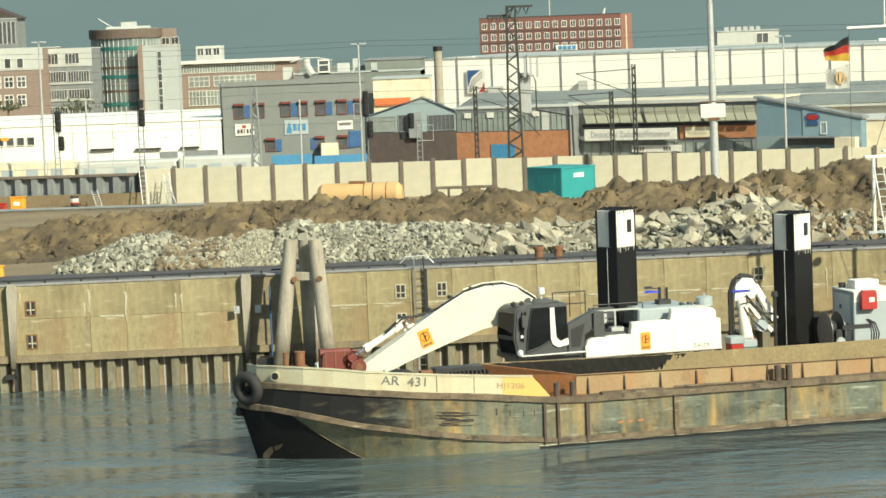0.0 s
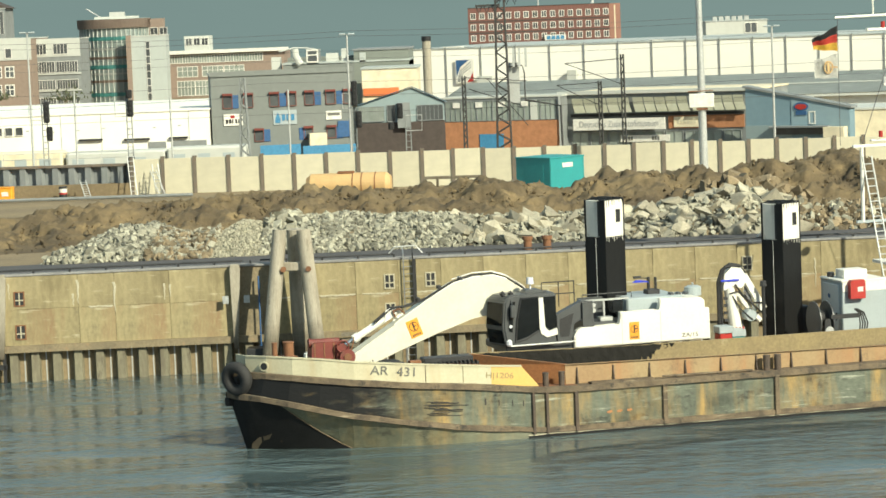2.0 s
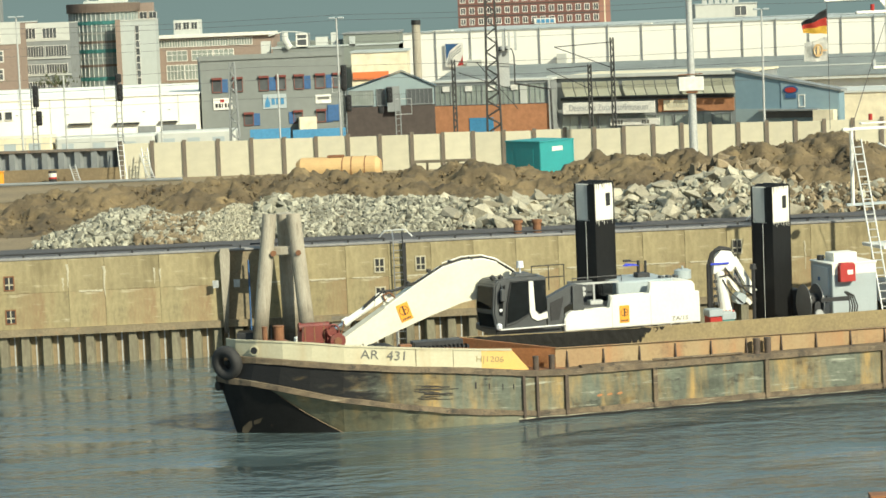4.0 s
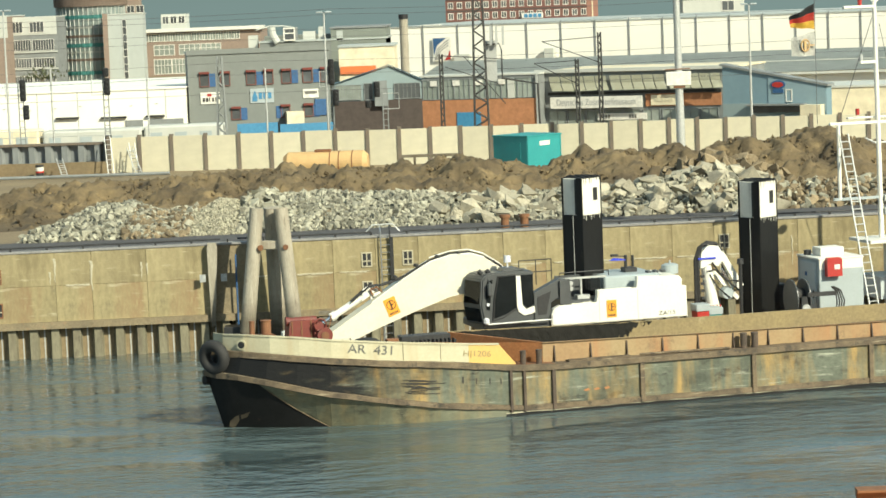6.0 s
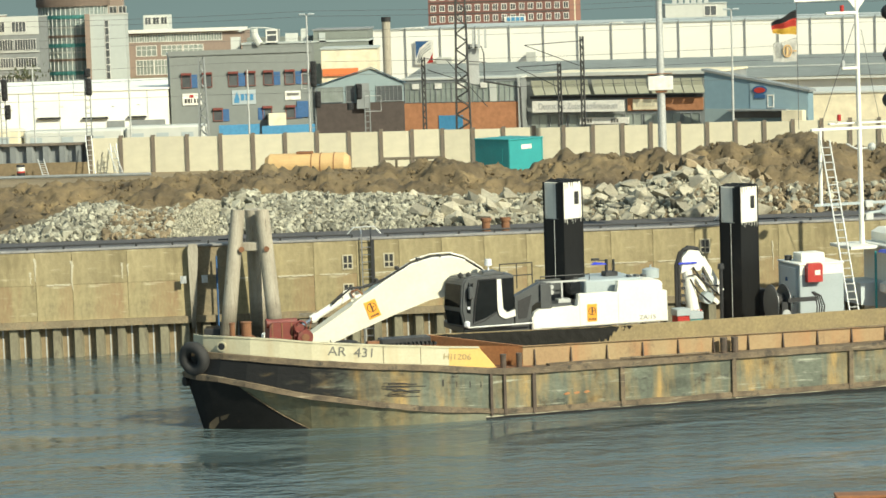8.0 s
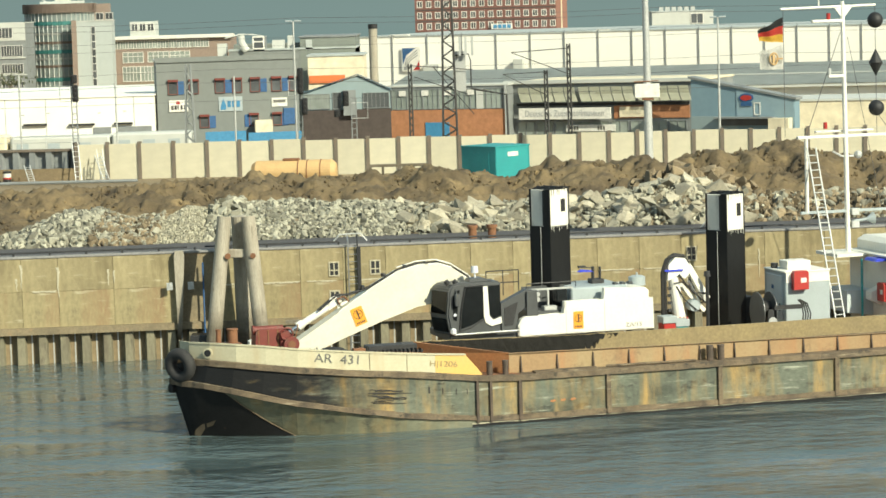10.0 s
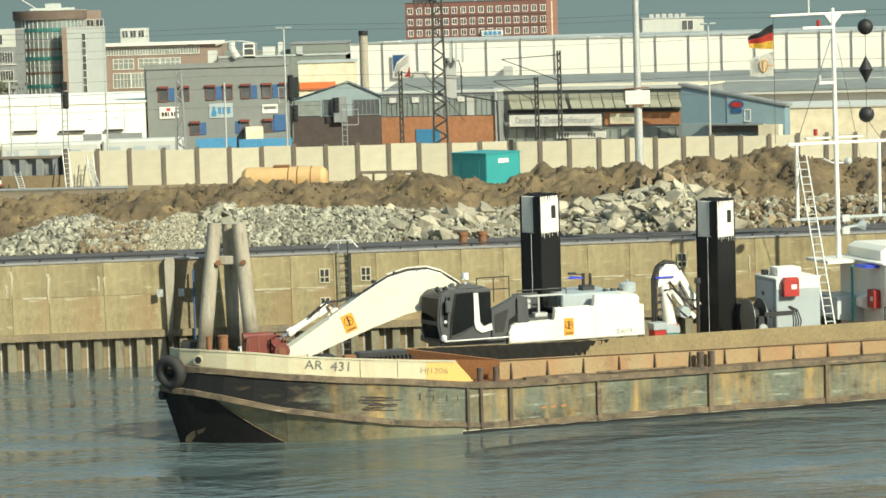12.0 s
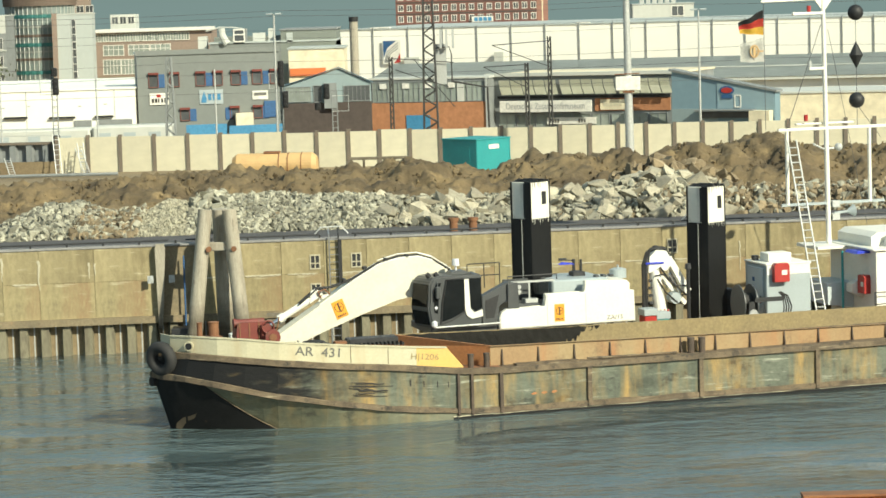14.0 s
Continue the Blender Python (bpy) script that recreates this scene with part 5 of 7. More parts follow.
# hoses that follow the top of the boom
for y, dz in ((9.75, 0.05), (9.86, 0.06), (9.98, 0.05)):
    bm = B()
    pts = [(x, y, z + dz + 0.02 * math.sin(x * 5 + y * 40)) for x, z in boom_top[2:9]] + [(-1.5, y, 3.55), (-2.0, y, 3.5 + dz), (-2.7, y - 0.02, 3.02)]
    tube(bm, pts, 0.034, 6)
    part("hose", bm, "rubber", boom)
for y, dz, i0, i1 in ((9.8, 0.13, 2, 6), (9.92, 0.14, 2, 8), (9.73, 0.02, 4, 10)):
    bm = B()
    tube(bm, [(x, y, z + dz) for x, z in boom_top[i0:i1]], 0.024, 6)
    part("steel_pipe", bm, "white_paint", boom, "white painted oil pipe")
for x, z in ((2.7, 4.1), (1.4, 4.5), (0.6, 4.42), (-0.2, 4.14), (-1.0, 3.75)):
    bm = B()
    box(bm, x - 0.05, x + 0.05, 9.71, 10.05, z - 0.02, z + 0.09)
    part("hose_clamp", bm, "dark_steel", boom)
# arm and bucket, mostly hidden behind the bow and under water
bm = B()
prism(bm, [(-5.25, 2.05), (-4.95, 2.15), (-4.55, 0.9), (-4.3, -0.5), (-4.6, -3.5), (-4.9, -3.5), (-5.2, -0.2)], 9.85, 10.25)
part("arm", bm, "white_paint", exc, "white digger arm reaching down into the water")
bm = B()
prism(bm, [(-5.1, -3.3), (-4.2, -3.3), (-3.9, -4.2), (-4.6, -4.6), (-5.3, -4.3)], 9.3, 10.8)
part("bucket", bm, "dark_steel", exc)
plaque(exc, 6.77, 8.39, 2.25, 0.38, 0.64)
lettering("side_mark", "ZA/15", 0.22, pose(8.93, 8.39, 1.95) @ UP, "grey_mark", exc, squeeze=1.15)
for s, r, h in ((9.75, 0.32, 0.32),):
    bm = B()
    cyl(bm, (s, 10.2, 3.2), (s, 10.2, 3.2 + h), r, r, n=20)
    cyl(bm, (s, 10.2, 3.2 + h), (s, 10.2, 3.25 + h), r, r * 0.6, n=20)
    cyl(bm, (s, 10.2, 3.25 + h), (s, 10.2, 3.36 + h), 0.04, n=8)
    part("air_filter", bm, "grey_paint", exc, "grey drum-shaped air filter")
bm = B()
cyl(bm, (8.0, 10.2, 3.3), (8.0, 10.2, 4.0), 0.06, n=10)
cyl(bm, (8.28, 10.2, 3.3), (8.28, 10.2, 3.98), 0.05, n=10)
box(bm, 7.85, 8.35, 9.9, 10.4, 3.3, 3.55, 0.03)
part("exhaust_stack", bm, "dark_steel", exc)
bm = B()
tube(bm, [(8.0, 10.2, 3.95), (7.6, 10.0, 4.0), (7.35, 9.9, 4.02)], 0.02, 6)
box(bm, 7.33, 7.6, 9.85, 10.0, 4.0, 4.08)
part("lamp_bracket", bm, "dark_steel", exc)
bm = B()
prism(bm, [(7.25, 3.86), (7.9, 3.84), (7.8, 3.9), (7.4, 3.95)], 9.8, 9.9)
part("blue_lamp", bm, "signal_blue", exc, "blue lamp strip")
for i in range(3):
    bm = B()
    box(bm, 8.5 + i * 0.28, 8.66 + i * 0.28, 9.2, 9.5, 3.36, 3.46, 0.02)
    part("hood_latch", bm, "cab_grey", exc)


# spuds: square steel legs standing corner-on
def spud(s, y, label, low=0.0):
    e = empty("spud_leg", BARGE @ pose(s, y, -low, 0, 0, 28.5), label, "spud leg", "spud legs")
    a = 0.52
    b2 = B()
    box(b2, -a, a, -a, a, -3, 5.62, 0.02)
    part("casing", b2, "spud_black", e, "black tarred square casing")
    b2 = B()
    w = a - 0.015
    box(b2, -w, w, -w, w, 5.62, 6.98, 0.015)
    part("upper_section", b2, "spud_white", e, "white painted top section")
    b2 = B()
    box(b2, 0.08, 0.32, -w - 0.006, -w + 0.02, 6.14, 6.62, 0.0)
    # the slot is on the face turned to the sun
    o = part("pin_hole", b2, "mask_black", e, "dark pin slot")
    b2 = B()
    box(b2, -w - 0.03, -w + 0.01, -w - 0.01, -w + 0.27, -1, 7.0)
    part("guide_bar", b2, "spud_black", e)
    b2 = B()
    box(b2, -w - 0.02, -w + 0.005, w - 0.06, w + 0.02, -1, 7.0)
    part("edge_bar", b2, "spud_black", e)
    b2 = B()
    box(b2, -w - 0.012, -w + 0.005, -0.30, -0.13, 5.64, 6.96)
    part("channel", b2, "mask_black", e, "dark open channel")
    rr = random.Random(int(s * 10))
    for k in range(7):
        x = -w + 0.05 + k * 0.145 + rr.uniform(-0.03, 0.03)
        b2 = B()
        h = rr.uniform(0.03, 0.2)
        wd = rr.uniform(0.008, 0.022)
        prism(b2, [(x - wd, 5.64), (x + wd, 5.64), (x + wd * 0.5, 5.62 - h), (x - wd * 0.3, 5.62 - h)], -a - 0.006, -a + 0.004)
        part("paint_run", b2, "spud_white", e)
        b2 = B()
        h = rr.uniform(0.05, 0.28)
        prism(b2, [(x + 0.05 - wd, 6.99), (x + 0.05 + wd * 1.6, 6.99), (x + 0.05 + wd * 0.4, 6.98 - h), (x + 0.05, 6.98 - h)], -w - 0.006, -w + 0.004)
        part("rust_run", b2, "spud_black", e)
    b2 = B()
    box(b2, w - 0.03, w + 0.02, -w - 0.02, -w + 0.01, 0, 6.98)
    part("corner_bar", b2, "spud_black", e)
    b2 = B()
    cyl(b2, (-a - 0.03, -0.05, 0.7), (-a - 0.03, -0.05, 5.6), 0.012, n=6)
    part("cable", b2, "galv", e, "bright steel cable")
    b2 = B()
    for k in range(8):
        x = -w + 0.1 + k * 0.12
        box(b2, x, x + 0.05, -w - 0.02, w, 6.98, 7.02 + 0.03 * (k % 3))
    part("ragged_rim", b2, "dark_steel", e)
    return e


spud(6.42, 10.4, "black square spud leg with white top, raised beside the excavator")
spud(13.45, 10.4, "black square spud leg with white top, raised before the deck container", 0.52)

# deck crane
crane = empty("deck_crane", BARGE @ pose(11.07, 10.0, DECK) @ Matrix.Diagonal((1.12, 1.12, 1.1, 1)), "small white folding deck crane with red and white stripes", "crane")
bm = B()
cyl(bm, (0.25, 0, 0), (0.25, 0, 1.1), 0.3, n=16)
part("column", bm, "white_paint", crane)
bm = B()
cyl(bm, (0.25, 0, 1.1), (0.05, 0, 2.5), 0.22, 0.18, n=14)
part("mast_section", bm, "white_paint", crane)
bm = B()
prism(bm, [(-0.2, 2.4), (-0.15, 2.95), (0.1, 3.2), (0.45, 3.15), (0.7, 2.75), (0.45, 2.45), (0.15, 2.55)], -0.15, 0.15)
part("knuckle", bm, "white_paint", crane)
bm = B()
prism(bm, [(0.4, 3.0), (0.65, 2.95), (1.35, 1.75), (1.15, 1.6)], -0.12, 0.12)
part("folded_jib", bm, "white_paint", crane)
bm = B()
prism(bm, [(0.3, 2.2), (0.45, 2.25), (1.3, 1.3), (1.2, 1.2)], 0.16, 0.34)
part("jib_extension", bm, "white_paint", crane)
bm = B()
cyl(bm, (0.75, -0.2, 1.5), (0.75, 0.2, 1.5), 0.2, n=14)
part("slew_motor", bm, "grey_paint", crane)
bm = B()
tube(bm, [(-0.25, -0.1, 0.2), (-0.28, -0.1, 2.8), (-0.1, -0.1, 3.22), (0.3, -0.1, 3.22)], 0.06, 8)
part("riser_hose", bm, "rubber", crane)
bm = B()
tube(bm, [(0.0, -0.2, 2.3), (0.3, -0.22, 2.35), (0.7, -0.2, 1.95), (1.2, -0.15, 1.9)], 0.025, 6)
part("hose", bm, "rubber", crane)
bm = B()
tube(bm, [(-0.34, -0.05, 0.3), (-0.34, -0.05, 2.7), (-0.2, -0.05, 3.1), (0.08, -0.05, 3.28), (0.4, -0.05, 3.22), (0.62, -0.05, 2.9)], 0.075, 8)
part("hose_arch", bm, "rubber", crane, "black hose bundle arched over the knuckle")
for z in (1.35, 1.6, 1.85, 2.1):
    bm = B()
    box(bm, -0.22, -0.1, -0.24, -0.16, z, z + 0.1)
    part("valve", bm, "dark_steel", crane)
bm = B()
tube(bm, [(0.2, -0.2, 2.6), (0.55, -0.2, 2.1), (0.95, -0.2, 1.75), (1.3, -0.18, 1.45)], 0.03, 6)
tube(bm, [(0.1, -0.2, 2.2), (0.35, -0.22, 1.75), (0.8, -0.22, 1.35)], 0.025, 6)
part("jib_hose", bm, "rubber", crane)
bm = B()
cyl(bm, (0.55, -0.16, 2.35), (0.95, -0.16, 1.65), 0.05, n=10)
part("jib_cylinder", bm, "chrome", crane)
bm = B()
box(bm, -0.3, 0.35, -0.2, -0.16, 2.72, 2.78)
part("blue_lamp", bm, "signal_blue", crane)
for i in range(4):
    bm = B()
    prism(bm, [(-0.06 + i * 0.13, 0.95), (0.0 + i * 0.13, 0.95), (0.06 + i * 0.13, 1.15), (0.0 + i * 0.13, 1.15)], -0.315, -0.3)
    part("warning_stripe", bm, "red_box", crane)
for s, w, h, mt, nm, lab in ((10.55, 0.5, 0.95, "red_box", "fuel_box", "red steel fuel box on the pontoon deck"), (11.05, 0.5, 0.8, "teal", "tool_box", "teal tool box beside the crane")):
    bm = B()
    box(bm, -w / 2, w / 2, -0.3, 0.3, 0, h, 0.03)
    one(nm, bm, mt, lab, "box", m=BARGE @ pose(s, 9.2, DECK + 0.2))
    bm = B()
    box(bm, -w / 2, w / 2, -0.3, 0.3, 0, 0.2, 0.02)
    one("crate", bm, "dark_steel", "dark steel stand under a deck box", "stand", m=BARGE @ pose(s, 9.2, DECK))
    bm = B()
    box(bm, -w / 2 - 0.03, w / 2 + 0.03, -0.33, 0.33, 0, 0.26, 0.02)
    one("box_lid", bm, "grey_paint", "grey lid crate on a deck box", "crate", m=BARGE @ pose(s, 9.2, DECK + 0.2 + h))
bm = B()
cyl(bm, (0, 0, 0), (0, 0, 2.75), 0.07, n=10)
cyl(bm, (0, 0, 2.75), (0, 0, 2.95), 0.14, 0.11, n=12)
one("vent_pipe", bm, "dark_steel", "dark standing vent pipe with a round cap", "vent", m=BARGE @ pose(12.35, 9.6, DECK))

# deck container and hose reel
cont = empty("deck_container", BARGE @ pose(14.85, 8.0, DECK), "grey steel deck container with a door in its end", "container")
bm = B()
box(bm, 0, 1.8, 0, 2.0, 0.0, 2.86, 0.03)
part("body", bm, "grey_paint", cont)
# white strip paints in sun above a shadow edge; body grey carries that shade
bm = B()
box(bm, 0.02, 1.78, -0.015, 0.0, 2.5, 2.86)
part("top_band", bm, "white_paint", cont)
bm = B()
box(bm, -0.03, 1.83, -0.03, 2.03, 2.86, 2.93, 0.02)
part("roof", bm, "white_paint", cont)
bm = B()
box(bm, -0.05, 0.0, 0.25, 1.7, 0.4, 2.75, 0.02)
cdoor = part("door", bm, "pale_paint", cont, "grey rounded steel door")
bm = B()
box(bm, -0.09, -0.05, 0.4, 0.44, 1.4, 1.7)
part("handle", bm, "dark_steel", cdoor)
bm = B()
box(bm, -0.06, -0.05, 1.0, 1.2, 2.2, 2.35)
part("notice", bm, "blue_panel", cdoor)
bm = B()
box(bm, -0.06, -0.05, 0.85, 1.25, 1.3, 1.8)
part("green_notice", bm, "rubble_tan", cdoor)
bm = B()
box(bm, 0.35, 1.3, 0.6, 1.4, 2.93, 3.25, 0.02)
part("roof_box", bm, "white_paint", cont)
bm = B()
cyl(bm, (0.2, 1.5, 2.92), (0.2, 1.5, 3.12), 0.14, n=12)
part("roof_vent", bm, "dark_steel", cont)


def red_cabinet(m):
    e = empty("extinguisher_cabinet", m, "red extinguisher cabinet with a small white notice", "cabinet", "red cabinets")
    b2 = B()
    prism(b2, [(-0.3, -0.34), (0.3, -0.34), (0.3, 0.28), (0.24, 0.36), (-0.24, 0.36), (-0.3, 0.28)], -0.26, 0)
    part("body", b2, "red_box", e)
    b2 = B()
    box(b2, -0.02, 0.2, -0.27, -0.26, -0.08, 0.1)
    part("notice", b2, "frame_white", e)


red_cabinet(BARGE @ pose(15.38, 7.985, 3.27))
reel = empty("hose_reel", BARGE @ pose(13.55, 7.7, DECK + 0.62), "grey steel hose reel with black hoses", "reel")
for x in (0.0, 0.5):
    bm = B()
    cyl(bm, (x, 0, 0.92), (x + 0.04, 0, 0.92), 0.72, n=36)
    part("flange", bm, "cab_grey", reel, "dark grey round reel flange")
bm = B()
cyl(bm, (0.04, 0, 1.0), (0.5, 0, 1.0), 0.3, n=18)
part("hose_pack", bm, "rubber", reel)
bm = B()
prism(bm, [(0.0, -0.62), (0.5, -0.62), (0.35, 1.05), (0.15, 1.05)], -0.75, -0.66)
box(bm, 0.4, 1.55, -0.72, -0.62, 1.02, 1.18)
part("stand", bm, "dark_steel", reel)
bm = B()
cyl(bm, (0.3, -0.8, 0.6), (0.3, -0.72, 0.6), 0.17, n=14)
part("drive_cover", bm, "galv", reel)
for k in range(4):
    bm = B()
    tube(bm, [(1.5 + 0.08 * k, -0.7, 0.2), (1.56 + 0.1 * k, -0.7, 0.8), (1.5 + 0.07 * k, -0.7, 1.2), (1.35 + 0.03 * k, -0.7, 1.35)], 0.028, 6)
    part("hose", bm, "rubber", reel)
bm = B()
box(bm, -0.6, 0.6, -0.4, 0.4, 0, 1.75, 0.04)
one("generator_box", bm, "dark_steel", "dark generator box behind the spud leg", "generator", m=BARGE @ pose(14.1, 11.0, DECK))

# deck house with bridge
house = empty("deck_house", BARGE @ pose(19.6, 8.5, DECK), "pale grey steel deck house with a white sunlit side", "deck house")
bm = B()
box(bm, 0, 9, 0, 4.1, 0, 3.1, 0.03)
part("shell", bm, "white_paint", house)
bm = B()
box(bm, 0.01, 9.0, -0.012, 0.01, 0.02, 3.05)
part("side_wall", bm, "white_paint", house)
bm = B()
box(bm, -0.15, 9.2, -0.1, 4.2, 3.1, 3.18, 0.02)
part("roof", bm, "white_paint", house)
bm = B()
prism(bm, [(0.3, 3.18), (0.3, 3.55), (0.6, 3.72), (8, 3.62), (8, 3.18)], 1.0, 4.0)
part("upper_deck", bm, "white_paint", house)
bm = B()
prism(bm, [(-0.02, 1.2), (-0.5, 1.45), (-0.5, 1.75), (-0.02, 1.95)], 1.1, 1.6)
part("vent_hood", bm, "white_paint", house, "white folded vent hood")
bm = B()
prism(bm, [(-1.1, 0.9), (0, 0.75), (0, 1.75), (-1.1, 1.75)], 2.0, 4.0)
part("porch", bm, "pale_paint", house)
bm = B()
box(bm, -1.3, 0.0, 2.4, 4.4, 3.02, 3.14)
part("porch_roof", bm, "white_paint", house)
bm = B()
prism(bm, [(-0.6, 2.98), (0.0, 2.98), (0.0, 3.06), (-0.5, 3.08)], 0.5, 1.5)
part("lamp_strip", bm, "signal_blue", house)
bm = B()
cyl(bm, (0.9, 0.8, 3.18), (0.9, 0.8, 3.6), 0.25, 0.1, n=12)
part("roof_vent", bm, "galv", house)
red_cabinet(BARGE @ pose(19.58, 9.25, 2.45, 0, 0, -90))
rails = empty("deck_railing", BARGE @ pose(19.4, 8.2, DECK), "thin green-grey deck railing", "railing")
for i in range(6):
    bm = B()
    cyl(bm, (i * 1.1, 0, 0), (i * 1.1, 0, 1.55), 0.022, n=6)
    part("upright", bm, "dark_steel", rails)
for z in (1.1, 1.55):
    bm = B()
    cyl(bm, (0, 0, z), (5.5, 0, z), 0.02, n=6)
    part("bar", bm, "dark_steel", rails)
pipe = one("stand_pipe", cyl(B(), (0, 0, 0), (0, 0, 3.0), 0.05, n=8), "teal", "green standing pipe beside the porch", "pipe", m=BARGE @ pose(19.0, 10.2, DECK))

# aluminium ladder leaning on the mast frame
lad = empty("ladder", BARGE, "long aluminium ladder leaning on the mast frame", "ladder")
FOOT, HEAD = Vector((16.95, 7.8, DECK)), Vector((17.5, 11.8, 7.95))
for ds in (0.0, 0.37):
    bm = B()
    tube(bm, [FOOT + Vector((ds, 0, 0)), HEAD + Vector((ds, 0, 0))], 0.035, 6)
    part("stile", bm, "galv", lad)
for i in range(1, 26):
    bm = B()
    p = FOOT.lerp(HEAD, i / 26)
    cyl(bm, p, p + Vector((0.37, 0, 0)), 0.024, n=6)
    part("rung", bm, "galv", lad)

# signal mast
mast = empty("signal_mast", BARGE @ pose(19.28, 12, 0), "white signal mast with yards, frame and black day shapes", "mast")
bm = B()
cyl(bm, (0, 0, 3.8), (-0.1, 0, 13.6), 0.105, 0.08, n=14)
part("mast_tube", bm, "white_paint", mast)
bm = B()
cyl(bm, (-2.7, 0, 13.36), (1.3, 0, 13.42), 0.05, n=8)
part("top_yard", bm, "white_paint", mast)
bm = B()
prism(bm, [(-0.45, 13.36), (0.3, 13.38), (-0.08, 12.9)], -0.03, 0.03)
part("yard_gusset", bm, "white_paint", mast)
for s0, z in ((-1.4, 12.86), (-0.75, 10.71)):
    bm = B()
    box(bm, s0, -0.08, -0.08, 0.08, z - 0.07, z + 0.05, 0.02)
    part("lamp_arm", bm, "white_paint", mast)
for s, z in ((-0.7, 12.9), (-0.7, 10.76), (-0.9, 8.66)):
    bm = B()
    cyl(bm, (s, 0, z), (s, 0, z + 0.25), 0.08, n=10)
    part("signal_lamp", bm, "red_box" if z != 10.76 else "galv", mast, "small signal lamp")
bm = B()
box(bm, -2.1, 4.2, -0.08, 0.08, 8.29, 8.41, 0.02)
part("frame_beam", bm, "white_paint", mast)
bm = B()
box(bm, -1.25, 1.2, 0.1, 0.3, 8.5, 8.58, 0.02)
part("light_bar", bm, "white_paint", mast)
bm = B()
box(bm, -2.0, 2.4, -0.06, 0.06, 5.36, 5.46)
part("lower_beam", bm, "grey_paint", mast)
for s in (-1.72, 1.8):
    bm = B()
    cyl(bm, (s, 0, 5.4), (s, 0, 8.3), 0.075, n=10)
    part("frame_leg", bm, "white_paint", mast)
bm = B()
bmesh.ops.create_uvsphere(bm, u_segments=12, v_segments=8, radius=0.16, matrix=Matrix.Translation((0.45, -0.05, 7.6)))
tube(bm, [(-0.6, 0, 7.75), (-0.2, 0, 7.55), (0.3, 0, 7.55)], 0.04, 6)
part("floodlight", bm, "galv", mast)
bm = B()
cyl(bm, (0.2, -0.1, 5.0), (0.75, -0.1, 5.05), 0.05, 0.05, n=10)
cyl(bm, (0.75, -0.1, 5.05), (1.05, -0.1, 5.08), 0.06, 0.24, n=14)
part("horn", bm, "grey_paint", mast)
for z in (5.35, 4.85):
    bm = B()
    box(bm, 0.1, 0.4, -0.2, 0.1, z - 0.1, z + 0.15)
    part("mast_box", bm, "galv", mast)
bm = B()
cyl(bm, (1.28, 0, 13.4), (1.3, 0, 8.4), 0.012, n=4)
tube(bm, [(-0.2, 0, 12.4), (-1.7, 0, 8.4)], 0.015, 4)
tube(bm, [(0.1, 0, 12.2), (2.0, 0.5, 3.9)], 0.012, 4)
tube(bm, [(1.32, 0, 9.2), (2.3, 0, 7.9)], 0.012, 4)
part("halyards", bm, "wire", mast)
for z in (12.83, 9.4):
    # day shape: two crossed discs read as a ball
    bm = B()
    bmesh.ops.create_uvsphere(bm, u_segments=20, v_segments=12, radius=0.31, matrix=Matrix.Translation((1.28, -0.02, z)))
    part("day_ball", bm, "mask_black", mast, "black ball day shape", smooth=True)
bm = B()
cyl(bm, (1.28, -0.02, 10.62), (1.28, -0.02, 11.17), 0.0, 0.28, n=14)
cyl(bm, (1.28, -0.02, 11.17), (1.28, -0.02, 11.72), 0.28, 0.0, n=14)
part("day_diamond", bm, "mask_black", mast, "black diamond day shape")
bm = B()
cyl(bm, (-1.1, 0, 13.38), (-1.1, 0, 14.6), 0.03, n=6)
part("aerial", bm, "white_paint", mast)


def flag(name, label, s1, s0, z1, drop, h, mats, wob, taper):
    e = empty(name, BARGE @ pose(0, 12, 0), label, "flag")
    nb = len(mats)
    for k, mt in enumerate(mats):
        b2 = B()
        rows2 = []
        for j in range(5):
            row = []
            for i in range(15):
                f = i / 14
                x = s1 + (s0 - s1) * f * 0.97
                z = z1 - (k + j / 4) / nb * h * (1 - taper * f) - drop * f ** 1.1 + 0.03 * math.sin(f * 9) * f
                row.append((x, wob * math.sin(f * 8 + k * 0.6 + j * 0.12) * f, z))
            rows2.append(row)
        grid(b2, rows2)
        bmesh.ops.solidify(b2, geom=b2.faces[:], thickness=0.006)
        part("stripe" if nb > 1 else "cloth", b2, mt, e, smooth=True)
    return e


flag("national_flag", "black, red and gold striped flag blowing from a halyard", 16.66, 15.62, 13.05, 0.5, 0.98, ("flag_black", "flag_red", "flag_gold"), 0.12, 0.58)
f2 = flag("house_flag", "white flag with a golden round emblem, under the striped flag", 16.66, 15.68, 11.98, 0.24, 0.94, ("cloth_white",), 0.1, 0.24)
bm = B()
ring = [(16.22 + 0.17 * math.cos(a / 3), -0.1, 11.46 + 0.22 * math.sin(a / 3)) for a in range(20)]
tube(bm, ring, 0.035, 5)
box(bm, 16.17, 16.27, -0.12, -0.08, 11.3, 11.62)
box(bm, 16.3, 16.6, -0.11, -0.09, 11.43, 11.49)
part("emblem", bm, "tank_tan", f2, "golden round emblem")
bm = B()
cyl(bm, (16.68, 12, 13.4), (16.68, 12, 8.4), 0.012, n=4)
one("flag_halyard", bm, "wire", "thin halyard line of the flags", "line", m=BARGE)

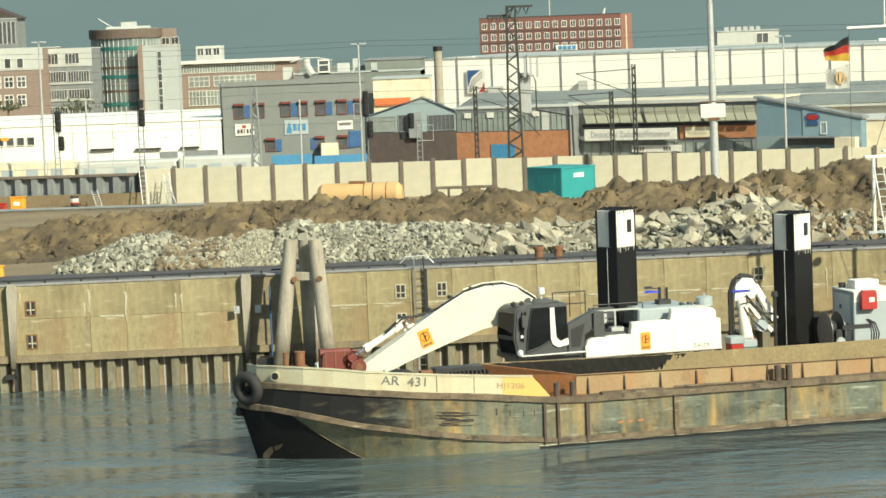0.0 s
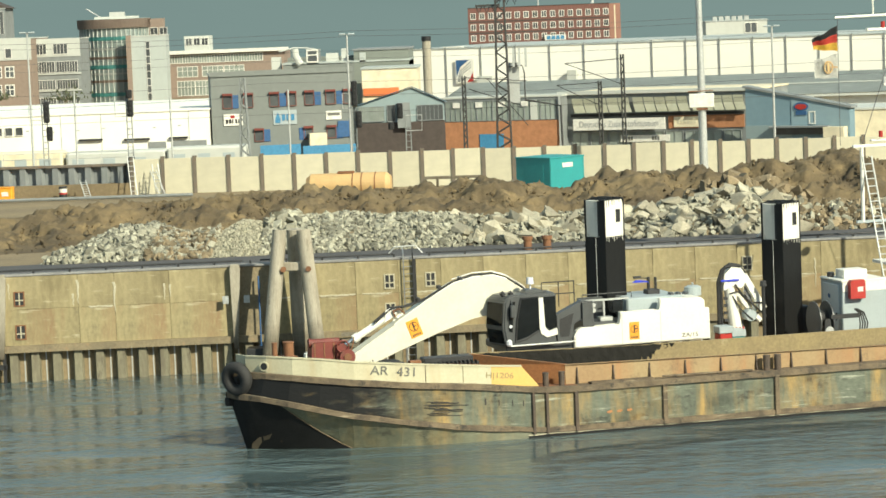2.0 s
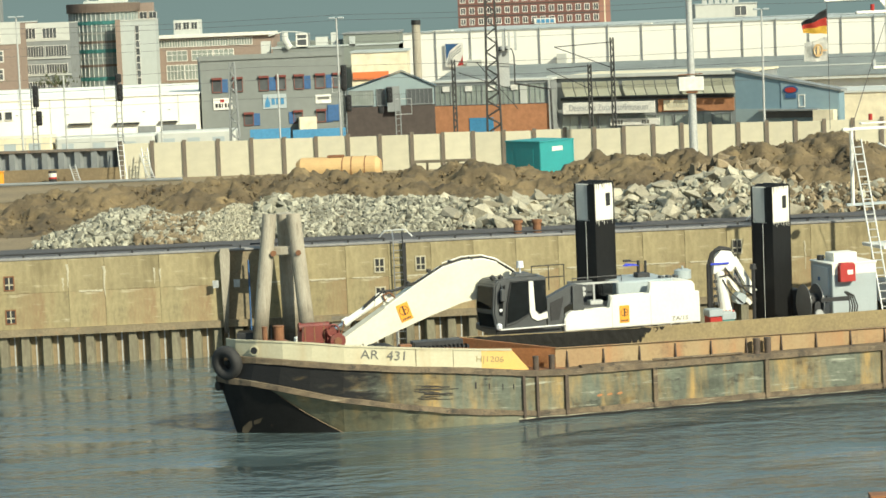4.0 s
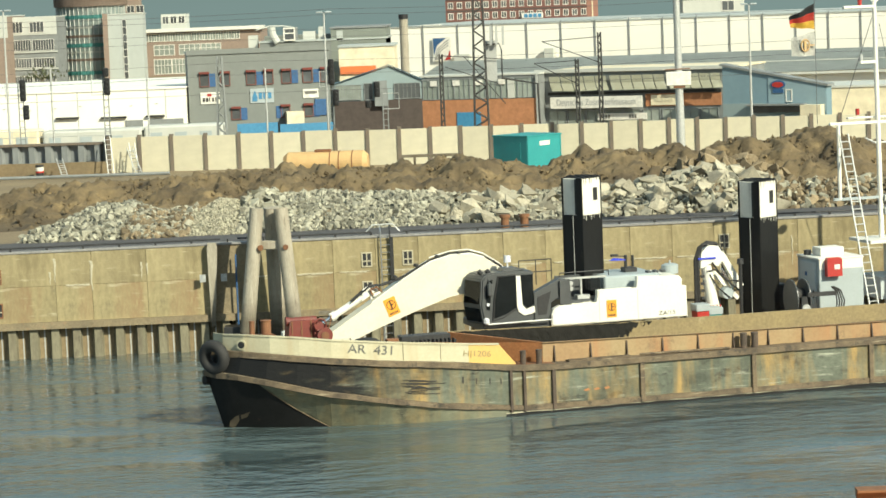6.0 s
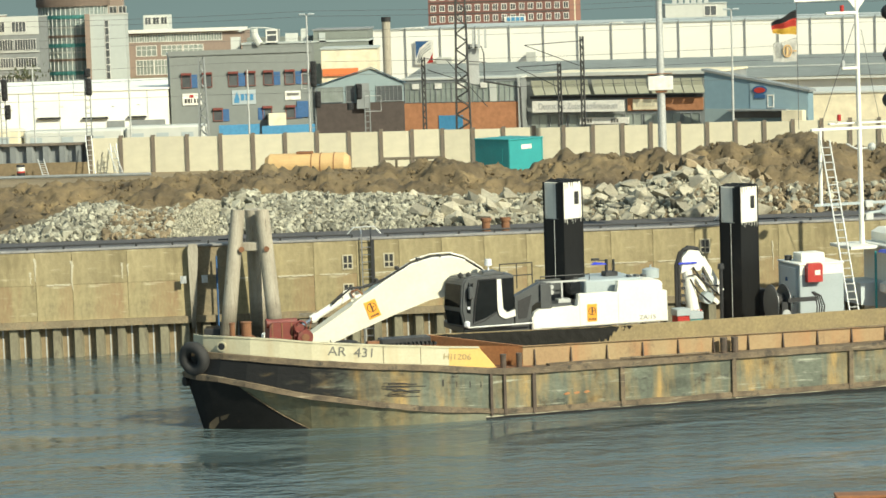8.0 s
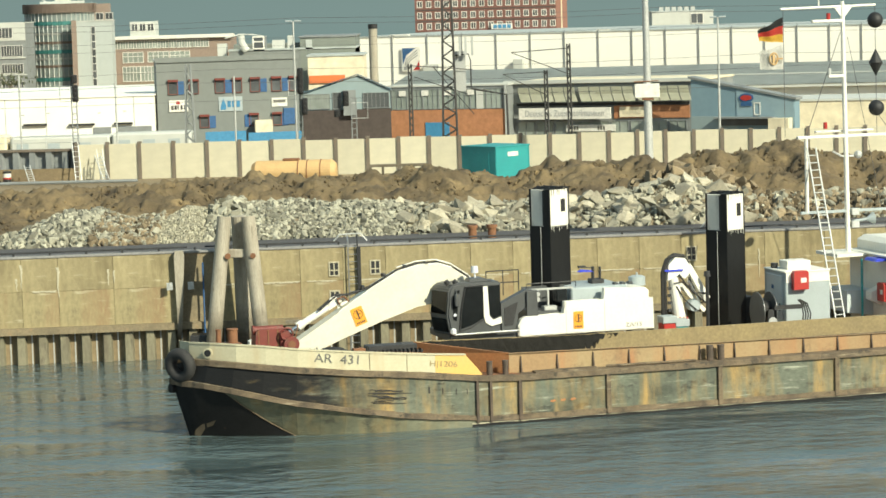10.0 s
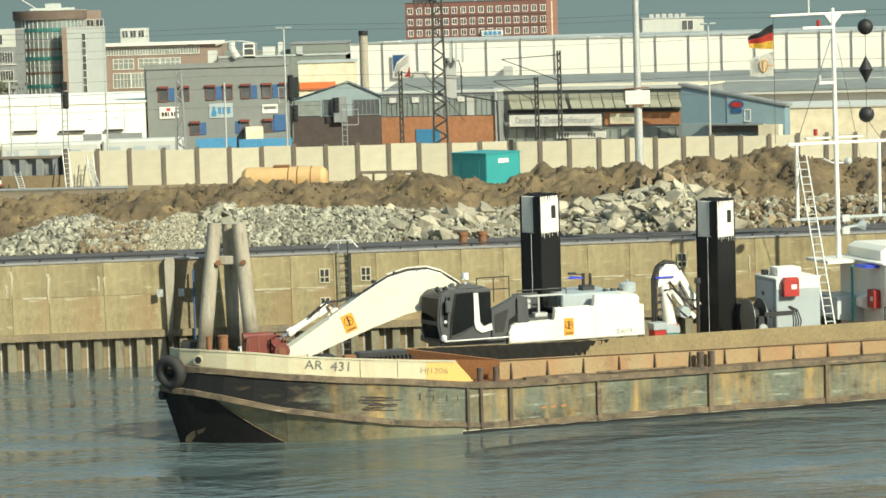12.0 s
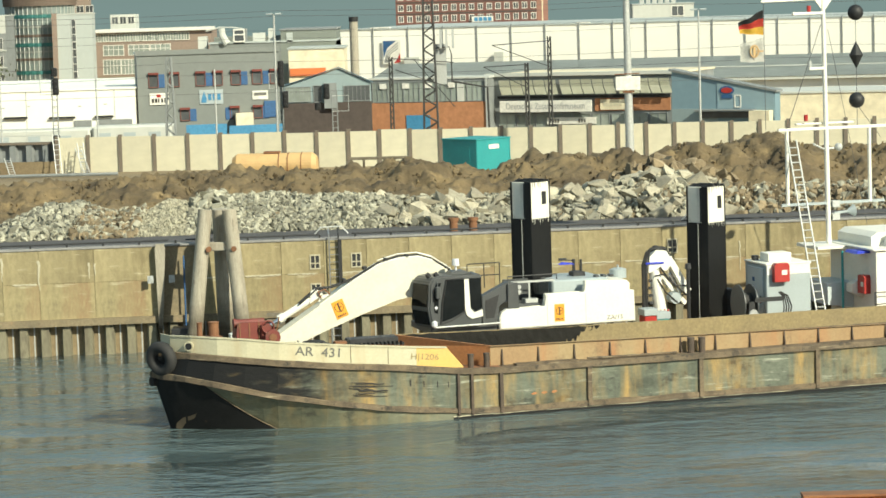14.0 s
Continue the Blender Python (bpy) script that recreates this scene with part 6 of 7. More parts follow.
# ---- dolphin of three raking piles in front of the quay ----
dol = empty("mooring_dolphin", pose(0, 0, 0), "grey weathered mooring dolphin of raking timber piles", "dolphin")
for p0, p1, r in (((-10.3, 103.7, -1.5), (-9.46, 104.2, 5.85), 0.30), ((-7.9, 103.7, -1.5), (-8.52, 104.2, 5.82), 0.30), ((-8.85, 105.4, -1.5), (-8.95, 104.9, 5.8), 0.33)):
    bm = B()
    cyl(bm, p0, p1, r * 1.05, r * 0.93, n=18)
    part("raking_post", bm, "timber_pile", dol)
bm = B()
box(bm, -9.7, -8.4, 104.1, 104.45, 4.2, 4.54, 0.03)
part("cross_beam", bm, "timber_pile", dol)
for x in (-9.1, -8.1):
    bm = B()
    cyl(bm, (x - 0.25, 103.75, 4.3), (x - 0.25, 104.0, 4.3), 0.11, n=10)
    part("bolt_cap", bm, "rust", dol)
bm = B()
box(bm, -11.2, -7.0, 104.4, 105.1, 0.2, 0.55, 0.03)
box(bm, -11.0, -10.2, 104.2, 105.1, 0.6, 1.15, 0.03)
part("timber_grid", bm, "dark_steel", dol, "dark wet timber fendering")
bm = B()
for i in range(8):
    bm = B()
    box(bm, -7.2, -6.5, 104.3, 104.8, 0.1 + i * 0.2, 0.2 + i * 0.2)
    part("fender_slat", bm, "timber_pile", dol)

# ---- work raft near the camera ----
raft = empty("work_raft", pose(0, 0, 0), "rusty steel edge of a moored work raft with orange deck", "raft")
bm = B()
box(bm, 8.2, 22.0, 58.0, 67.0, -0.5, 0.72, 0.03)
part("deck", bm, "orange", raft, "worn orange deck")
bm = B()
prism(bm, [(8.95, 0.72), (22, 0.72), (22, 0.9), (8.95, 0.9)], 67.0, 67.3)
box(bm, 8.95, 22, 66.8, 67.4, 0.9, 0.96)
part("edge_beam", bm, "rust", raft, "rusty edge beam")
bm = B()
box(bm, 11.2, 11.5, 67.3, 67.6, 0.5, 1.22, 0.02)
part("green_post", bm, "hull_green", raft)


# ---- things on the building ground ----
tc_e = empty("site_container", pose(1.80, 142.6, 4.2, 0, 0, 45), "teal steel site container with a white notice", "container")
bm = B()
box(bm, 0, 2.65, 0, 2.6, 0.05, 1.95, 0.02)
body = part("body", bm, "teal", tc_e)
bm = B()
box(bm, -0.04, 2.69, -0.04, 2.64, 1.93, 2.0, 0.01)
part("roof_rim", bm, "teal", tc_e)
bm = B()
box(bm, 0.95, 1.75, -0.02, 0.0, 1.42, 1.66)
part("notice", bm, "frame_white", tc_e, "white notice")
for x in (0.02, 2.57):
    bm = B()
    box(bm, x, x + 0.06, -0.025, 0.0, 0.1, 1.92)
    part("corner_post", bm, "teal", tc_e)
bm = B()
box(bm, -0.012, 0.0, 0.5, 1.8, 0.6, 1.6)
part("side_panel", bm, "teal", tc_e)

tank = empty("storage_tank", pose(-9.3, 146.2, 4.25, 0, 0, -6), "tan horizontal storage tank lying behind the soil", "tank")
bm = B()
cyl(bm, (-2.1, 0, 0.68), (2.1, 0, 0.68), 0.66, n=28)
cyl(bm, (-2.36, 0, 0.68), (-2.1, 0, 0.68), 0.45, 0.66, n=28)
cyl(bm, (2.1, 0, 0.68), (2.36, 0, 0.68), 0.66, 0.45, n=28)
part("shell", bm, "tank_tan", tank, smooth=False)
for x in (0.25, 0.75, 1.5):
    bm = B()
    cyl(bm, (x, 0, 0.68), (x + 0.05, 0, 0.68), 0.685, n=28)
    part("strap", bm, "rust", tank)
bm = B()
box(bm, -0.6, 0.3, -0.25, 0.25, 1.3, 1.44, 0.02)
part("hatch", bm, "rust", tank)
for x in (-1.4, 1.4):
    bm = B()
    box(bm, x - 0.15, x + 0.15, -0.5, 0.5, 0, 0.3)
    part("saddle", bm, "dark_steel", tank)

bar = empty("barrier_frame", pose(-3.4, 141, 4.25, 0, 0, -5), "grey timber barrier frame behind the soil heap", "barrier")
for x in (-1.5, -0.85, 0.8, 1.5):
    bm = B()
    box(bm, x - 0.06, x + 0.06, -0.06, 0.06, 0, 1.25)
    part("post", bm, "timber_pile", bar)
bm = B()
box(bm, -1.58, 1.58, -0.08, -0.05, 1.12, 1.28)
part("rail", bm, "timber_pile", bar)
bm = B()
bmesh.ops.create_icosphere(bm, subdivisions=2, radius=0.3)
for v in bm.verts:
    v.co = Vector((v.co.x * 0.8, v.co.y * 0.6, max(-0.15, v.co.z)))
one("orange_bag", bm, "orange", "orange safety bag beside the barrier", "bag", m=pose(-3.1, 140.6, 5.05))


def site_box(name, mat, label, cat, X, Y, w, d, h, bands=None):
    e = empty(name, pose(X, Y, 4.28, 0, 0, -6), label, cat)
    b2 = B()
    box(b2, -w / 2, w / 2, -d / 2, d / 2, 0, h, 0.04)
    part("body", b2, mat, e)
    b2 = B()
    box(b2, -w / 2 - 0.03, w / 2 + 0.03, -d / 2 - 0.03, d / 2 + 0.03, h, h + 0.06, 0.02)
    part("lid", b2, bands or mat, e)
    b2 = B()
    box(b2, -w * 0.25, w * 0.25, -d / 2 - 0.02, -d / 2, h * 0.35, h * 0.7)
    part("plate", b2, "frame_white" if mat != "red_box" else "red_paint", e)


site_box("cable_cabinet", "orange", "orange site cable cabinet by the sheet piles", "cabinet", -29.9, 154.0, 0.8, 0.6, 0.72)
site_box("grit_bin", "red_box", "red grit bin by the sheet piles", "bin", -30.9, 153.2, 0.9, 0.5, 0.42)
brl = empty("barrel", pose(-26.6, 154.2, 4.28), "black and white barrel with red rings by the sheet piles", "barrel")
for z0, z1, mt in ((0, 0.22, "dark_steel"), (0.22, 0.32, "red_box"), (0.32, 0.55, "frame_white"), (0.55, 0.68, "dark_steel")):
    bm = B()
    cyl(bm, (0, 0, z0), (0, 0, z1), 0.24, n=18)
    part("ring", bm, mt, brl)


def step_ladder(X, Y, lean, h, yaw=0.0):
    e = empty("leaning_ladder", pose(X, Y, 4.28, 0, 0, yaw), "grey ladder leaning on the site wall", "ladder", "ladders at the wall")
    for dx in (-0.17, 0.17):
        b2 = B()
        tube(b2, [(dx, 0, 0), (dx + lean, 0.7, h)], 0.03, 6)
        part("stile", b2, "galv", e)
    for i in range(1, 8):
        f = i / 8
        b2 = B()
        cyl(b2, (-0.17 + lean * f, 0.7 * f, h * f), (0.17 + lean * f, 0.7 * f, h * f), 0.02, n=6)
        part("rung", b2, "galv", e)


step_ladder(-22.3, 153.4, -0.25, 2.3)
step_ladder(-20.8, 153.2, -0.3, 1.8)
step_ladder(-20.6, 153.0, -0.6, 1.5)
step_ladder(-25.0, 153.4, -0.4, 1.0)
bp_e = empty("blue_pipe", pose(0, 0, 0), "long blue pipe lying on the sand", "pipe")
bm = B()
tube(bm, [(-45, 149.5, 4.45), (-30, 151.0, 4.45), (-18.5, 150.2, 4.45)], 0.09, 8)
part("pipe", bm, "office_grey", bp_e)
bm = B()
for i in range(9):
    box(bm, -24.2 + 0.2 * i, -23.4 + 0.25 * i, 127.2 + 0.12 * i, 127.8 + 0.12 * i, 4.3, 4.36 + 0.04 * (i % 4))
one("blue_sheeting", bm, "blue_wall", "folded blue sheeting lying on the sand", "sheeting")
bm = B()
cyl(bm, (0, 0, 0), (0, 0, 0.42), 0.2, 0.16, n=14)
cyl(bm, (0, 0, 0.42), (0, 0, 0.47), 0.22, n=14)
one("orange_drum", bm, "orange", "small orange drum at the road edge", "drum", m=pose(-22.2, 109.6, 4.32))


# ---- railway masts, signals and lamps behind the site wall ----
def lattice_mast(name, X, Y, z1, w0, w1, label, z0=1.8, panels=14, mat="lattice", cat="mast", leg=0.06):
    e = empty(name, pose(X, Y, 0), label, cat, "railway masts")
    for sx in (-1, 1):
        for sy in (-1, 1):
            b2 = B()
            cyl(b2, (sx * w0, sy * w0, z0), (sx * w1, sy * w1, z1), leg, n=5)
            part("leg", b2, mat, e)
    b2 = B()
    for i in range(panels):
        za, zb = z0 + (z1 - z0) * i / panels, z0 + (z1 - z0) * (i + 1) / panels
        wa, wb = w0 + (w1 - w0) * i / panels, w0 + (w1 - w0) * (i + 1) / panels
        s = 1 if i % 2 else -1
        for sy in (-1, 1):
            cyl(b2, (-s * wa, sy * wa, za), (s * wb, sy * wb, zb), leg * 0.6, n=4)
        for sx in (-1, 1):
            cyl(b2, (sx * wa, -s * wa, za), (sx * wb, s * wb, zb), leg * 0.6, n=4)
    o = part("bracing", b2, mat, e)
    o["kind"] = "stuff"
    return e


tw = lattice_mast("lattice_tower", -0.77, 185, 15.3, 0.55, 0.3, "tall dark steel lattice tower with insulator arms", panels=24, leg=0.08)
for s0, s1, z in ((-1.7, 0.0, 14.55), (-0.3, 1.5, 15.15)):
    bm = B()
    box(bm, s0, s1, -0.1, 0.1, z, z + 0.16)
    part("cross_arm", bm, "lattice", tw)
    for i in range(3):
        x = s0 + 0.25 + i * 0.55
        bm = B()
        tube(bm, [(x - 0.18, 0, z), (x, 0, z - 0.48), (x + 0.18, 0, z)], 0.05, 6)
        part("insulator", bm, "mask_black", tw)
bm = B()
box(bm, 0.3, 1.2, 0.2, 0.6, 7.8, 10.6)
part("equipment_cabinet", bm, "galv", tw, "pale equipment cabinet")
for x in (0.75, 1.15, 1.6):
    bm = B()
    box(bm, x, x + 0.16, -0.3, -0.1, 10.3, 11.6)
    part("antenna", bm, "galv", tw)
bm = B()
tube(bm, [(0.3, 0, 10.3), (1.4, 0, 10.4), (1.55, 0, 9.9), (1.55, 0, 7.9)], 0.05, 6)
tube(bm, [(1.5, 0, 8.0), (4.0, 0, 7.5), (4.1, 0, 2)], 0.09, 6)
part("cable_arm", bm, "lattice", tw)

lattice_mast("lattice_mast", -18.43, 180, 10.35, 0.42, 0.16, "grey steel lattice mast behind the wall", panels=16, mat="office_grey")


def catenary_mast(X, z1, arms, Y=185.0):
    e = lattice_mast("catenary_mast", X, Y, z1, 0.12, 0.1, "slim dark catenary mast with a wire bracket", panels=18)
    b2 = B()
    for (x0, za, x1, zb) in arms:
        tube(b2, [(x0, 0, za), (x1, 0, zb)], 0.03, 5)
    part("bracket", b2, "lattice", e)


catenary_mast(-3.47, 9.8, ((0, 9.7, 4.4, 9.3), (1.6, 9.6, 4.4, 6.2), (0.3, 8.9, 4.0, 7.6)))
catenary_mast(6.00, 9.1, ((0, 9.0, -3.0, 8.9), (-3.0, 8.9, 0, 7.4)))
catenary_mast(7.61, 10.9, ((0, 10.6, -4.0, 10.4), (-4.0, 10.4, 0, 8.8)))


def signal(X, Y, z1, heads, side, label):
    e = empty("railway_signal", pose(X, Y, 0), label, "signal", "railway signals")
    for dx in (-0.16, 0.16):
        b2 = B()
        cyl(b2, (dx, 0, 1.8), (dx, 0, z1 - 0.6), 0.04, n=6)
        part("stile", b2, "office_grey", e)
    b2 = B()
    box(b2, -0.16, 0.16, -0.02, 0.02, -0.02, 0.02)
    o = part("rung", b2, "office_grey", e)
    o.matrix_basis = pose(0, 0, 2.02)
    for i in range(1, int((z1 - 2.4) / 0.4)):
        same("rung", o.data, e, pose(0, 0, 2.02 + i * 0.4))
    for z, h, dx in heads:
        b2 = B()
        box(b2, dx - 0.19, dx + 0.19, -0.2, 0.1, z, z + h, 0.06)
        hd = part("signal_head", b2, "mask_black", e, "black signal head")
        for k in range(3):
            b2 = B()
            cyl(b2, (dx, -0.2, z + h * (0.22 + 0.28 * k)), (dx, -0.42, z + h * (0.22 + 0.28 * k)), 0.09, n=8)
            part("lens_hood", b2, "mask_black", hd)
    b2 = B()
    tube(b2, [(-0.16, 0, z1 - 1.9), (side, 0, z1 - 1.9), (side, 0, z1 - 0.9), (-0.16, 0, z1 - 0.9)], 0.03, 5)
    part("work_cage", b2, "galv", e)


signal(-30.64, 172, 10.2, ((8.1, 1.4, 0.15), (6.9, 0.95, 0.3)), -1.0, "black two-head railway signal on a ladder mast")
signal(-24.80, 170, 10.3, ((8.35, 1.1, 0.1), (9.55, 0.55, 0.05)), -0.9, "black single-head railway signal on a ladder mast")
signal(-10.64, 175, 10.1, ((8.3, 1.3, 0.1), (6.9, 1.1, 0.35), (9.5, 0.5, 0.1)), -0.7, "black railway signal with a pointed hood on a ladder mast")
signal(-6.94, 172, 8.6, ((7.5, 1.0, -0.5), (6.8, 0.5, -1.1)), 0.9, "low double railway signal on a ladder mast")


def street_lamp(X, Y, z1, label):
    e = empty("street_lamp", pose(X, Y, 0), label, "street lamp", "tall lamps")
    b2 = B()
    cyl(b2, (0, 0, 1.8), (0, 0, z1), 0.1, 0.06, n=8)
    part("pole", b2, "galv", e)
    for dx in (-0.32, 0.32):
        b2 = B()
        box(b2, dx - 0.24, dx + 0.24, -0.15, 0.15, z1 - 0.05, z1 + 0.08, 0.03)
        part("lamp_head", b2, "grey_paint", e)


street_lamp(-11.81, 190, 13.0, "tall thin grey street lamp with two heads")
street_lamp(-35.71, 195, 14.0, "tall thin grey street lamp with two heads")
street_lamp(18.54, 190, 12.4, "tall thin grey street lamp with two heads")
for X, Y, z1 in ((-31.62, 190, 9.7), (-24.72, 190, 9.0), (-16.2, 190, 9.2)):
    bm = B()
    cyl(bm, (0, 0, 1.8), (0, 0, z1), 0.07, n=6)
    one("thin_pole", bm, "galv", "thin grey pole behind the site wall", "pole", m=pose(X, Y, 0))
lp = empty("light_pole", pose(10.18, 144, 0), "tall pale light pole with a white box", "light pole")
bm = B()
cyl(bm, (0, 0, 4.2), (-0.05, 0, 18.5), 0.25, 0.13, n=16)
part("pole", bm, "galv", lp)
bm = B()
box(bm, -0.72, 0.62, -0.3, -0.05, 8.55, 9.3, 0.02)
part("sign_box", bm, "frame_white", lp)
bm = B()
tube(bm, [(-0.75, -0.2, 9.42), (0.6, -0.2, 9.45)], 0.03, 6)
part("top_rod", bm, "rust", lp)
bm = B()
box(bm, -0.3, 0.3, -0.28, 0.28, 8.42, 8.52)
part("clamp", bm, "rust", lp)
# contact wires
wires = empty("overhead_wires", pose(0, 0, 0), "thin overhead railway wires", "wires", kind="structure")
for y, z, sag in ((186, 8.9, 0.3), (186, 7.6, 0.1), (200, 9.5, 0.3), (240, 11.3, 0.2), (240, 10.6, 0.2), (300, 12.8, 0.3), (300, 12.2, 0.3)):
    bm = B()
    pts = [(-60 + i * 7.0, y, z - sag * math.sin(math.pi * ((i % 6) / 6.0))) for i in range(19)]
    tube(bm, pts, 0.012 if y < 250 else 0.02, 4)
    part("wire", bm, "wire", wires)
# parked wagons and sheds peeping over the sheet piles
for X, w, h, mt in ((-37.2, 6.0, 5.0, "wall_cream"), (-30.2, 7.5, 4.85, "office_white"), (-23.3, 6.0, 4.95, "office_white")):
    e = empty("railway_wagon", pose(X, 200, 1.8), "pale railway wagon standing behind the wall", "wagon", "wagons")
    bm = B()
    box(bm, -w / 2, w / 2, -1.3, 1.3, 0.9, h - 1.8, 0.15)
    part("body", bm, mt, e)
    bm = B()
    box(bm, -w / 2 + 0.2, w / 2 - 0.2, -1.0, 1.0, 0.2, 0.9)
    part("underframe", bm, "dark_steel", e)
    for k in range(3):
        bm = B()
        box(bm, -w / 2 + 0.5 + k * w / 3.2, -w / 2 + 1.4 + k * w / 3.2, -1.33, -1.3, 1.6, h - 2.3)
        part("door_panel", bm, "grey_paint", e)


# ---- buildings ----
def building(name, m, L, depth, z1, mat, label, roof="roof_grey", z0=1.8):
    e = empty(name, m, label, "building")
    b2 = B()
    box(b2, 0, L, 0, depth, z0, z1)
    part("wall", b2, mat, e)
    b2 = B()
    box(b2, -0.1, L + 0.1, -0.1, depth + 0.1, z1, z1 + 0.16)
    part("roof", b2, roof, e)
    return e


def win(e, a0, a1, z0, z1, glass="glass_far", frame="frame_white", bars=1, cross=False, y=0.0, rim=0.08):
    o = new("window")
    o.parent = e
    b2 = B()
    box(b2, a0, a1, y - 0.03, y - 0.01, z0, z1)
    part("pane", b2, glass, o)
    b2 = B()
    box(b2, a0 - rim, a0, y - 0.09, y, z0 - rim, z1 + rim)
    box(b2, a1, a1 + rim, y - 0.09, y, z0 - rim, z1 + rim)
    box(b2, a0, a1, y - 0.09, y, z1, z1 + rim)
    box(b2, a0, a1, y - 0.12, y, z0 - rim, z0)
    for i in range(bars):
        x = a0 + (a1 - a0) * (i + 1) / (bars + 1)
        box(b2, x - rim * 0.4, x + rim * 0.4, y - 0.08, y - 0.03, z0, z1)
    if cross:
        zc = z0 + (z1 - z0) * 0.6
        box(b2, a0, a1, y - 0.07, y - 0.03, zc - rim * 0.4, zc + rim * 0.4)
    part("frame", b2, frame, o)
    return o


def slab(e, name, mat, a0, a1, z0, z1, y0=-0.06, y1=0.0, label=""):
    b2 = B()
    box(b2, a0, a1, y0, y1, z0, z1)
    return part(name, b2, mat, e, label)


# grey two-storey company building
g = building("company_building", pose(-26.16, 228.5, 0, 0, 0, 10.0), 12.3, 3, 9.7, "wall_grey", "grey company building with red-framed windows and blue shutters")
GS = 0.915     # the company front is 12.3 m wide
slab(g, "parapet", "wall_grey", -0.1, 12.4, 9.55, 9.98, -0.12, 0.0)
for a in (1.13, 3.1, 5.56, 7.2, 8.9, 10.92, 12.6):
    win(g, a * GS, a * GS + 0.72, 6.85, 7.85, frame="brick_red", bars=0, rim=0.08)
    slab(g, "awning", "red_paint", a * GS - 0.08, a * GS + 0.8, 7.9, 8.08, -0.3, 0)
for a in (1.95, 6.46, 9.8, 11.88):
    slab(g, "shutter", "blue_panel", a * GS, a * GS + 0.56, 6.78, 7.92)
for a in (4.0, 8.7, 10.9):
    win(g, a * GS, a * GS + 0.7, 3.9, 4.75, frame="brick_red", bars=0, rim=0.08)
    slab(g, "awning", "red_paint", a * GS - 0.08, a * GS + 0.78, 4.8, 4.98, -0.3, 0)
for a in (4.85, 8.2, 11.75):
    slab(g, "shutter", "blue_panel", a * GS, a * GS + 0.55, 3.8, 4.85)
slab(g, "name_sign", "frame_white", 1.0, 2.65, 5.3, 6.3, -0.1)
for i, w in enumerate((0.2, 0.2, 0.1, 0.16, 0.16)):
    slab(g, "sign_bar", "black_mark", 1.18 + i * 0.27, 1.18 + i * 0.27 + w, 5.5, 5.85, -0.13, -0.1)
slab(g, "sign_bar", "red_box", 1.6, 1.95, 5.95, 6.2, -0.13, -0.1)
slab(g, "company_sign", "grey_paint", 5.3, 7.35, 5.2, 6.45, -0.08)
bm = B()
prism(bm, [(5.45, 5.35), (5.9, 5.35), (5.92, 5.7), (5.7, 6.3), (5.48, 5.7)], -0.12, -0.08)
part("drop_emblem", bm, "blue_bright", g)
for i in range(3):
    slab(g, "sign_bar", "blue_bright", 6.05 + i * 0.4, 6.33 + i * 0.4, 5.55, 6.1, -0.12, -0.08)
slab(g, "banner", "frame_white", 9.9, 11.25, 5.45, 6.22, -0.08)
slab(g, "banner_bar", "grey_mark", 10.05, 11.1, 5.8, 6.05, -0.11, -0.08)
slab(g, "blue_sign", "blue_panel", 10.9, 12.1, 3.9, 5.3, -0.12)
slab(g, "porch", "wall_cream", 8.3, 9.8, 3.2, 4.35, -1.2, -0.1)
slab(g, "gate", "blue_bright", 3.9, 7.4, 2.0, 3.55, -2.0, -1.9, "blue steel gate")
slab(g, "gate", "blue_bright", 7.6, 12.2, 2.0, 3.35, -2.0, -1.9, "blue steel gate")
u = building("roof_plant_building", pose(-22.1, 255, 0), 12.15, 12, 9.95, "wall_grey", "grey flat-roofed block with roof plant behind the company building")
slab(u, "tall_block", "tall_grey", 6.85, 12.15, 1.8, 11.05, -0.02, 11.9, "taller olive-grey end block")
slab(u, "tall_coping", "office_grey", 6.75, 12.25, 11.05, 11.2, -0.12, 12.0)
slab(u, "plant_room", "tall_grey", 0.2, 6.85, 9.95, 10.55, 3.0, 8.0)
bm = B()
tube(bm, [(1.2, -0.2, 11.45), (1.25, -0.2, 10.8), (1.55, -0.2, 10.2), (1.75, -0.2, 9.95)], 0.36, 10)
part("air_duct", bm, "office_white", u, "pale bent air duct")
slab(u, "plant_unit", "office_grey", 2.25, 3.55, 10.05, 11.35, 0.0, 1.6)
win(u, 2.42, 3.3, 10.2, 11.2, glass="glass_far", bars=0, cross=True, y=0.0, rim=0.13)
slab(u, "fan_base", "blue_bright", 2.3, 3.4, 9.95, 10.05, -0.1, 0.4)
slab(u, "roof_logo", "slab_grey", 7.4, 8.0, 9.9, 10.85, -0.1, -0.02)
for a, w, z in ((-1.2, 0.9, 10.7), (4.1, 1.2, 10.9), (5.6, 0.5, 11.3)):
    slab(u, "roof_unit", "office_white", a, a + w, 9.95 if a > 0 else 9.4, z, 1.0, 2.0)
bm = B()
tube(bm, [(-0.4, 0.6, 11.2), (1.0, 0.6, 11.55), (2.3, 0.6, 11.5), (3.6, 0.6, 11.25)], 0.07, 6)
part("roof_pipes", bm, "office_white", u)
c = building("cream_hall", pose(-14.0, 245, 0), 5.15, 8, 9.4, "wall_cream", "cream metal-clad hall behind the workshop")
slab(c, "orange_band", "red_orange", 0.1, 3.4, 6.95, 7.65, -0.2, -0.02)
ch = empty("chimney", pose(-9.03, 280, 0), "tan round steel chimney with a sooty top", "chimney")
bm = B()
cyl(bm, (0, 0, 1.8), (0, 0, 11.5), 0.45, n=16)
part("flue", bm, "timber_pile", ch)
bm = B()
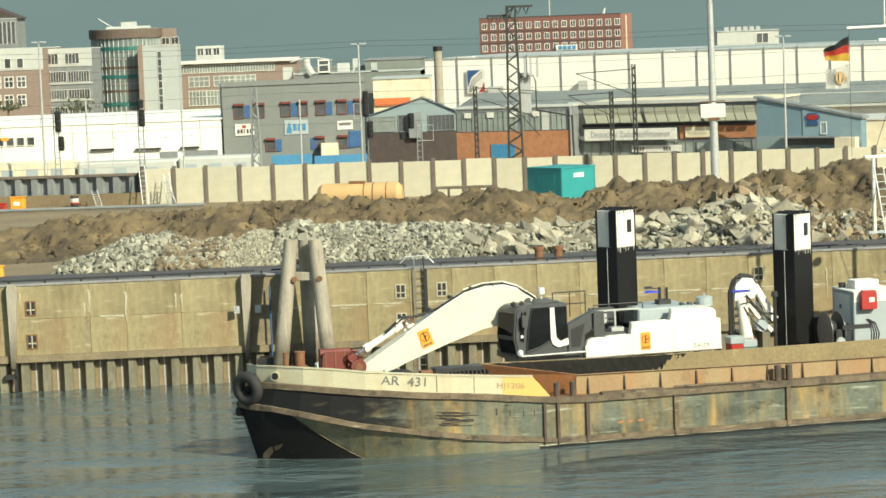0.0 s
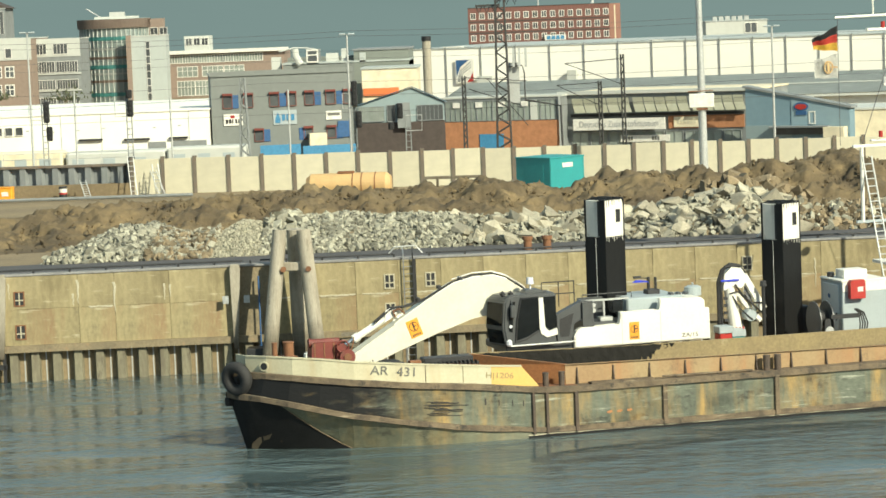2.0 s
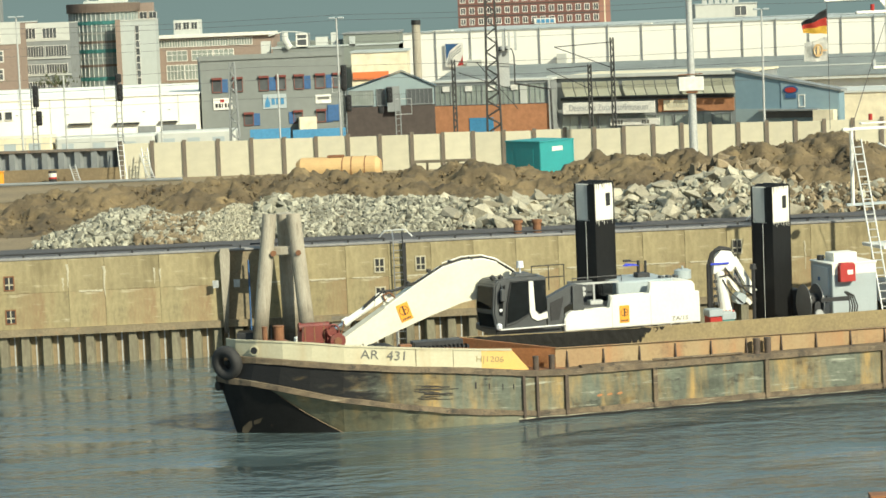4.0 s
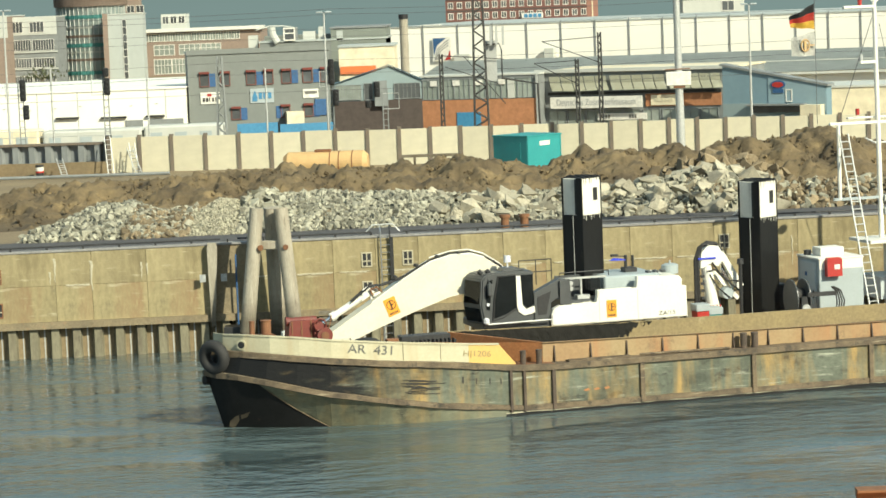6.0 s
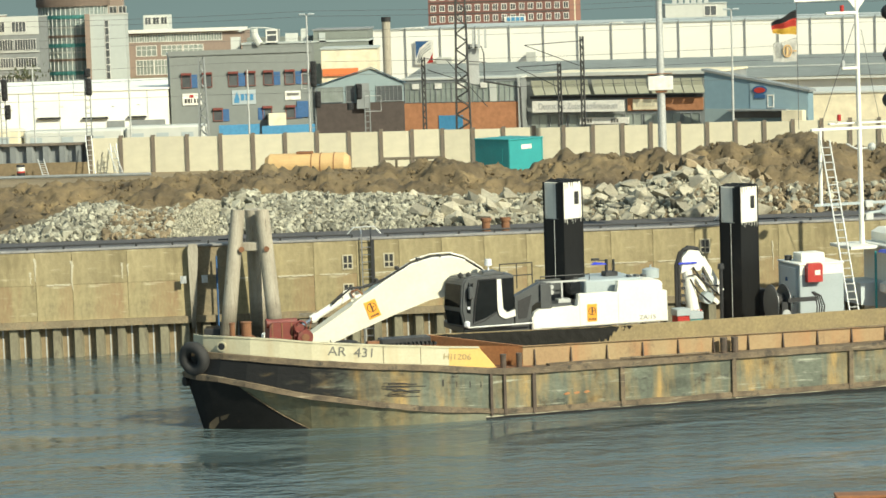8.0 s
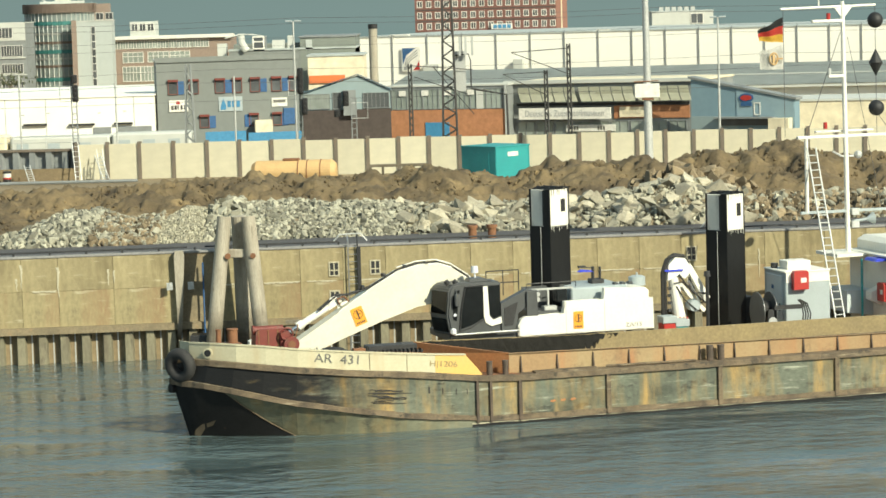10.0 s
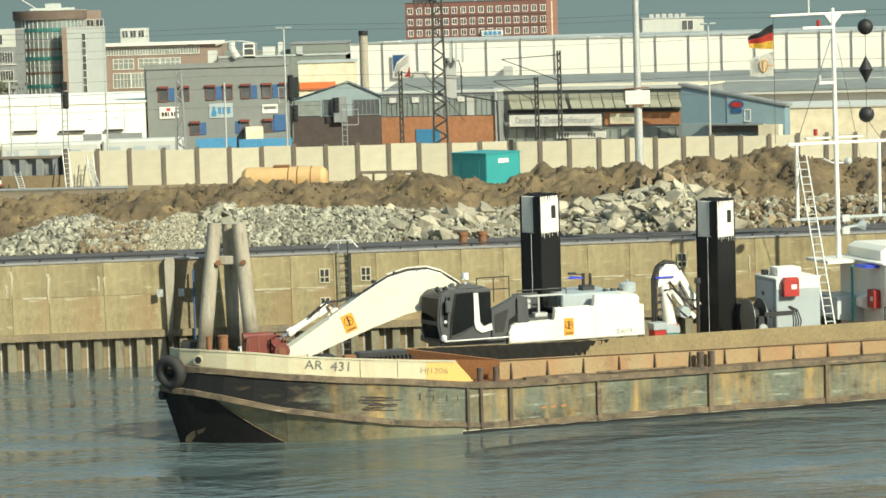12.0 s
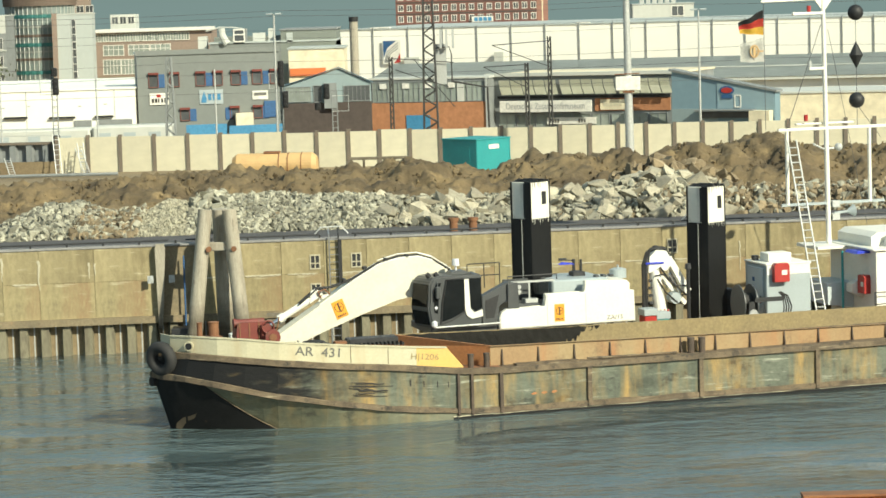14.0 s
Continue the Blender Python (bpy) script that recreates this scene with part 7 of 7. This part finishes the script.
cyl(bm, (0, 0, 11.5), (0, 0, 12.0), 0.5, n=16)
part("cap", bm, "mask_black", ch)

# white market hall of tall panels
h = empty("market_hall", pose(-13.09, 338.0, 0, 0, 0, -17.0), "long white panel-clad market hall", "building")
bm = B()
box(bm, 0, 110, 0.15, 40, 1.8, 9.85)
part("wall", bm, "wall_white", h)
bm = B()
box(bm, -0.2, 110.2, -0.1, 40, 9.85, 10.0)
part("roof", bm, "roof_grey", h)
# the bays get narrower along the hall
BAYS = [0.0, 4.9, 9.53]
while len(BAYS) < 26:
    BAYS.append(BAYS[-1] + max(3.7, 4.62 - 0.058 * (len(BAYS) - 2)))
bm = B()
box(bm, 0.0, 1.0, 0, 0.16, 1.8, 9.85)
pan = part("panel", bm, "wall_white", h)
pan.matrix_basis = pose(0.04, 0, 0) @ Matrix.Diagonal((BAYS[1] - 0.08, 1, 1, 1))
bm = B()
box(bm, -0.05, 0.05, -0.16, 0.1, 1.8, 10.12)
ribh = part("rib", bm, "office_grey", h)
for a, c in zip(BAYS[1:], BAYS[2:]):
    same("panel", pan.data, h, pose(a + 0.04, 0, 0) @ Matrix.Diagonal((c - a - 0.08, 1, 1, 1)))
    same("rib", ribh.data, h, pose(a, 0, 0))
slab(h, "roof_light", "frame_white", 4.5, 7, 9.95, 10.15, 0, 1)
slab(h, "roof_light", "frame_white", 31.5, 33, 9.95, 10.15, 0, 1)
lg = slab(h, "logo_board", "frame_white", 6.2, 8.6, 5.5, 8.5, -0.35, -0.27, "white board with a leaf emblem")
bm = B()
prism(bm, [(6.3, 8.4), (8.0, 8.4), (6.8, 7.5), (6.35, 6.3)], -0.39, -0.35)
part("blue_field", bm, "blue_panel", lg)
bm = B()
prism(bm, [(7.7, 5.6), (8.55, 5.7), (8.5, 6.9), (8.2, 6.2)], -0.39, -0.35)
part("red_field", bm, "red_box", lg)
for k in range(3):
    bm = B()
    tube(bm, [(6.5 + 0.13 * k, -0.38, 5.7), (6.8 + 0.22 * k, -0.38, 7.0 - 0.1 * k), (8.3, -0.38, 8.2 - 0.35 * k)], 0.05, 4)
    part("leaf_line", bm, "office_grey", lg)
for a, w, z0 in ((9.2, 2.0, 5.0), (21.0, 1.2, 5.4)):
    slab(h, "wall_unit", "office_white", a, a + w, z0, z0 + 1.3, -1.0, -0.3)

# long grey roof in front of the hall
r = empty("long_roof_hall", pose(-7.21, 258, 0, 0, 0, -12), "long low hall with a grey ribbed roof", "building")
bm = B()
prism(bm, [(0, 1.8), (75, 1.8), (75, 5.4), (0, 5.4)], 0, 30)
part("wall", bm, "wall_white", r)
bm = B()
grid(bm, [[(-0.5, -0.6, 5.42), (75, -0.6, 5.42)], [(-0.5, 14, 7.1), (75, 14, 7.1)], [(-0.5, 30, 5.5), (75, 30, 5.5)]])
bmesh.ops.solidify(bm, geom=bm.faces[:], thickness=0.12)
part("roof", bm, "roof_grey", r)
slab(r, "eave_board", "office_white", -0.5, 75, 5.15, 5.36, -0.7, -0.55)
slab(r, "ridge_strip", "office_white", 20, 75, 6.2, 6.3, 5.9, 6.1)

# glass-gabled workshop
k = empty("gable_workshop", pose(-12.53, 211.0, 0, 0, 0, 2), "workshop with a glazed grey gable over dark brick", "building")
bm = B()
prism(bm, [(0, 1.8), (6.95, 1.8), (6.95, 7.2), (4.4, 8.38), (0.5, 7.25), (0, 7.2)], 0, 3)
part("wall", bm, "gable_blue", k)
bm = B()
grid(bm, [[(-0.2, -0.2, 7.15), (-0.2, 3, 7.15)], [(0.5, -0.2, 7.3), (0.5, 3, 7.3)], [(4.4, -0.2, 8.5), (4.4, 3, 8.5)], [(7.15, -0.2, 7.2), (7.15, 3, 7.2)]])
bmesh.ops.solidify(bm, geom=bm.faces[:], thickness=0.12)
part("roof", bm, "blue_wall", k, "blue-grey gable roof edge")
slab(k, "brick_base", "brick_dark", -0.02, 6.97, 1.8, 5.75, -0.12, 0.0)
win(k, 0.15, 2.1, 5.9, 7.0, glass="glass_pale", frame="office_grey", bars=8, rim=0.05)
win(k, 4.8, 6.8, 5.85, 7.0, glass="glass_far", frame="office_grey", bars=5, rim=0.05)
win(k, 2.4, 3.0, 5.85, 7.1, glass="glass_far", frame="office_grey", bars=0, rim=0.05)
slab(k, "wall_duct", "office_grey", 3.2, 4.2, 5.3, 7.3, -0.6, 0.0)
# brick wing with a band of glass
q = building("brick_wing", pose(-6.01, 224.0, 0, 0, 0, -16.8), 10.37, 3, 7.0, "office_grey", "brick workshop wing with a long glazed band", roof="office_white")
slab(q, "brickwork", "brick_orange", -0.02, 10.4, 1.8, 5.05, -0.15, 0.0)
for i in range(7):
    win(q, 0.25 + i * 1.39, 1.55 + i * 1.39, 5.15, 6.75, glass="glass_pale", frame="office_grey", bars=2, cross=False, rim=0.04)
for i in range(4):
    slab(q, "vent_window", "frame_white", 0.9 + i * 2.0, 1.5 + i * 2.0, 6.25, 6.7, -0.14, -0.09)
slab(q, "light_pane", "office_white", 7.7, 8.3, 5.1, 6.75, -0.14, -0.09)
slab(q, "door", "blue_bright", 3.2, 5.3, 1.9, 4.0, -0.22, -0.15, "blue steel door")
slab(q, "drain_pipe", "galv", 10.2, 10.35, 1.8, 7.0, -0.3, -0.15)
# museum front with canted shades
m_e = building("museum_front", pose(3.99, 223.0, 0, 0, 0, -21.7), 16.2, 12, 7.0, "office_grey", "low museum building with canted cream shades and a white sign", roof="wall_cream")
for a0, a1 in ((0.95, 6.05), (6.3, 11.1), (11.3, 15.9)):
    nseg = 5
    for i in range(nseg):
        x0, x1 = a0 + (a1 - a0) * i / nseg + 0.04, a0 + (a1 - a0) * (i + 1) / nseg - 0.04
        bm = B()
        grid(bm, [[(x0, -0.25, 6.7), (x1, -0.25, 6.7)], [(x0 + 0.1, -0.3, 6.1), (x1 + 0.1, -0.3, 6.1)], [(x0 + 0.45, -0.75, 5.5), (x1 + 0.45, -0.75, 5.5)]])
        bmesh.ops.solidify(bm, geom=bm.faces[:], thickness=0.05)
        part("shade_panel", bm, "shade_cloth", m_e)
slab(m_e, "dark_band", "mask_black", 0.85, 15.9, 5.15, 5.38, -0.2, 0.0)
slab(m_e, "recess", "office_grey", 0.85, 15.95, 5.45, 6.85, -0.04, 0.0)
slab(m_e, "brick_band", "brick_orange", 9.4, 15.9, 4.05, 5.1, -0.1, 0.0)
slab(m_e, "orange_sign", "wall_cream", 9.9, 12.05, 4.15, 5.0, -0.2, -0.1)
for i in range(6):
    slab(m_e, "sign_bar", "fence_panel", 10.2 + i * 0.28, 10.4 + i * 0.28, 4.45, 4.72, -0.23, -0.2)
sg = slab(m_e, "museum_sign", "frame_white", 1.24, 9.3, 4.05, 5.0, -0.75, -0.6, "white sign with the museum's name")
lettering("sign_letters", "Deutsches Zusatzstoffmuseum", 0.74, pose(5.27, -0.77, 4.53) @ UP, "sign_grey", sg, squeeze=0.76)
for i in range(9):
    win(m_e, 0.9 + i * 1.66, 2.3 + i * 1.66, 2.2, 3.8, glass="glass_pale", frame="office_grey", bars=1, rim=0.05)
slab(m_e, "lower_sign", "frame_white", 5.2, 9.5, 3.0, 3.55, -0.2, -0.1)
for i in range(7):
    slab(m_e, "sign_bar", "grey_mark", 5.4 + i * 0.24 + (1.6 if i > 3 else 0), 5.56 + i * 0.24 + (1.6 if i > 3 else 0), 3.12, 3.42, -0.22, -0.2)
slab(m_e, "eave_board", "office_white", -0.3, 16.5, 7.02, 7.3, -0.28, 0.2)
# blue shed
s_e = empty("blue_shed", pose(18.56, 213.4, 0, 0, 0, -27.2), "blue-grey metal shed with a sloping roof line", "building")
bm = B()
prism(bm, [(0, 1.8), (8.76, 1.8), (8.76, 5.6), (0, 7.3)], 0, 1.2)
part("wall", bm, "blue_wall", s_e)
bm = B()
prism(bm, [(-0.2, 7.34), (8.95, 5.56), (8.95, 5.74), (-0.2, 7.52)], -0.15, 1.3)
part("roof_edge", bm, "office_grey", s_e)
bm = B()
prism(bm, [(3.9, 3.6), (8.7, 3.6), (8.7, 5.52), (3.9, 6.45)], -0.05, 0.0)
part("paler_panel", bm, "shed_pale", s_e)
slab(s_e, "grey_base", "gable_blue", 0.0, 3.9, 1.8, 4.3, -0.06)
slab(s_e, "dark_window", "glass_far", 2.5, 6.8, 3.55, 4.05, -0.25, -0.1)
slab(s_e, "shelf_roof", "office_grey", 2.2, 7.2, 4.12, 4.24, -0.8, -0.1)
slab(s_e, "white_annex", "wall_cream", 6.9, 8.6, 1.8, 4.15, -1.0, -0.1)
bm = B()
ell = [(4.75 + 0.62 * math.cos(t / 16 * 2 * math.pi), 5.75 + 0.36 * math.sin(t / 16 * 2 * math.pi)) for t in range(16)]
prism(bm, ell, -0.12, -0.05)
lo = part("oval_badge", bm, "blue_panel", s_e, "blue oval badge with a red field")
bm = B()
prism(bm, [(4.75 + (x - 4.75) * 0.78, 5.75 + (z - 5.75) * 0.62) for x, z in ell], -0.15, -0.12)
part("badge_field", bm, "red_box", lo)
slab(s_e, "badge_foot", "blue_panel", 4.3, 5.2, 5.1, 5.4, -0.12, -0.05)
win(s_e, 5.45, 5.85, 4.45, 5.3, glass="glass_pale", bars=0, rim=0.08)
building("white_annex_hall", pose(26.34, 226, 0, 0, 0, -13.5), 30, 10, 4.75, "wall_cream", "low cream hall beside the blue shed", roof="office_white")

# low white warehouse
w_e = building("white_warehouse", pose(-74.66, 228, 0), 48.3, 30, 6.78, "wall_white", "long low white warehouse", roof="wall_white")
for a in (29.2, 35.4, 38.9, 46.5):
    slab(w_e, "panel_joint", "office_grey", a, a + 0.04, 3, 6.75, -0.02)
for i in range(4):
    win(w_e, 28.8 + i * 0.9, 29.4 + i * 0.9, 5.2, 5.85, bars=0, rim=0.06)
slab(w_e, "orange_notice", "orange", 29.2, 29.9, 5.65, 5.9, -0.12)
for a0, a1, z in ((37.0, 39.0, 4.5), (40.9, 43.1, 4.4), (44.8, 46.4, 4.4)):
    slab(w_e, "canopy", "dark_steel", a0, a1, z, z + 0.16, -0.3, 0.0)
for a0, a1 in ((43.0, 44.5), (45, 48)):
    slab(w_e, "gate", "office_grey", a0, a1, 1.8, 4.2, -0.1)
for i in range(9):
    slab(w_e, "wall_mark", "office_grey", 28 + i * 2.2, 28.25 + i * 2.2, 5.3 + 0.1 * (i % 3), 5.36 + 0.1 * (i % 3), -0.03)

# red brick office tower far behind
t_e = building("brick_office", pose(-10.37, 640, 0), 34.0, 16, 15.6, "brick_red", "distant red brick office block with white windows", roof="brick_dark")
slab(t_e, "stair_end", "brick_salmon", 34.0, 36.7, 1.8, 15.6, 1.0, 10)
slab(t_e, "stair_light", "wall_cream", 35.2, 35.5, 1.8, 15.2, 0.9, 1.0)
for row, z in enumerate((13.05, 10.35, 7.75, 5.2)):
    for i in range(16):
        a = 0.6 + i * 2.13
        win(t_e, a + 0.1, a + 1.15, z, z + 1.3, bars=1, rim=0.13)
    slab(t_e, "brick_band", "brick_dark", 0.1, 33.9, z - 0.9, z - 0.6, -0.1)
slab(t_e, "roof_sign", "frame_white", 18.3, 23.4, 7.3, 8.6, -0.9, -0.5)
for i in range(4):
    slab(t_e, "sign_bar", "blue_bright", 18.8 + i * 1.1, 19.7 + i * 1.1, 7.5, 8.4, -1.0, -0.9)
bm = B()
cyl(bm, (17, 5, 15.6), (17, 5, 20), 0.2, n=6)
cyl(bm, (30, 5, 15.6), (30.4, 5, 17.2), 0.5, 0.2, n=8)
part("roof_aerial", bm, "galv", t_e)
x_e = building("roof_plant_house", pose(30.63, 420, 0), 9.68, 10, 11.5, "office_white", "pale distant block with roof fans")
win(x_e, 6.2, 8.0, 9.65, 11.1, bars=1, rim=0.1)
for i in range(6):
    slab(x_e, "roof_fan", "galv", 1.2 + i * 1.0, 1.9 + i * 1.0, 11.6, 12.3, 1, 2)

# offices at the far left
a_e = building("brick_white_office", pose(-109.37, 420, 0), 33.0, 16, 13.1, "brick_brown_hazy", "brick office building with a white top storey", roof="office_white")
slab(a_e, "white_storey", "office_white", 0, 33.0, 9.75, 13.1, -0.12, 0)
for i in range(11):
    x = 28.9 - i * 2.0
    win(a_e, x, x + 0.9, 10.15, 11.6, bars=0, rim=0.1, y=-0.12)
    win(a_e, x - 0.1, x + 1.1, 7.1, 8.65, bars=1, cross=True, rim=0.16)
    win(a_e, x - 0.2, x + 1.0, 4.2, 5.75, bars=1, cross=True, rim=0.16)
b_e = building("grey_office", pose(-77.26, 425, 0), 7.9, 9, 12.75, "office_grey", "grey office block with ribbon windows", roof="office_white")
slab(b_e, "top_storey", "office_white", 0, 7.9, 10.0, 12.75, -0.1, 0)
win(b_e, 0.3, 2.4, 10.45, 12.05, bars=3, y=-0.1)
win(b_e, 3.6, 5.8, 10.45, 12.0, bars=3, y=-0.1)
for z0, z1 in ((7.5, 9.2), (4.8, 6.25), (2.4, 3.4)):
    for j in range(2):
        win(b_e, 0.25 + j * 3.7, 3.6 + j * 3.7, z0, z1, bars=7, rim=0.06)
    slab(b_e, "sill_band", "office_white", 0, 7.9, z0 - 0.35, z0 - 0.15, -0.2, 0)
# round glazed stair tower
d_e = empty("round_glass_tower", pose(-66.83, 446, 0), "round office tower with curved glazing and turquoise bands", "building")


def drum(name, mat, r0, z0, z1, parent, a0=-180, a1=0, cx=0.0, n2=28, label=""):
    b2 = B()
    rows2 = [[(cx + r0 * math.cos(radians(a0 + (a1 - a0) * i / n2)), r0 * math.sin(radians(a0 + (a1 - a0) * i / n2)), z) for i in range(n2 + 1)] for z in (z0, z1)]
    grid(b2, rows2)
    bmesh.ops.solidify(b2, geom=b2.faces[:], thickness=0.2)
    return part(name, b2, mat, parent, label)


drum("glazing", "glass_green_hazy", 5.8, 1.8, 14.4, d_e, label="curved green-grey glazing")
drum("brick_crown", "brick_brown_hazy", 6.2, 14.2, 15.7, d_e)
bm = B()
cyl(bm, (0, 0, 15.6), (0, 0, 15.75), 6.2, n=28)
part("roof", bm, "roof_grey", d_e)
for z0, z1, mt in ((12.2, 12.8, "turquoise"), (7.5, 8.1, "turquoise"), (2.9, 3.5, "turquoise"), (9.1, 9.5, "brick_brown_hazy"), (5.2, 5.6, "brick_brown_hazy"), (10.6, 10.9, "office_white"), (6.5, 6.8, "office_white")):
    drum("storey_band", mt, 5.95, z0, z1, d_e)
for i in range(22):
    a = radians(-175 + i * 8)
    bm = B()
    cyl(bm, (5.85 * math.cos(a), 5.85 * math.sin(a), 1.8), (5.85 * math.cos(a), 5.85 * math.sin(a), 14.3), 0.09, n=4)
    part("mullion", bm, "office_white", d_e)
slab(d_e, "brick_wing", "brick_brown_hazy", 2.0, 7.4, 1.8, 15.6, 6.5, 9)
for i in range(3):
    win(d_e, 3.6 + i * 1.6, 4.8 + i * 1.6, 12.9, 14.0, bars=1, y=6.5)
slab(d_e, "plant_room", "office_white", -0.6, 1.8, 15.7, 16.9, -1, 1)
slab(d_e, "plant_rail", "office_white", -3.0, 4.5, 15.8, 16.15, -2, -1.9)
bm = B()
tube(bm, [(-1.8, 0, 15.8), (-4.6, 0, 17.6)], 0.1, 5)
part("roof_crane", bm, "galv", d_e)
e_e = building("white_slab_office", pose(-63.0, 438, 0), 5.8, 4, 12.65, "slab_grey", "narrow pale slab office with a glazed strip", roof="office_white")
for i in range(8):
    win(e_e, 2.45, 3.05, 2.1 + i * 1.22, 3.2 + i * 1.22, bars=0, rim=0.05)
slab(e_e, "brick_column", "brick_brown_hazy", -0.8, 0.0, 1.8, 12.9, -0.3, 0.5)
slab(e_e, "set_back", "office_white", 6.0, 10.4, 1.8, 12.3, 23.0, 28)
for i in range(3):
    win(e_e, 6.3 + i * 1.4, 7.3 + i * 1.4, 10.7, 11.9, bars=1, y=23.0)
f_e = building("long_brick_office", pose(-62.62, 455, 0), 23.4, 14, 9.2, "brick_brown_hazy", "long brick office with a white flat roof", roof="office_white")
slab(f_e, "roof_edge", "frame_white", -0.3, 24, 9.3, 9.85, -0.8, 3)
for i in range(14):
    win(f_e, 0.5 + i * 1.38, 1.75 + i * 1.38, 7.8, 8.95, glass="glass_pale", bars=2, rim=0.1)
for a0, a1 in ((1.7, 3.4), (5.0, 8.4), (9.3, 12.8), (13.1, 16.4)):
    win(f_e, a0, a1, 5.4, 7.05, glass="glass_pale", bars=3, cross=True, rim=0.1)
for a0, a1 in ((1.6, 3.3), (4.9, 7.8), (8.0, 10.9)):
    win(f_e, a0, a1, 2.2, 4.6, glass="glass_pale", bars=4, cross=True, rim=0.1)
far_e = building("far_tower", pose(-96.28, 480, 0), 4.6, 8, 18.5, "office_grey", "narrow far tower with a sloping roof")
bm = B()
prism(bm, [(0, 18.6), (5.2, 18.6), (0, 20.8)], 0, 8)
part("sloped_cap", bm, "brick_dark", far_e)
for i in range(5):
    win(far_e, 0.4 + i * 0.8, 1.0 + i * 0.8, 14.0, 18.0, bars=0, rim=0.05)


# low shrubs showing over the warehouse roof
def bush(X, Y, z, w, hh, seed):
    r2 = np.random.default_rng(seed)
    b2 = B()
    for i in range(220):
        p = Vector((r2.normal(0, w * 0.35), r2.normal(0, w * 0.3), abs(r2.normal(0, hh * 0.4))))
        s = r2.uniform(0.12, 0.35)
        rot = Euler(r2.uniform(-3, 3, 3)).to_matrix()
        vs = [b2.verts.new(p + rot @ Vector(c) * s) for c in ((-1, 0, 0), (0, -0.5, 0.1), (1, 0, 0), (0, 0.5, 0.1))]
        b2.faces.new(vs)
    e = empty("tree", pose(X, Y, 1.8), "bare brownish tree showing over the warehouse roof", "tree")
    o = part("crown", b2, "bush", e)
    o.location = (0, 0, z - 1.8)
    b2 = B()
    cyl(b2, (0, 0, 0), (0, 0, z - 1.5), 0.25, 0.12, n=8)
    for i in range(5):
        a = i * 1.3
        cyl(b2, (0, 0, z - 2.2), (w * 0.4 * math.cos(a), w * 0.4 * math.sin(a), z - 1.8 + hh * 0.6), 0.1, 0.03, n=5)
    part("trunk", b2, "timber_pile", e)


bush(-67.90, 400, 3.6, 4.0, 2.0, 2)
bush(-78.40, 400, 4.0, 3.0, 1.8, 3)
bush(-45.85, 430, 3.2, 3.6, 2.6, 4)
